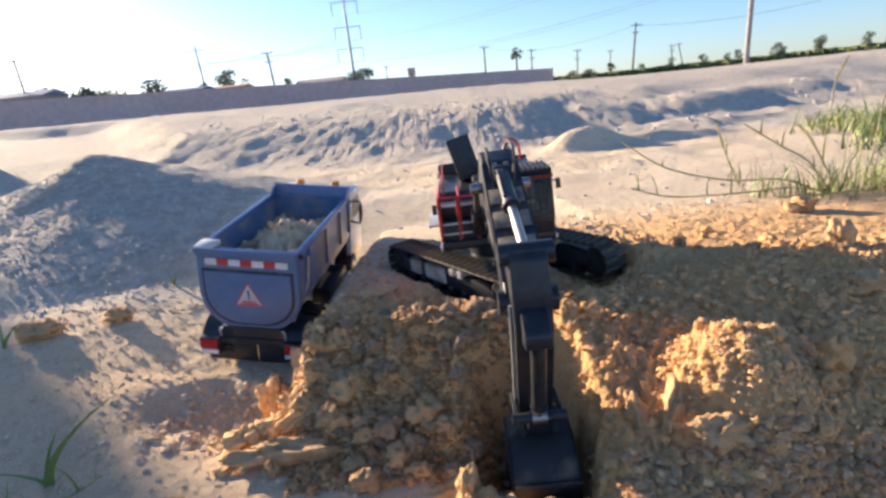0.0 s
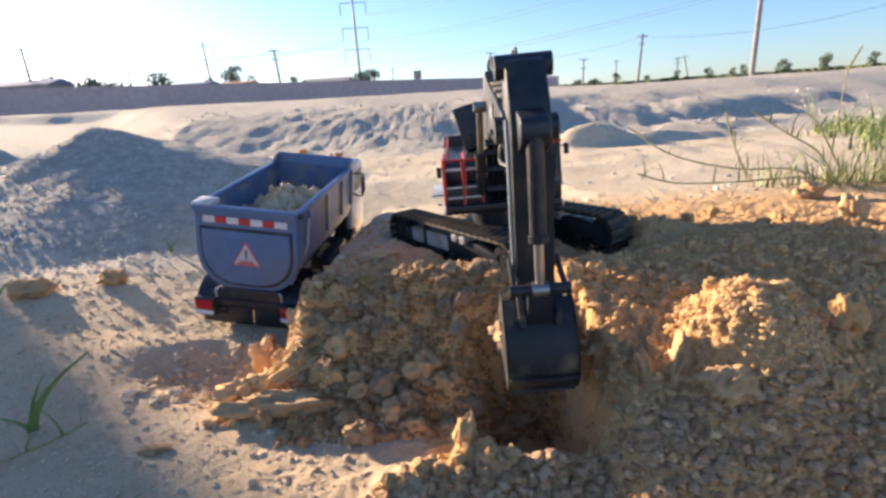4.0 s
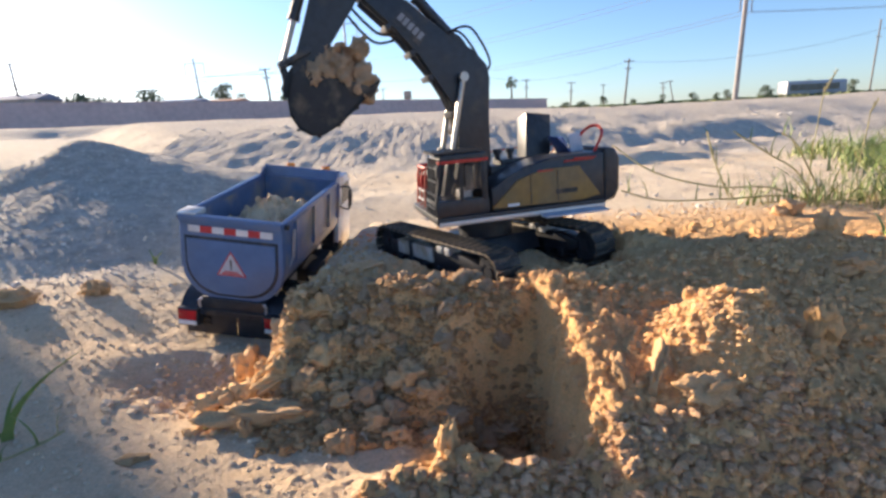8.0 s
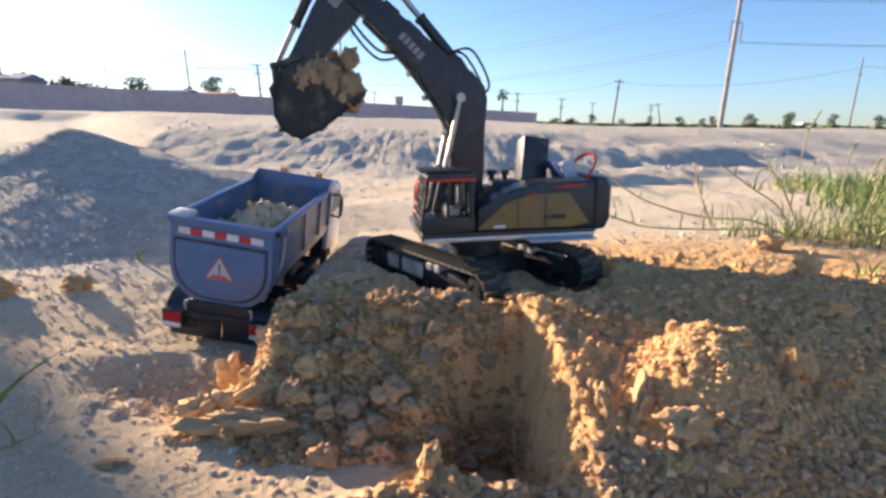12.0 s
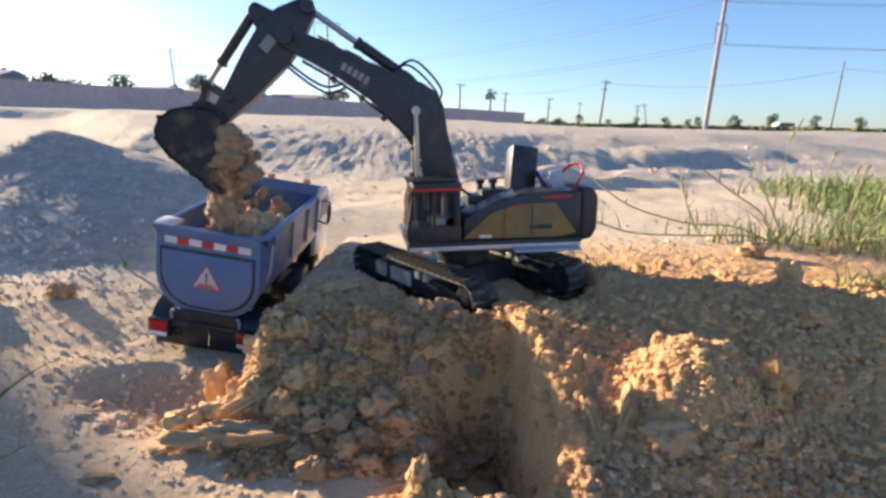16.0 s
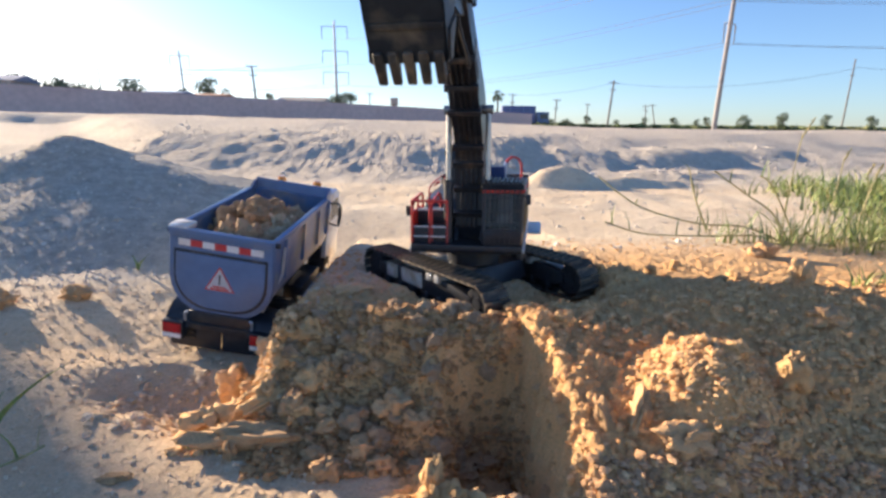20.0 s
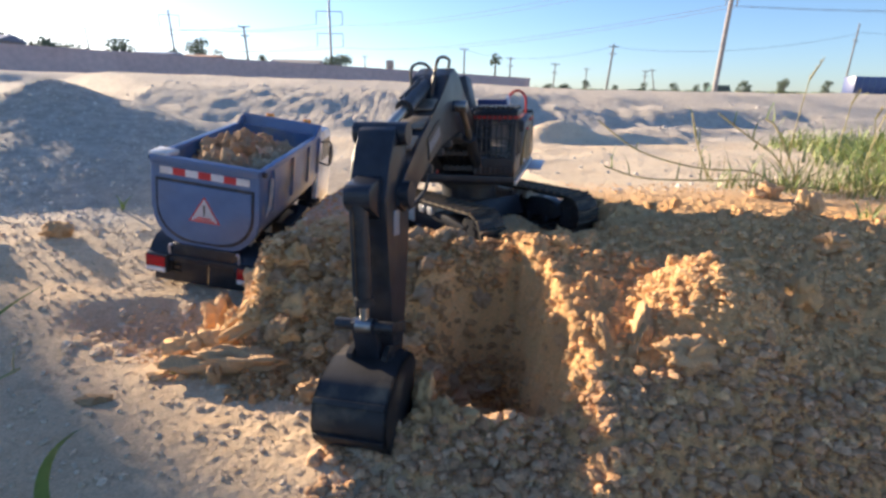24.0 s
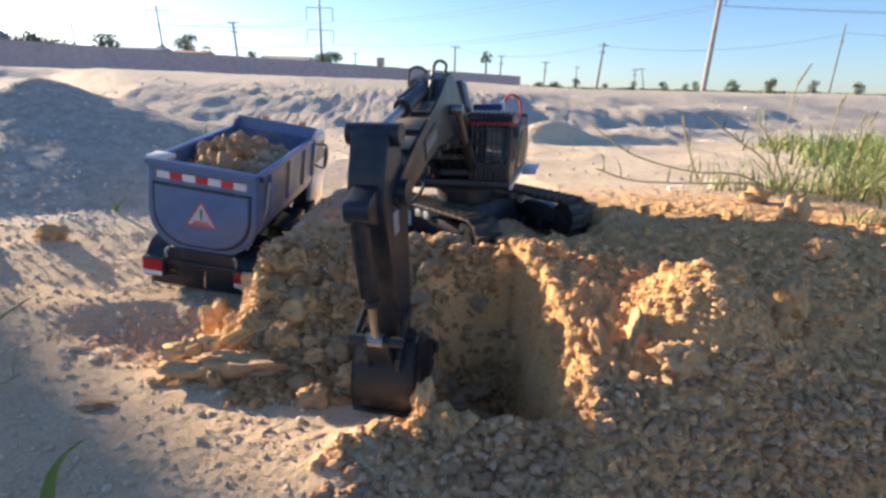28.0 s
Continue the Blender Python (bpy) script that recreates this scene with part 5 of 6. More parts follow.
M_RUBBLE = island_soil("loose earth rubble", (0.60, 0.34, 0.155), (0.80, 0.51, 0.265), (0.73, 0.43, 0.195))
M_PALECRUMB = island_soil("pale dry crumbs", (0.56, 0.43, 0.29), (0.76, 0.62, 0.45), (0.68, 0.53, 0.37))
M_FRESHRUBBLE = island_soil("fresh orange crumbs", (0.60, 0.38, 0.19), (0.76, 0.52, 0.29), (0.70, 0.45, 0.23))
# crumbs made darker so their colour carries the trench's lack of skylight
M_SHADERUBBLE = island_soil("brown crumbs darkened for shade", (0.33, 0.18, 0.08), (0.55, 0.34, 0.165), (0.43, 0.245, 0.115))
M_TURNED = island_soil("turned grey-brown crumbs", (0.37, 0.215, 0.112), (0.64, 0.41, 0.24), (0.50, 0.30, 0.165))
M_GRAVEL = island_soil("grey gravel", (0.52, 0.475, 0.415), (0.80, 0.755, 0.68), (0.64, 0.585, 0.515))

# single lumps that can be told apart
clod(-0.262, 0.664, (0.074, 0.020, 0.020), 0, turn=(0, 0, -2), sink=0.12, label="long flat clod lying before the broken face")
clod(-0.273, 0.640, (0.009, 0.008, 0.014), 1, label="small upright pebble of earth")
clod(-0.335, 0.712, (0.032, 0.026, 0.026), 2, M_FRESH, sink=0.15)
clod(-0.290, 0.722, (0.032, 0.022, 0.024), 3, M_FRESH, sink=0.1)
clod(-0.238, 0.768, (0.058, 0.017, 0.015), 4, M_FRESH, turn=(0, -24, 46), label="long sunlit slab of earth leaning on the face", z=0.072)
clod(-0.238, 0.722, (0.046, 0.015, 0.014), 5, M_FRESH, turn=(0, -12, 32), label="long sunlit slab of earth leaning on the face", z=0.050)
clod(-0.262, 0.742, (0.050, 0.014, 0.013), 0, M_FRESH, turn=(0, -18, 40), label="long sunlit slab of earth leaning on the face", z=0.050)
clod(-0.192, 0.798, (0.019, 0.019, 0.034), 6, M_FRESH, z=0.115)
clod(-0.180, 0.740, (0.028, 0.024, 0.024), 7, M_FRESH, z=0.075)
clod(-0.300, 0.690, (0.018, 0.014, 0.013), 1, M_FRESH)
clod(-0.205, 0.700, (0.020, 0.018, 0.016), 8)
clod(-0.145, 0.760, (0.045, 0.030, 0.042), 9, z=0.065, label="large rounded clod in the broken face")
clod(-0.230, 0.865, (0.045, 0.035, 0.050), 10, z=0.070, label="large rounded clod in the broken face")
clod(-0.340, 0.855, (0.030, 0.028, 0.034), 11, z=0.012, label="dark rounded clod behind the truck's wheel")
clod(-0.270, 0.895, (0.040, 0.034, 0.045), 3, z=0.035, label="large rounded clod in the broken face")
clod(-0.060, 0.678, (0.026, 0.020, 0.022), 0)
clod(-0.030, 0.655, (0.018, 0.016, 0.014), 1)
clod(-0.143, 0.602, (0.019, 0.016, 0.016), 2)
clod(-0.105, 0.640, (0.018, 0.020, 0.017), 4)
clod(-0.165, 0.640, (0.016, 0.014, 0.013), 5)
clod(-0.075, 0.615, (0.017, 0.013, 0.012), 6)
clod(0.075, 0.655, (0.028, 0.020, 0.008), 7, turn=(10, 14, 10), label="flat slab of earth at the bottom of the trench")
clod(0.070, 0.625, (0.020, 0.017, 0.018), 8)
clod(0.095, 0.600, (0.022, 0.016, 0.018), 9)
clod(-0.155, 0.930, (0.042, 0.026, 0.010), 10, turn=(0, -8, 15), label="flat pale slab of earth on the mound")
clod(0.150, 0.742, (0.018, 0.016, 0.026), 11, M_FRESH, z=0.150)
clod(0.118, 0.775, (0.022, 0.018, 0.022), 0, M_FRESH, z=0.145)
clod(0.180, 0.730, (0.014, 0.012, 0.014), 1, M_FRESH)
clod(0.420, 0.580, (0.017, 0.016, 0.026), 2, M_FRESH, z=0.152, label="upright sunlit lump on the spoil heap")
clod(0.375, 0.640, (0.018, 0.010, 0.014), 4, M_FRESH, turn=(0, -30, 20))
clod(0.300, 0.640, (0.014, 0.012, 0.012), 3, M_FRESH)
clod(0.345, 0.580, (0.015, 0.013, 0.012), 6, M_FRESH)
clod(0.395, 0.555, (0.013, 0.012, 0.012), 7, M_FRESH)
clod(0.360, 0.505, (0.012, 0.012, 0.012), 8, M_FRESH)
clod(0.262, 0.508, (0.032, 0.020, 0.018), 9, M_CLOD, turn=(30, 0, 5), label="pale rounded stone in the spoil heap")
clod(0.222, 0.550, (0.014, 0.024, 0.032), 10, turn=(-20, 10, -20), sink=0.55, label="upright flat slab of earth")
clod(0.185, 0.560, (0.013, 0.018, 0.026), 11, turn=(-20, -10, 15), sink=0.6, label="upright flat slab of earth")
clod(0.800, 1.255, (0.032, 0.028, 0.026), 0, label="rough brown clod on the level ground")
clod(0.630, 0.880, (0.022, 0.022, 0.034), 1, label="upright block of earth on the level ground")
clod(0.560, 0.720, (0.022, 0.020, 0.018), 2)
clod(0.285, 0.395, (0.012, 0.014, 0.024), 3, M_FRESH, turn=(0, 10, 20), label="upright wedge of crumbling brown earth")
clod(0.335, 0.405, (0.015, 0.015, 0.032), 4, turn=(-10, -10, 0), label="upright wedge of crumbling brown earth")
clod(-0.780, 1.170, (0.030, 0.024, 0.020), 5)
clod(-0.930, 1.120, (0.045, 0.035, 0.026), 6)
clod(-0.400, 0.602, (0.020, 0.010, 0.005), 7, label="flat dark crumb of earth")
clod(-0.012, 0.540, (0.014, 0.016, 0.030), 8, M_FRESH, label="sunlit fin of earth at the trench's edge")
clod(0.010, 0.520, (0.016, 0.014, 0.016), 9, M_FRESH, label="sunlit fin of earth at the trench's edge")
rng_ = random.Random(9)
for k_ in range(20):
    s_ = rng_.uniform(0.006, 0.013)
    clod(rng_.uniform(-0.17, 0.05), rng_.uniform(0.62, 0.78), (s_ * rng_.uniform(0.9, 1.6), s_, s_ * rng_.uniform(0.7, 1.1)), k_ % 12, turn=(rng_.uniform(-20, 20), rng_.uniform(-20, 20), rng_.uniform(0, 180)))
for k_ in range(14):
    s_ = rng_.uniform(0.006, 0.014)
    clod(rng_.uniform(0.24, 0.60), rng_.uniform(0.94, 1.14), (s_ * rng_.uniform(0.9, 1.4), s_, s_ * rng_.uniform(0.7, 1.1)), k_ % 12, M_FRESH, turn=(rng_.uniform(-20, 20), rng_.uniform(-20, 20), rng_.uniform(0, 180)))
for k_ in range(22):
    s_ = rng_.uniform(0.004, 0.009)
    clod(rng_.uniform(-0.10, 0.15), rng_.uniform(0.490, 0.518), (s_ * rng_.uniform(0.9, 1.4), s_, s_ * rng_.uniform(0.7, 1.1)), k_ % 12, M_FRESH, turn=(rng_.uniform(-20, 20), 0, rng_.uniform(0, 180)))

for x_, y_, a_, b_, c_, r_ in ((-0.045, 0.670, 0.022, 0.016, 0.015, 20), (-0.010, 0.690, 0.018, 0.014, 0.012, 70), (0.030, 0.665, 0.024, 0.016, 0.011, 10), (0.060, 0.685, 0.026, 0.017, 0.008, -15),
                               (0.085, 0.640, 0.020, 0.014, 0.011, 40), (0.045, 0.630, 0.017, 0.013, 0.010, 110), (0.000, 0.640, 0.019, 0.015, 0.013, 60), (-0.080, 0.650, 0.020, 0.017, 0.017, 30),
                               (-0.030, 0.610, 0.015, 0.012, 0.010, 0), (0.070, 0.590, 0.015, 0.012, 0.010, 80), (0.020, 0.600, 0.012, 0.010, 0.009, 45), (-0.115, 0.675, 0.022, 0.018, 0.018, 15)):
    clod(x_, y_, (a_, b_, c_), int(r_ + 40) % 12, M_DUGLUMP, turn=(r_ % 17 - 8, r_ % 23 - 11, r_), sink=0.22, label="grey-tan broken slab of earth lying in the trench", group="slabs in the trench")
for k_ in range(52):
    s_ = rng_.uniform(0.006, 0.015)
    x_ = rng_.uniform(-0.24, 0.09)
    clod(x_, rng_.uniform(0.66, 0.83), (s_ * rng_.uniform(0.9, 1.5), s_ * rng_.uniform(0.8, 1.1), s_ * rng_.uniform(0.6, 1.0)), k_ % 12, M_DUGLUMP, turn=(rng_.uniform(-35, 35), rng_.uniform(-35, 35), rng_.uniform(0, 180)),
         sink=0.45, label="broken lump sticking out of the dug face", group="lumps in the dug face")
for k_ in range(14):
    s_ = rng_.uniform(0.004, 0.009)
    y_ = rng_.uniform(0.54, 0.82)
    clod(np.interp(y_, (0.53, 0.65, 0.69, 0.757, 0.82), (0.140, 0.125, 0.125, 0.110, 0.08)) + rng_.uniform(-0.012, 0.03), y_, (s_ * rng_.uniform(0.9, 1.4), s_, s_ * rng_.uniform(0.8, 1.4)), k_ % 12,
         turn=(rng_.uniform(-35, 35), rng_.uniform(-35, 35), rng_.uniform(0, 180)), sink=0.35, label="crumbly lump on the trench's side", group="lumps in the dug face")
scatter("rubble", 4200, (-0.25, 0.12, 0.60, 0.84), 0.0015, 0.009, M_SHADERUBBLE, 1, "crumbled earth at the foot of the broken face")
scatter("rubble", 9000, (0.13, 0.85, 0.36, 0.90), 0.0012, 0.0065, M_RUBBLE, 2, "crumbled earth on the spoil heap", power=3)
scatter("rubble", 4600, (0.225, 0.440, 0.49, 0.71), 0.0010, 0.0042, M_FRESHRUBBLE, 12, "fresh crumbs on the sunlit lump of the spoil heap", power=2.2, accept=lambda x, y, r: ((x - 0.325) / 0.095) ** 2 + ((y - 0.60) / 0.105) ** 2 < 0.6 + 0.5 * r)
scatter("rubble", 7000, (-0.12, 0.66, 0.30, 0.51), 0.0012, 0.0085, M_TURNED, 3, "crumbled earth in front of the trench", accept=lambda x, y, r: x > -0.12 + 0.16 * r * r)
for k_ in range(24):
    s_ = rng_.uniform(0.006, 0.015)
    clod(rng_.uniform(-0.34, -0.17), rng_.uniform(0.66, 0.79), (s_ * rng_.uniform(0.9, 1.7), s_, s_ * rng_.uniform(0.7, 1.1)), k_ % 12, M_FRESH, turn=(rng_.uniform(-20, 20), rng_.uniform(-20, 20), rng_.uniform(0, 180)), sink=0.1)
for k_ in range(16):
    s_ = rng_.uniform(0.006, 0.016)
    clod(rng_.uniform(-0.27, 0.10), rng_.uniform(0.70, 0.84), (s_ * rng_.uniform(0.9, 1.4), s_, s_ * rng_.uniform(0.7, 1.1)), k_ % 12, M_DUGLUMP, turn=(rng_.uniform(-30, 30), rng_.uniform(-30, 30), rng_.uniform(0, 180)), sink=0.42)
scatter("rubble", 900, (-0.36, -0.16, 0.65, 0.83), 0.0015, 0.008, M_FRESHRUBBLE, 13, "fresh crumbs among the sunlit slabs")
scatter("rubble", 700, (-0.52, -0.27, 0.72, 0.92), 0.0015, 0.009, M_PALECRUMB, 14, "crumbled earth in the hollow behind the truck", power=4)
scatter("rubble", 1800, (-0.28, 0.30, 0.72, 1.30), 0.0015, 0.0050, M_RUBBLE, 4, "crumbled earth on the mound")
scatter("rubble", 900, (0.25, 1.25, 0.85, 1.55), 0.0014, 0.0046, M_RUBBLE, 5, "crumbled earth beside the machine")
scatter("rubble", 3800, (-0.95, -0.12, 0.42, 1.25), 0.001, 0.0045, M_PALECRUMB, 6, "fine crumbs on the pale ground", power=3.5)
scatter("gravel", 4500, (-1.75, -0.60, 1.22, 2.20), 0.0018, 0.0055, M_GRAVEL, 7, "grey gravel below the heap", power=3, accept=lambda x, y, r: r < (0.2 - x - 0.6) * 2)
scatter("gravel", 1300, (-0.6, 2.2, 1.3, 3.6), 0.002, 0.008, M_GRAVEL, 8, "scattered small stones on the level ground", power=4)
scatter("gravel", 350, (-2.8, 4.0, 3.5, 6.5), 0.006, 0.022, M_GRAVEL, 10, "stones on the bank", power=4)

# ---- earth in the truck ----
M_LOAD = material("pale crumbly earth", (0.68, 0.51, 0.33), 0.95, var=0.28, scale=30, bump=0.007, bump_scale=12, second=(0.57, 0.42, 0.26), second_scale=40, random_value=0.14)


def build_heap():
    bm = B()
    nx, ny = 44, 90
    rows = []
    for j in range(ny):
        y = 0.016 + 0.35 * j / (ny - 1)
        row = []
        for i in range(nx):
            x = -0.085 + 0.17 * i / (nx - 1)
            z = 0.172 + 0.05 * math.exp(-((x + 0.01) / 0.05) ** 2 - ((y - 0.165) / 0.06) ** 2) + 0.052 * math.exp(-((x - 0.06) / 0.05) ** 2 - ((y - 0.16) / 0.13) ** 2)
            z += 0.03 * math.exp(-((y - 0.02) / 0.06) ** 2) * (0.4 + 0.6 * (x + 0.085) / 0.17)
            p = Vector((x, y, 0))
            z += 0.016 * noise.noise(p * 45) + 0.012 * noise.noise(p * 95) + 0.007 * noise.noise(p * 210) + 0.01 * (noise.cell(p * 60) - 0.5)
            row.append(bm.verts.new((x, y, z)))
        rows.append(row)
    for a, b in zip(rows, rows[1:]):
        for i in range(nx - 1):
            bm.faces.new((a[i], a[i + 1], b[i + 1], b[i]))
    border = [r[0] for r in rows] + rows[-1][1:] + [r[-1] for r in rows[::-1][1:]] + rows[0][::-1][1:-1]
    low = [bm.verts.new((v.co.x * 0.9, v.co.y, 0.125)) for v in border]
    k = len(border)
    for i in range(k):
        bm.faces.new((border[i], low[i], low[(i + 1) % k], border[(i + 1) % k]))
    bm.faces.new(low)
    ob = part("earth_mound", bm, M_LOAD, m=TRUCK)
    tagged(ob, label="mound of tan earth lying in the truck's tipper body", category="earth mound")


build_heap()
rng_ = random.Random(21)
for k_ in range(40):
    s_ = rng_.uniform(0.002, 0.006)
    lx, ly = rng_.uniform(-0.06, 0.07), rng_.uniform(0.04, 0.27)
    lz = 0.180 + 0.05 * math.exp(-((lx + 0.01) / 0.05) ** 2 - ((ly - 0.165) / 0.06) ** 2) + 0.045 * math.exp(-((lx - 0.06) / 0.05) ** 2 - ((ly - 0.16) / 0.13) ** 2)
    ob = clod(0, 0, (s_, s_, s_), k_ % 12, M_LOAD, label="clod of tan earth in the truck's load", group="clods in the truck", z=0)
    ob.matrix_basis = TRUCK @ pose(lx, ly, lz, rng_.uniform(0, 90), rng_.uniform(0, 90), rng_.uniform(0, 180)) @ Matrix.Diagonal((s_ * 1.2, s_, s_ * 0.9, 1))

# earth that the bucket lifts, carries and tips out
LOAD = []
rng_ = random.Random(5)
for k_ in range(64):
    s_ = 0.027 if k_ < 9 else rng_.uniform(0.012, 0.017) if k_ < 30 else rng_.uniform(0.005, 0.010)
    ob = clod(0, 0, (s_, s_, s_), k_ % 12, M_DUGLUMP, label="clod of dug earth carried in the bucket", group="clods in the bucket", z=0)
    ob.matrix_basis = Matrix()
    ob.scale = (s_ * 1.15, s_, s_ * 0.95)
    inside = (rng_.uniform(-0.031, 0.031), rng_.uniform(0.010, 0.105), rng_.uniform(-0.036, 0.070))
    if inside[2] < 0.0:
        inside = (inside[0] * 0.8, 0.035 + (inside[1] - 0.01) * 0.80, inside[2])
    elif inside[1] > 0.06:
        inside = (inside[0] * 1.15, inside[1], min(inside[2], 0.045))
    if k_ < 9:
        along, out = 0.036 + 0.034 * (k_ // 3), 0.018 if k_ // 3 == 1 else 0.010
        inside = (-0.018 + 0.018 * (k_ % 3), 0.93 * along + 0.366 * out, 0.366 * along - 0.93 * out)
    spin = tuple(rng_.uniform(0, 80) for _ in range(3))
    bed = (rng_.uniform(-0.068, 0.070), rng_.uniform(0.025, 0.30))
    hz = 0.206 + 0.044 * math.exp(-(bed[0] / 0.06) ** 2 - ((bed[1] - 0.14) / 0.10) ** 2) + (rng_.uniform(0, 0.012) if k_ >= 16 else -0.012)
    LOAD.append((ob, inside, spin, (bed[0], bed[1], hz), rng_.uniform(0, 1)))


def move_load():
    """In the ground, then in the bucket, then in the truck."""
    for ob, inside, spin, bed, late in LOAD:
        digging = Vector((0.05 + inside[0], 0.53 + inside[1] * 0.5, -0.045 + 0.02 * late))
        rows = [(0.0, pose(*digging, *spin)), (3.2, pose(*digging, *spin))]
        drop = 15.75 + 0.75 * late
        for t in TIMES:
            if 4.4 <= t <= drop:
                m = EXC @ member(STATES[t], STATES[t]["hinge"], STATES[t]["ps"]) @ pose(*inside, *spin)
                rows.append((t, m))
        last = rows[-1][1]
        rest = TRUCK @ pose(*bed, *(a + 40 for a in spin))
        t0 = rows[-1][0]
        mid = last.lerp(rest, 0.45)
        mid.translation.z = last.translation.z * 0.75 + rest.translation.z * 0.25
        rows += [(t0 + 0.14, mid), (t0 + 0.26, rest), (28.0, rest)]
        walk(ob, rows)


# ---- grass ----
def blade(bm, base, height, lean, az, width, curl=0.5, seg=6, face=None):
    """One tapering leaf of grass that bends over."""
    p = Vector(base)
    d = Vector((math.cos(az), math.sin(az), 0))
    side = Vector((-d.y, d.x, 0)) if face is None else Vector((math.cos(face), math.sin(face), 0))
    rows = []
    for k in range(seg + 1):
        t = k / seg
        q = p + Vector((0, 0, height * t * (1 - curl * 0.45 * t))) + d * (lean * t ** 1.7)
        w = width * (1 - t) ** 0.7 * 0.5 + 0.0002
        rows.append((bm.verts.new(q - side * w), bm.verts.new(q + d * w * 0.35), bm.verts.new(q + side * w)))
    for a, b in zip(rows, rows[1:]):
        bm.faces.new((a[0], a[1], b[1], b[0]))
        bm.faces.new((a[1], a[2], b[2], b[1]))


def grass_clump(x, y, n, spread, h0, h1, seed, width=0.006, straw=6, label="tuft of green grass with dry stems on the sand", sprawl=1.3):
    rng = random.Random(seed)
    z = ground_z(x, y) - 0.004
    thing = empty("grass_clump", pose(x, y, z), label, "grass", group="grass clumps")
    for name, mat, count, wid in (("leaves", M_GRASS, n, width), ("dry_leaves", M_STRAW, straw, width * 0.6)):
        bm = B()
        for _ in range(count):
            a, r = rng.uniform(0, 6.283), spread * math.sqrt(rng.random())
            bx, by = r * math.cos(a), r * math.sin(a)
            hgt = rng.uniform(h0, h1)
            blade(bm, (bx, by, ground_z(x + bx, y + by) - z), hgt, hgt * rng.uniform(0.2, sprawl), rng.uniform(0, 6.283), wid * rng.uniform(0.6, 1.3), rng.uniform(0.2, 1.2))
        part(name, bm, mat, thing, angle=180)
    return thing


def tall_stem(x, y, height, lean, seed, head=0.05, r=0.0015):
    z = ground_z(x, y) - 0.004
    thing = empty("tall_grass", pose(x, y, z), "tall dry grass stem with a seed head", "grass", group="tall grass stems")
    rng = random.Random(seed)
    bm = B()
    tip = (lean, 0.0, height)
    tube(bm, [(0, 0, 0), (lean * 0.15, 0.01, height * 0.35), (lean * 0.45, 0.0, height * 0.75), tip], r, 5)
    part("stem", bm, M_STRAW, thing)
    bm = B()
    q = Vector(tip)
    rod(bm, q, q + Vector((head * 0.55, 0, head)), r * 2.0, 8, r * 1.0)
    for _ in range(16):
        p = q + Vector((head * 0.55, 0, head)) * rng.random()
        blade(bm, p, 0.012, 0.006, rng.uniform(0, 6.28), 0.003, 0.3, 2)
    part("seed_head", bm, M_STRAW, thing)


def runner(points, seed, r=0.0024):
    x, y = points[0][:2]
    z = ground_z(x, y)
    thing = empty("grass_runner", pose(x, y, z), "long bent grass stem trailing over the sand", "grass", group="grass runners")
    bm = B()
    tube(bm, [(px - x, py - y, ground_z(px, py) + h - z) for px, py, h in points], r, 5)
    part("stem", bm, M_STRAW, thing)
    rng = random.Random(seed)
    bm = B()
    for _ in range(9):
        k = rng.uniform(0, len(points) - 1.001)
        a, b = Vector(points[int(k)]), Vector(points[int(k) + 1])
        p = a.lerp(b, k % 1)
        blade(bm, (p.x - x, p.y - y, ground_z(p.x, p.y) + p.z - z), rng.uniform(0.03, 0.09), rng.uniform(0.01, 0.05), rng.uniform(0, 6.28), 0.004, 0.6, 4)
    part("leaves", bm, M_GRASS, thing, angle=180)


for args in ((0.98, 1.46, 16, 0.06, 0.05, 0.18, 1), (1.13, 1.44, 24, 0.09, 0.06, 0.22, 2), (1.28, 1.50, 30, 0.10, 0.08, 0.24, 3), (1.22, 1.30, 22, 0.10, 0.06, 0.18, 4),
             (1.42, 1.62, 40, 0.14, 0.10, 0.26, 5), (1.62, 1.78, 50, 0.18, 0.10, 0.28, 6), (1.78, 2.10, 40, 0.26, 0.05, 0.15, 7), (2.10, 2.35, 100, 0.34, 0.08, 0.20, 8),
             (2.35, 2.40, 140, 0.36, 0.10, 0.26, 9), (2.15, 2.85, 60, 0.36, 0.05, 0.13, 10), (2.5, 3.0, 150, 0.50, 0.08, 0.20, 11), (0.86, 1.50, 9, 0.05, 0.04, 0.12, 12),
             (0.80, 0.90, 30, 0.05, 0.02, 0.06, 13), (1.48, 1.38, 36, 0.12, 0.08, 0.24, 14)):
    grass_clump(*args[:2], int(args[2] * (1.5 if args[1] < 2 else 3.0)), args[3], args[4] * 0.8, args[5] * 0.85, args[6], width=0.0046 if args[1] < 2 else 0.0085, straw=args[2] // 2)
for x_, y_, n_, s_ in ((0.95, 1.45, 12, 31), (1.08, 1.42, 20, 32), (1.22, 1.38, 22, 33), (1.36, 1.46, 24, 34), (1.15, 1.56, 18, 35), (1.50, 1.52, 24, 36), (0.90, 1.62, 8, 37)):
    grass_clump(x_, y_, n_, 0.09, 0.05, 0.13, s_, width=0.0036, straw=n_ + 4, label="tangle of long bent grass stalks on the sand", sprawl=3.2)
for x_, y_, h_, l_, s_ in ((1.03, 1.53, 0.30, 0.015, 1), (1.16, 1.52, 0.24, 0.01, 2), (1.30, 1.56, 0.20, -0.02, 3), (1.40, 1.60, 0.24, 0.03, 4), (1.20, 1.46, 0.20, 0.02, 5)):
    tall_stem(x_, y_, h_, l_, s_, 0.055 if s_ == 1 else 0.03)
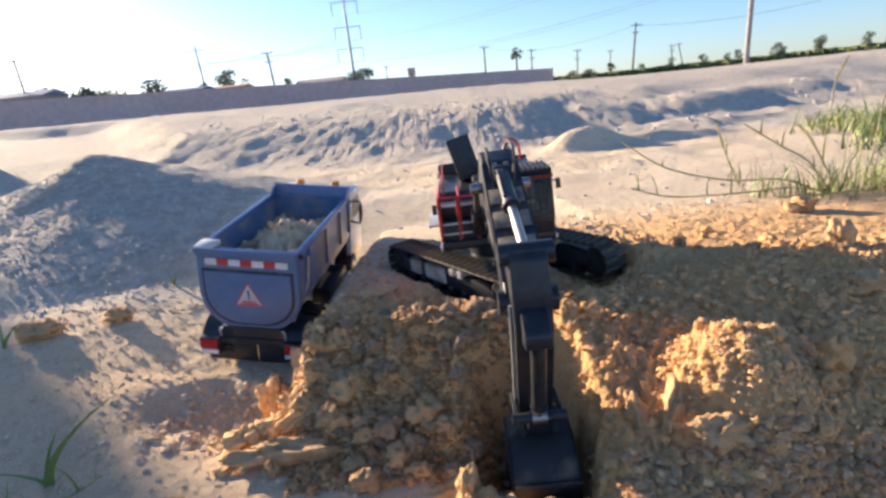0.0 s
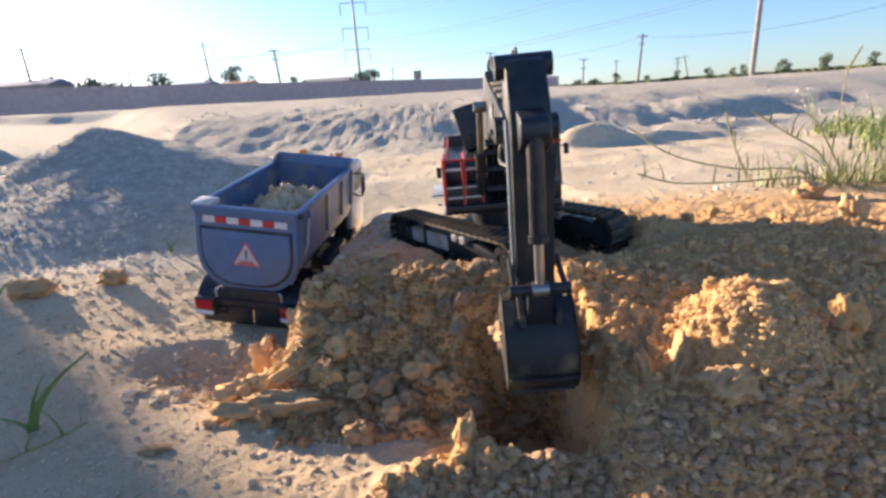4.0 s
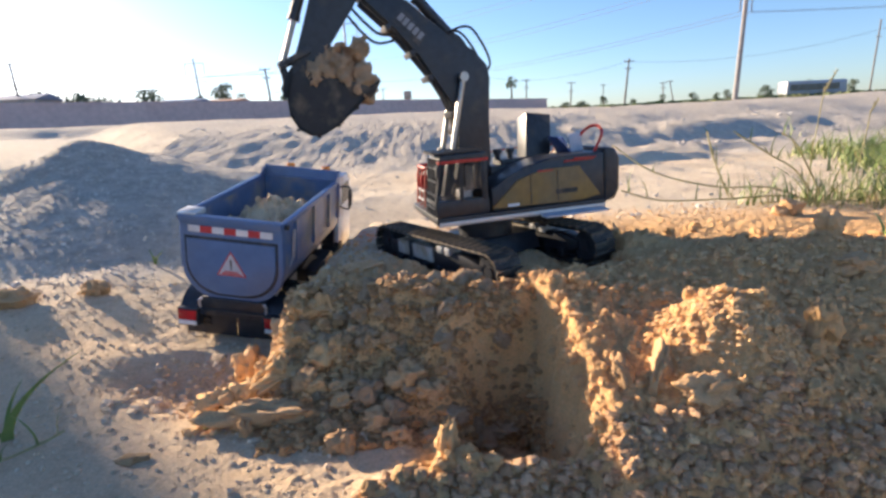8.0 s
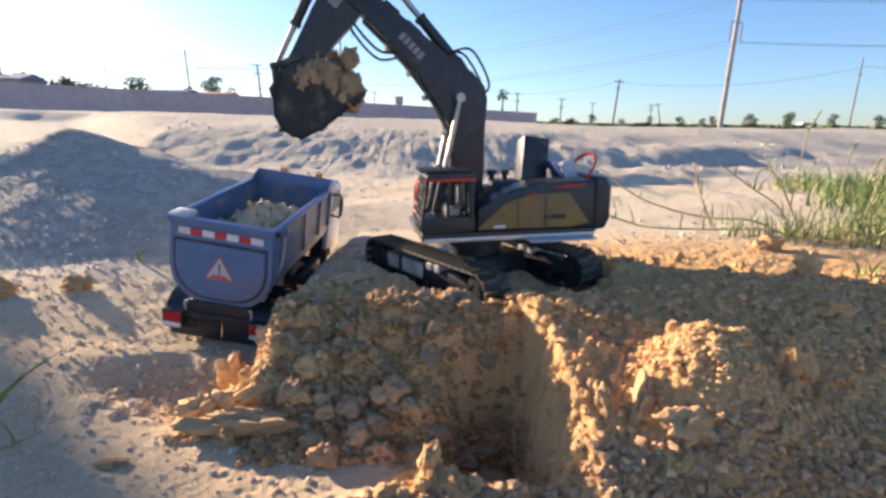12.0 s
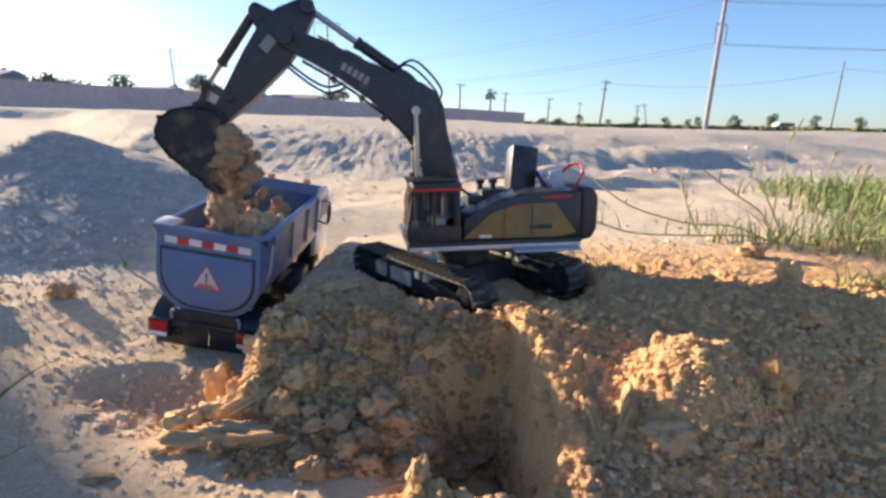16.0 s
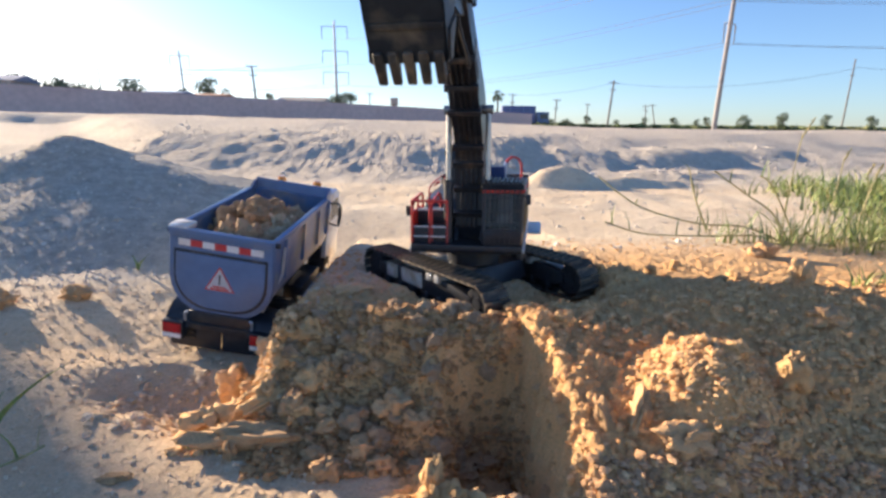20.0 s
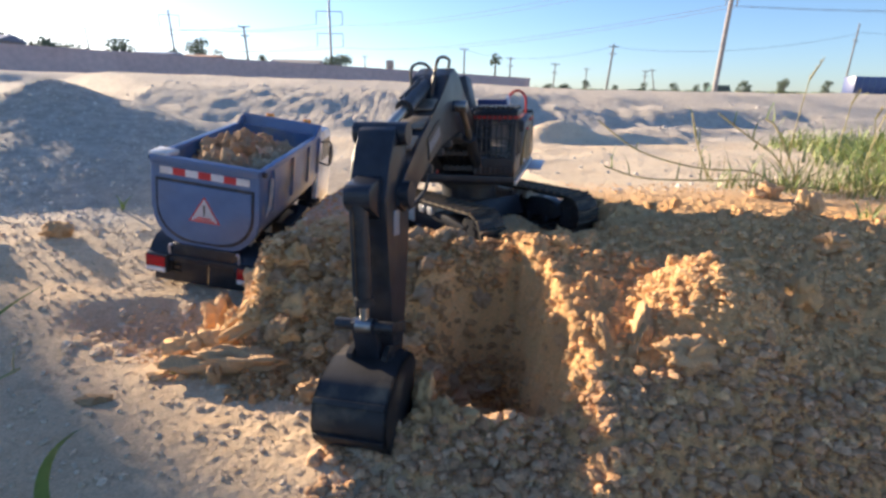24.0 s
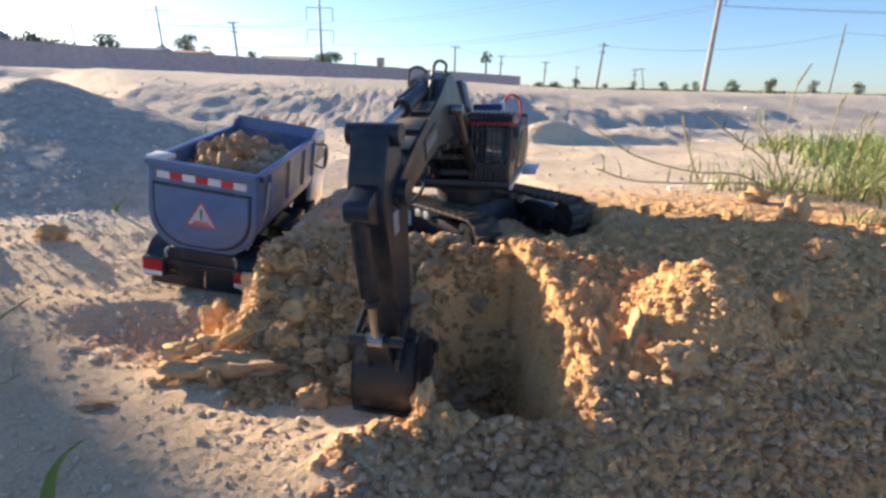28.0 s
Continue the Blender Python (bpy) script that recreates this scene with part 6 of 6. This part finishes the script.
runner([(0.98, 1.46, 0.01), (0.88, 1.47, 0.05), (0.76, 1.52, 0.05), (0.62, 1.60, 0.09), (0.52, 1.68, 0.17)], 1)
runner([(0.99, 1.44, 0.01), (0.90, 1.44, 0.03), (0.75, 1.46, 0.02), (0.60, 1.50, 0.02), (0.50, 1.53, 0.05)], 2)
runner([(1.00, 1.46, 0.01), (0.95, 1.47, 0.09), (0.88, 1.49, 0.14), (0.80, 1.52, 0.20)], 3)
runner([(1.10, 1.42, 0.01), (1.00, 1.38, 0.02), (0.90, 1.36, 0.015), (0.80, 1.35, 0.02)], 4)
runner([(1.02, 1.46, 0.01), (0.98, 1.47, 0.10), (0.94, 1.48, 0.17), (0.92, 1.50, 0.19)], 5)
runner([(1.15, 1.42, 0.01), (1.22, 1.33, 0.05), (1.32, 1.25, 0.05), (1.42, 1.22, 0.02)], 6)
runner([(0.84, 1.60, 0.01), (0.80, 1.62, 0.12), (0.78, 1.63, 0.20)], 7)


def weed(x, y, leaves, seed):
    z = ground_z(x, y) - 0.003
    thing = empty("weed", pose(x, y, z), "few long green grass blades beside the worksite", "grass", group="weeds")
    bm = B()
    for hgt, lean, az, w in leaves:
        blade(bm, (0, 0, 0), hgt, lean, radians(az), w, 0.4, 8, radians(38))
    part("leaves", bm, M_GRASS, thing, angle=180)


weed(-0.352, 0.432, ((0.122, 0.078, -25, 0.012),), 1)
weed(-0.600, 0.660, ((0.135, 0.105, 26, 0.014), (0.115, 0.085, 40, 0.009), (0.10, 0.03, 40, 0.007), (0.06, 0.08, 200, 0.008)), 3)
weed(-0.980, 1.080, ((0.07, 0.05, 30, 0.008), (0.05, 0.05, 340, 0.006), (0.06, 0.03, 120, 0.006)), 5)
weed(-0.740, 1.360, ((0.05, 0.03, 30, 0.006), (0.04, 0.04, 300, 0.005), (0.05, 0.02, 150, 0.005)), 6)
weed(-0.335, 0.668, ((0.012, 0.006, 90, 0.008), (0.010, 0.006, 200, 0.007)), 4)
runner([(-0.62, 0.56, 0.004), (-0.57, 0.60, 0.006), (-0.53, 0.63, 0.012), (-0.51, 0.645, 0.02)], 8, 0.0016)

# ---- distance ----
def build_wall():
    p0, p1 = Vector((-62.0, 6.6)), Vector((14.2, 73.0))
    d = (p1 - p0)
    length = d.length
    az = math.degrees(math.atan2(d.y, d.x))
    thing = empty("boundary_wall", pose(p0.x, p0.y, 0, 0, 0, az), "long red-brown block wall with low coping", "wall", kind="structure")
    n = 26
    step = length / n
    for k in range(n):
        a, b = p0 + d * (k / n), p0 + d * ((k + 1) / n)
        zb = min(ground_z(*a), ground_z(*b)) - 0.3
        zt = 1.08 + (k + 0.5) / n * 0.06 + 1.97
        bm = B()
        box(bm, k * step + 0.14, (k + 1) * step - 0.14, -0.09, 0.09, zb, zt)
        part("wall_panel", bm, M_WALL, thing)
        bm = B()
        box(bm, k * step, (k + 1) * step, -0.12, 0.12, zt, zt + 0.07)
        part("wall_coping", bm, M_WALL, thing)
        bm = B()
        box(bm, k * step - 0.14, k * step + 0.14, -0.11, 0.11, zb, zt)
        part("wall_pillar", bm, M_WALL, thing, "slightly proud block pillar")


build_wall()


def tree(x, y, ztop, width, seed, kind="round", label="leafy green tree beyond the wall"):
    rng = random.Random(seed)
    z = ground_z(x, y) - 0.1
    h = ztop - z
    thing = empty("tree", pose(x, y, z), label, "tree", group="distant trees")
    bm = B()
    crown_low = 0.35 if kind == "round" else 0.1
    rod(bm, (0, 0, 0), (0, 0, h * 0.6), 0.05 * width + 0.05, 8, 0.03 * width)
    limbs = []
    for k in range(7):
        a = rng.uniform(0, 6.283)
        q = Vector((math.cos(a) * width * 0.3, math.sin(a) * width * 0.3, h * rng.uniform(max(crown_low + 0.12, 1 - 1.0 * width / h), 0.9)))
        rod(bm, (0, 0, min(h * rng.uniform(0.3, 0.55), q.z)), q, 0.025 * width + 0.015, 6, 0.01)
        limbs.append(q)
    part("trunk", bm, M_TRUNK, thing)
    bm = B()
    for q in limbs + [Vector((0, 0, h * 0.85)), Vector((0, 0, h * (crown_low + 0.25)))]:
        rad = width * rng.uniform(0.22, 0.32)
        for _ in range(110):
            v = Vector((rng.gauss(0, 1), rng.gauss(0, 1), rng.gauss(0, 0.75)))
            p = q + v.normalized() * rad * rng.random() ** 0.4
            p.z = min(max(p.z, h * crown_low), h)
            s = width * rng.uniform(0.03, 0.065)
            u = Vector((rng.gauss(0, 1), rng.gauss(0, 1), rng.gauss(0, 1))).normalized()
            w = u.orthogonal().normalized()
            t = u.cross(w)
            bm.faces.new([bm.verts.new(p + w * s), bm.verts.new(p + t * s * 0.6), bm.verts.new(p - w * s), bm.verts.new(p - t * s * 0.6)])
    part("crown", bm, M_LEAF, thing, angle=180)


for k_, (x_, y_, z_, w_) in enumerate(((-57.0, 83.5, 7.8, 6.5), (-52.5, 84.5, 7.5, 6.0), (-48.5, 83.5, 6.8, 4.6), (-39.1, 77.4, 6.9, 4.6), (-32.6, 87.9, 8.8, 3.2), (-30.0, 88.5, 7.2, 2.6),
                                       (-25.9, 97.5, 7.2, 1.6), (-15.6, 102.0, 7.2, 3.6), (-13.4, 102.5, 7.5, 3.6), (-35.5, 86.0, 7.0, 1.2))):
    tree(x_, y_, z_, w_, 100 + k_)
for k_, (x_, y_, z_, w_) in enumerate(((23.5, 103.6, 3.5, 2.1), (26.6, 103.4, 3.6, 2.1), (30.5, 103.4, 4.4, 1.5), (35.5, 102.8, 3.6, 1.6), (40.6, 102.6, 4.2, 1.6), (44.0, 97.1, 4.0, 1.6),
                                       (47.7, 96.8, 3.8, 1.2), (49.7, 96.8, 4.2, 1.4), (55.9, 96.5, 4.5, 2.3), (62.9, 96.2, 5.1, 2.4), (70.4, 95.6, 4.7, 2.4), (77.7, 95.1, 4.8, 2.1), (86.0, 95.0, 4.9, 2.6), (94.0, 94.0, 5.2, 3.0))):
    tree(x_, y_, z_, w_, 200 + k_, "bush", "small round dark green roadside tree")


def palm(x, y, ztop, width):
    z = ground_z(x, y) - 0.1
    h = ztop - z
    thing = empty("palm_tree", pose(x, y, z), "tall palm with a round tuft of fan leaves", "palm tree")
    bm = B()
    rod(bm, (0, 0, 0), (0.1, 0, h - width * 0.5), 0.22, 10, 0.14)
    part("trunk", bm, M_TRUNK, thing)
    rng = random.Random(3)
    bm = B()
    c = Vector((0.1, 0, h - width * 0.5))
    for _ in range(34):
        d = Vector((rng.gauss(0, 1), rng.gauss(0, 1), rng.gauss(0.2, 0.8))).normalized()
        q = c + d * width * 0.48 * rng.uniform(0.6, 1)
        u = d.orthogonal().normalized()
        w = d.cross(u)
        tip = [q + (u * math.cos(6.283 * k / 9) + w * math.sin(6.283 * k / 9)) * width * 0.13 * (1 if k % 2 else 0.6) for k in range(9)]
        bm.faces.new([bm.verts.new(p) for p in tip])
        rod(bm, c, q, 0.02, 4)
    part("crown", bm, M_LEAF2, thing, angle=180)


palm(13.85, 105.0, 8.75, 2.7)


def utility_pole(x, y, ztop, r, lean=(0, 0), arms=((0.3, 1.4),), mat=None, label="distant utility pole with a crossarm", turn=10):
    z = ground_z(x, y) - 0.2
    h = ztop - z
    mat = mat or M_POLE
    thing = empty("utility_pole", pose(x, y, z, 0, 0, turn), label, "utility pole", group="utility poles")
    bm = B()
    rod(bm, (0, 0, 0), (lean[0], lean[1], h), r, 10, r * 0.7)
    part("pole", bm, mat, thing)
    for drop, w in arms:
        k = (h - drop) / h
        cx, cy = lean[0] * k, lean[1] * k
        bm = B()
        box(bm, cx - w / 2, cx + w / 2, cy - 0.06, cy + 0.06, h - drop - 0.06, h - drop + 0.06)
        part("crossarm", bm, mat, thing)
        for s in (-0.45, 0.45):
            bm = B()
            rod(bm, (cx + s * w, cy, h - drop), (cx + s * w, cy, h - drop + 0.22), 0.05, 8)
            part("insulator", bm, M_STEEL, thing)
    return thing


utility_pole(-51.6, 71.5, 10.4, 0.17, (-0.5, 0), ((0.1, 0.7), (2.6, 1.9), (3.1, 1.2)))
utility_pole(-45.2, 82.8, 8.9, 0.12, (-0.5, 0), ())
utility_pole(-21.7, 75.8, 8.8, 0.17, (-0.5, 0), ((0.1, 1.4), (1.2, 1.0)))
utility_pole(-10.8, 117.2, 8.5, 0.13, (0, 0), ((0.2, 1.2),))
utility_pole(7.8, 99.8, 8.8, 0.18, (0, 0), ((0.15, 1.6),))
utility_pole(16.5, 104.5, 8.0, 0.16, (0.1, 0), ((0.3, 1.4), (1.6, 1.0)))
utility_pole(26.9, 114.1, 7.7, 0.16, (0.2, 0), ((0.2, 1.8), (1.8, 1.0)))
utility_pole(39.3, 134.3, 8.2, 0.14, (0.1, 0), ((0.3, 1.6),))
utility_pole(32.3, 97.9, 10.0, 0.20, (0.8, 0), ((0.4, 1.9), (1.6, 1.2)))
utility_pole(53.3, 133.3, 8.0, 0.16, (-0.3, 0), ((0.4, 1.8), (1.4, 1.4)))
utility_pole(56.0, 133.3, 8.2, 0.16, (-1.6, 0), ((0.3, 1.8),))
utility_pole(69.0, 90.5, 13.3, 0.14, (0.7, 0), ((2.6, 0.9),), M_POLE, "slender leaning pole carrying a single line")


def power_pole(x, y, ztop, r0, r1, arms, lean, turn, label, mat, hang=1.7, r_arm=0.09):
    """Tall line pole: crossarms with a hanging insulator string at each end. Returns the wires' ends."""
    z = ground_z(x, y) - 0.3
    h = ztop - z
    thing = empty("power_pole", pose(x, y, z, 0, 0, turn), label, "power pole", group="power poles")
    bm = B()
    rod(bm, (0, 0, 0), (lean, 0, h), r0, 14, r1)
    part("pole", bm, mat, thing)
    ends = []
    for zz, w in arms:
        k = (zz - z) / h
        cx = lean * k
        bm = B()
        rod(bm, (cx - w / 2, 0, zz - z), (cx + w / 2, 0, zz - z), r_arm, 8)
        part("crossarm", bm, M_STEEL, thing)
        for s in (-1, 1):
            bm = B()
            rod(bm, (cx + s * w / 2, 0, zz - z - hang), (cx + s * w / 2, 0, zz - z), r_arm * 0.8, 8)
            for q in range(6):
                rod(bm, (cx + s * w / 2, 0, zz - z - hang * (0.2 + 0.12 * q)), (cx + s * w / 2, 0, zz - z - hang * (0.2 + 0.12 * q) + 0.05), r_arm * 1.5, 8)
            part("insulator_string", bm, M_POLE, thing)
            ends.append(pose(x, y, z, 0, 0, turn) @ Vector((cx + s * w / 2, 0, zz - z - hang)))
    return ends


NEAR_ENDS = power_pole(23.75, 45.2, 17.0, 0.20, 0.13, ((9.35, 1.3), (12.6, 1.3), (15.8, 1.3)), 1.15, 25, "tall grey concrete power pole with hanging insulators", M_CONCRETE, 1.5, 0.045)
FAR_ENDS = power_pole(-17.2, 115.8, 22.0, 0.34, 0.18, ((12.3, 5.0), (16.3, 5.0), (20.9, 5.0)), -0.3, 0, "tall distant power pole with three crossarms", M_STEEL, 2.4, 0.08)
LEFT_ENDS = power_pole(-42.4, 104.2, 14.2, 0.24, 0.13, ((10.2, 3.4), (13.4, 3.4)), -0.8, 0, "tall distant power pole with two crossarms", M_STEEL, 2.2, 0.06)


def wire(p, q, sag, r, name="power_line"):
    bm = B()
    n = 14
    pts = [Vector(p).lerp(Vector(q), k / n) - Vector((0, 0, 4 * sag * (k / n) * (1 - k / n))) for k in range(n + 1)]
    tube(bm, pts, r, 4)
    ob = part(name, bm, M_WIRE)
    tagged(ob, label="thin overhead power line", category="power line", group="power lines")


for a_, b_ in zip(NEAR_ENDS, FAR_ENDS):
    wire(a_, b_, 1.6, 0.022)
    far_right = Vector((a_.x + 62.0, a_.y - 10.0, a_.z + 2.0))
    wire(a_, far_right, 1.2, 0.016)
for a_, b_ in zip(FAR_ENDS, LEFT_ENDS):
    wire(a_, b_, 0.8, 0.03)
wire((33.1, 98.0, 9.5), (70.6, 90.5, 12.0), 1.6, 0.025)
wire((70.2, 90.5, 12.0), (112.0, 84.0, 13.0), 1.2, 0.025)
wire((-22.2, 75.8, 8.6), (-45.6, 82.8, 8.8), 0.4, 0.03)
wire((33.1, 98.0, 9.6), (16.6, 104.5, 7.7), 0.6, 0.02)
wire((16.6, 104.5, 7.7), (7.8, 99.8, 8.7), 0.3, 0.02)


def far_house(x, y, w, d, zw, zr, az, wall_mat, roof_mat, label):
    z = ground_z(x, y) - 0.3
    thing = empty("house", pose(x, y, z, 0, 0, az), label, "house", group="distant houses")
    bm = B()
    box(bm, -w / 2, w / 2, -d / 2, d / 2, 0, zw - z)
    part("wall", bm, wall_mat, thing)
    bm = B()
    prism(bm, [(-d / 2 - 0.3, zw - z), (d / 2 + 0.3, zw - z), (0, zr - z)], -w / 2 - 0.3, w / 2 + 0.3)
    part("roof", bm, roof_mat, thing)
    for s in (-0.28, 0.0, 0.28):
        bm = B()
        box(bm, s * w - 0.4, s * w + 0.4, -d / 2 - 0.04, -d / 2, (zw - z) * 0.55, (zw - z) * 0.85)
        part("window", bm, M_WINDOW, thing)


far_house(-31.4, 71.5, 4.8, 4.0, 4.75, 5.15, -4, M_BRICKHOUSE, M_ROOF, "low house with a blue sheet roof behind the wall")
far_house(-27.8, 76.5, 4.2, 3.6, 4.9, 5.25, -4, M_BRICKHOUSE, M_BRICKHOUSE, "low orange-brown house behind the wall")
far_house(-20.0, 97.0, 7.4, 5.0, 5.4, 6.2, -2, M_CONCRETE, M_CONCRETE, "grey low-roofed shed behind the wall")
far_house(-54.5, 72.0, 12.0, 5.0, 5.9, 6.7, 0, M_CONCRETE, M_ROOF, "long grey low-roofed shed behind the wall")
bm = B()
box(bm, -0.55, 0.55, -0.5, 0.5, 0, 1.1, 0.05)
rod(bm, (0, 0, -3.8), (0, 0, 0), 0.35, 8)
tank = part("water_tank", bm, M_CONCRETE, m=pose(-4.2, 85.0, 4.55))
tagged(tank, label="grey square water tank standing above the wall", category="water tank")

# roadside scrub
def scrub():
    rng = np.random.default_rng(12)
    V, F, base = [], [], 0
    for _ in range(5200):
        x = rng.uniform(14, 120)
        y = rng.uniform(76, 94) - 0.02 * x
        z = ground_z(x, y)
        s = rng.uniform(0.35, 0.8)
        for k in range(3):
            a, b = rng.uniform(0, 6.28), rng.normal(0, 0.5)
            ux, uy = math.cos(a) * s, math.sin(a) * s
            V.append([[x - ux, y - uy, z - 0.05], [x + ux, y + uy, z - 0.05], [x + ux * 0.7 + b * s, y + uy * 0.7, z + s * rng.uniform(0.7, 1.5)], [x - ux * 0.7 + b * s, y - uy * 0.7, z + s * rng.uniform(0.7, 1.5)]])
            F.append([base, base + 1, base + 2, base + 3])
            base += 4
    me = bpy.data.meshes.new("roadside_scrub")
    me.from_pydata(np.array(V).reshape(-1, 3).tolist(), [], F)
    me.materials.append(M_HEDGE)
    tagged(new("roadside_scrub", me), label="low green scrub along the distant road", category="scrub", kind="stuff")


scrub()
bm = B()
for k_, (dx_, dy_, s_) in enumerate(((0, 0, 0.5), (0.5, 0.1, 0.35), (-0.4, 0, 0.3))):
    bmesh.ops.create_icosphere(bm, subdivisions=2, radius=s_, matrix=pose(dx_, dy_, s_ * 0.3) @ Matrix.Diagonal((1.2, 0.8, 0.55, 1)))
for v_ in bm.verts:
    v_.co += 0.12 * noise.noise_vector(v_.co * 3.0)
bag = part("white_sack", bm, M_WHITE, m=pose(-19.6, 38.5, ground_z(-19.6, 38.5)))
tagged(bag, label="white plastic sack dropped before the wall", category="sack")


# ---- passing vehicles ----
def wheels(thing, xs, half, r):
    for x in xs:
        for s in (-1, 1):
            bm = B()
            rod(bm, (x, s * half - 0.12, r), (x, s * half + 0.12, r), r, 16)
            w = part("wheel", bm, M_TYRE, thing)
            bm = B()
            rod(bm, (x, s * (half + 0.11), r), (x, s * (half + 0.14), r), r * 0.55, 12)
            part("rim", bm, M_STEEL, w)


def bus():
    t = empty("bus", pose(0, 0, 0), "white coach with a dark band of windows", "bus")
    L, Hh = 8.6, 2.9
    bm = B()
    prism(bm, [(-1.2, 0.45), (1.2, 0.45), (1.2, Hh - 0.25), (1.0, Hh), (-1.0, Hh), (-1.2, Hh - 0.25)], -L / 2, L / 2, 0.12)
    part("body", bm, M_COACH, t)
    for s in (-1, 1):
        for k in range(6):
            bm = B()
            y0, y1 = sorted((s * 1.19, s * 1.23))
            box(bm, -L / 2 + 0.5 + k * 1.18, -L / 2 + 1.62 + k * 1.18, y0, y1, 1.55, 2.4)
            part("window", bm, M_WINDOW, t)
    bm = B()
    box(bm, L / 2 - 0.05, L / 2 + 0.03, -1.0, 1.0, 1.2, 2.5)
    part("windscreen", bm, M_WINDOW, t)
    wheels(t, (-2.6, 2.7), 1.1, 0.48)
    return t


def lorry():
    t = empty("lorry", pose(0, 0, 0), "blue box lorry with a paler cab", "lorry")
    bm = B()
    box(bm, -4.0, 0.9, -1.15, 1.15, 0.8, 3.4, 0.06)
    part("cargo_box", bm, M_BLUE, t, "blue cargo box")
    for k in range(5):
        bm = B()
        box(bm, -3.8 + k * 0.95, -3.72 + k * 0.95, -1.19, 1.19, 0.9, 3.3)
        part("box_rib", bm, M_BLUEGREY, t)
    bm = B()
    prism(bm, [(-1.05, 0.6), (1.05, 0.6), (1.05, 2.5), (0.95, 2.6), (-0.95, 2.6), (-1.05, 2.5)], 1.1, 2.9, 0.1)
    cabp = part("cab", bm, M_BLUEGREY, t)
    bm = B()
    box(bm, 1.6, 2.7, -1.08, 1.08, 1.6, 2.35)
    part("side_window", bm, M_WINDOW, cabp)
    bm = B()
    box(bm, -4.0, 2.9, -0.5, 0.5, 0.5, 0.85)
    part("chassis", bm, M_DARK, t)
    wheels(t, (-2.6, 1.9), 1.0, 0.48)
    return t


def car(mat, label, h=1.5, L=4.2):
    t = empty("car", pose(0, 0, 0), label, "car", group="passing cars")
    bm = B()
    box(bm, -L / 2, L / 2, -0.85, 0.85, 0.35, 0.35 + h * 0.36, 0.1)
    part("body", bm, mat, t)
    bm = B()
    for s in (1,):
        a = [bm.verts.new(p) for p in ((-L * 0.42, -0.78, h * 0.55), (L * 0.28, -0.78, h * 0.55), (L * 0.28, 0.78, h * 0.55), (-L * 0.42, 0.78, h * 0.55))]
        b = [bm.verts.new(p) for p in ((-L * 0.36, -0.66, h), (L * 0.12, -0.66, h), (L * 0.12, 0.66, h), (-L * 0.36, 0.66, h))]
        bm.faces.new(b)
        bm.faces.new(a[::-1])
        for k in range(4):
            bm.faces.new((a[k], a[(k + 1) % 4], b[(k + 1) % 4], b[k]))
    part("cabin", bm, mat, t)
    for s in (-1, 1):
        bm = B()
        y0, y1 = sorted((s * 0.70, s * 0.80))
        box(bm, -L * 0.33, L * 0.12, y0, y1, h * 0.62, h * 0.92)
        part("side_window", bm, M_WINDOW, t)
    wheels(t, (-L * 0.3, L * 0.3), 0.75, 0.32)
    return t


coach, blue_lorry = bus(), lorry()
car_a, car_b = car(M_CAR, "white saloon car driving on the road"), car(M_CAR, "white pick-up driving on the road", 1.7, 4.6)
car_c = car(material("green van paint", (0.10, 0.17, 0.13), 0.4), "dark green van driving on the road", 1.9, 4.4)


def drive(thing, rows, turn=0.0):
    """Along the far road: rows of seconds and x."""
    rows = [(t, x) for t, x in rows]
    walk(thing, [(t, pose(x, 83.0 - 0.01 * x, max(1.05, ground_z(x, 83.0 - 0.01 * x)), 0, 0, turn)) for t, x in rows])


def move_vehicles():
    drive(coach, [(0, -36.0), (5.5, 17.0), (6.0, 27.2), (6.5, 32.9), (7.0, 38.8), (7.5, 46.4), (8.0, 54.4), (8.5, 62.5), (9.5, 78.0), (28, 280.0)])
    drive(blue_lorry, [(0, -180.0), (18.5, 3.0), (20.4, 19.0), (22.5, 42.6), (23.0, 50.5), (23.5, 58.5), (24.0, 67.5), (25.0, 85.0), (28, 135.0)])
    drive(car_a, [(0, 232.0), (10.5, 85.0), (11.0, 72.0), (11.5, 62.5), (12.0, 56.0), (13.5, 34.0), (16.0, -4.0), (28, -170.0)], 180)
    drive(car_b, [(0, 330.0), (15.0, 74.0), (16.0, 55.0), (17.0, 37.8), (17.5, 29.5), (18.1, 26.0), (19.0, 8.0), (28, -140.0)], 180)
    drive(car_c, [(0, 440.0), (22.0, 79.0), (22.5, 70.8), (23.0, 61.5), (23.5, 52.5), (25.0, 26.0), (28, -30.0)], 180)


def motions():
    move_excavator()
    move_load()
    move_vehicles()


motions()
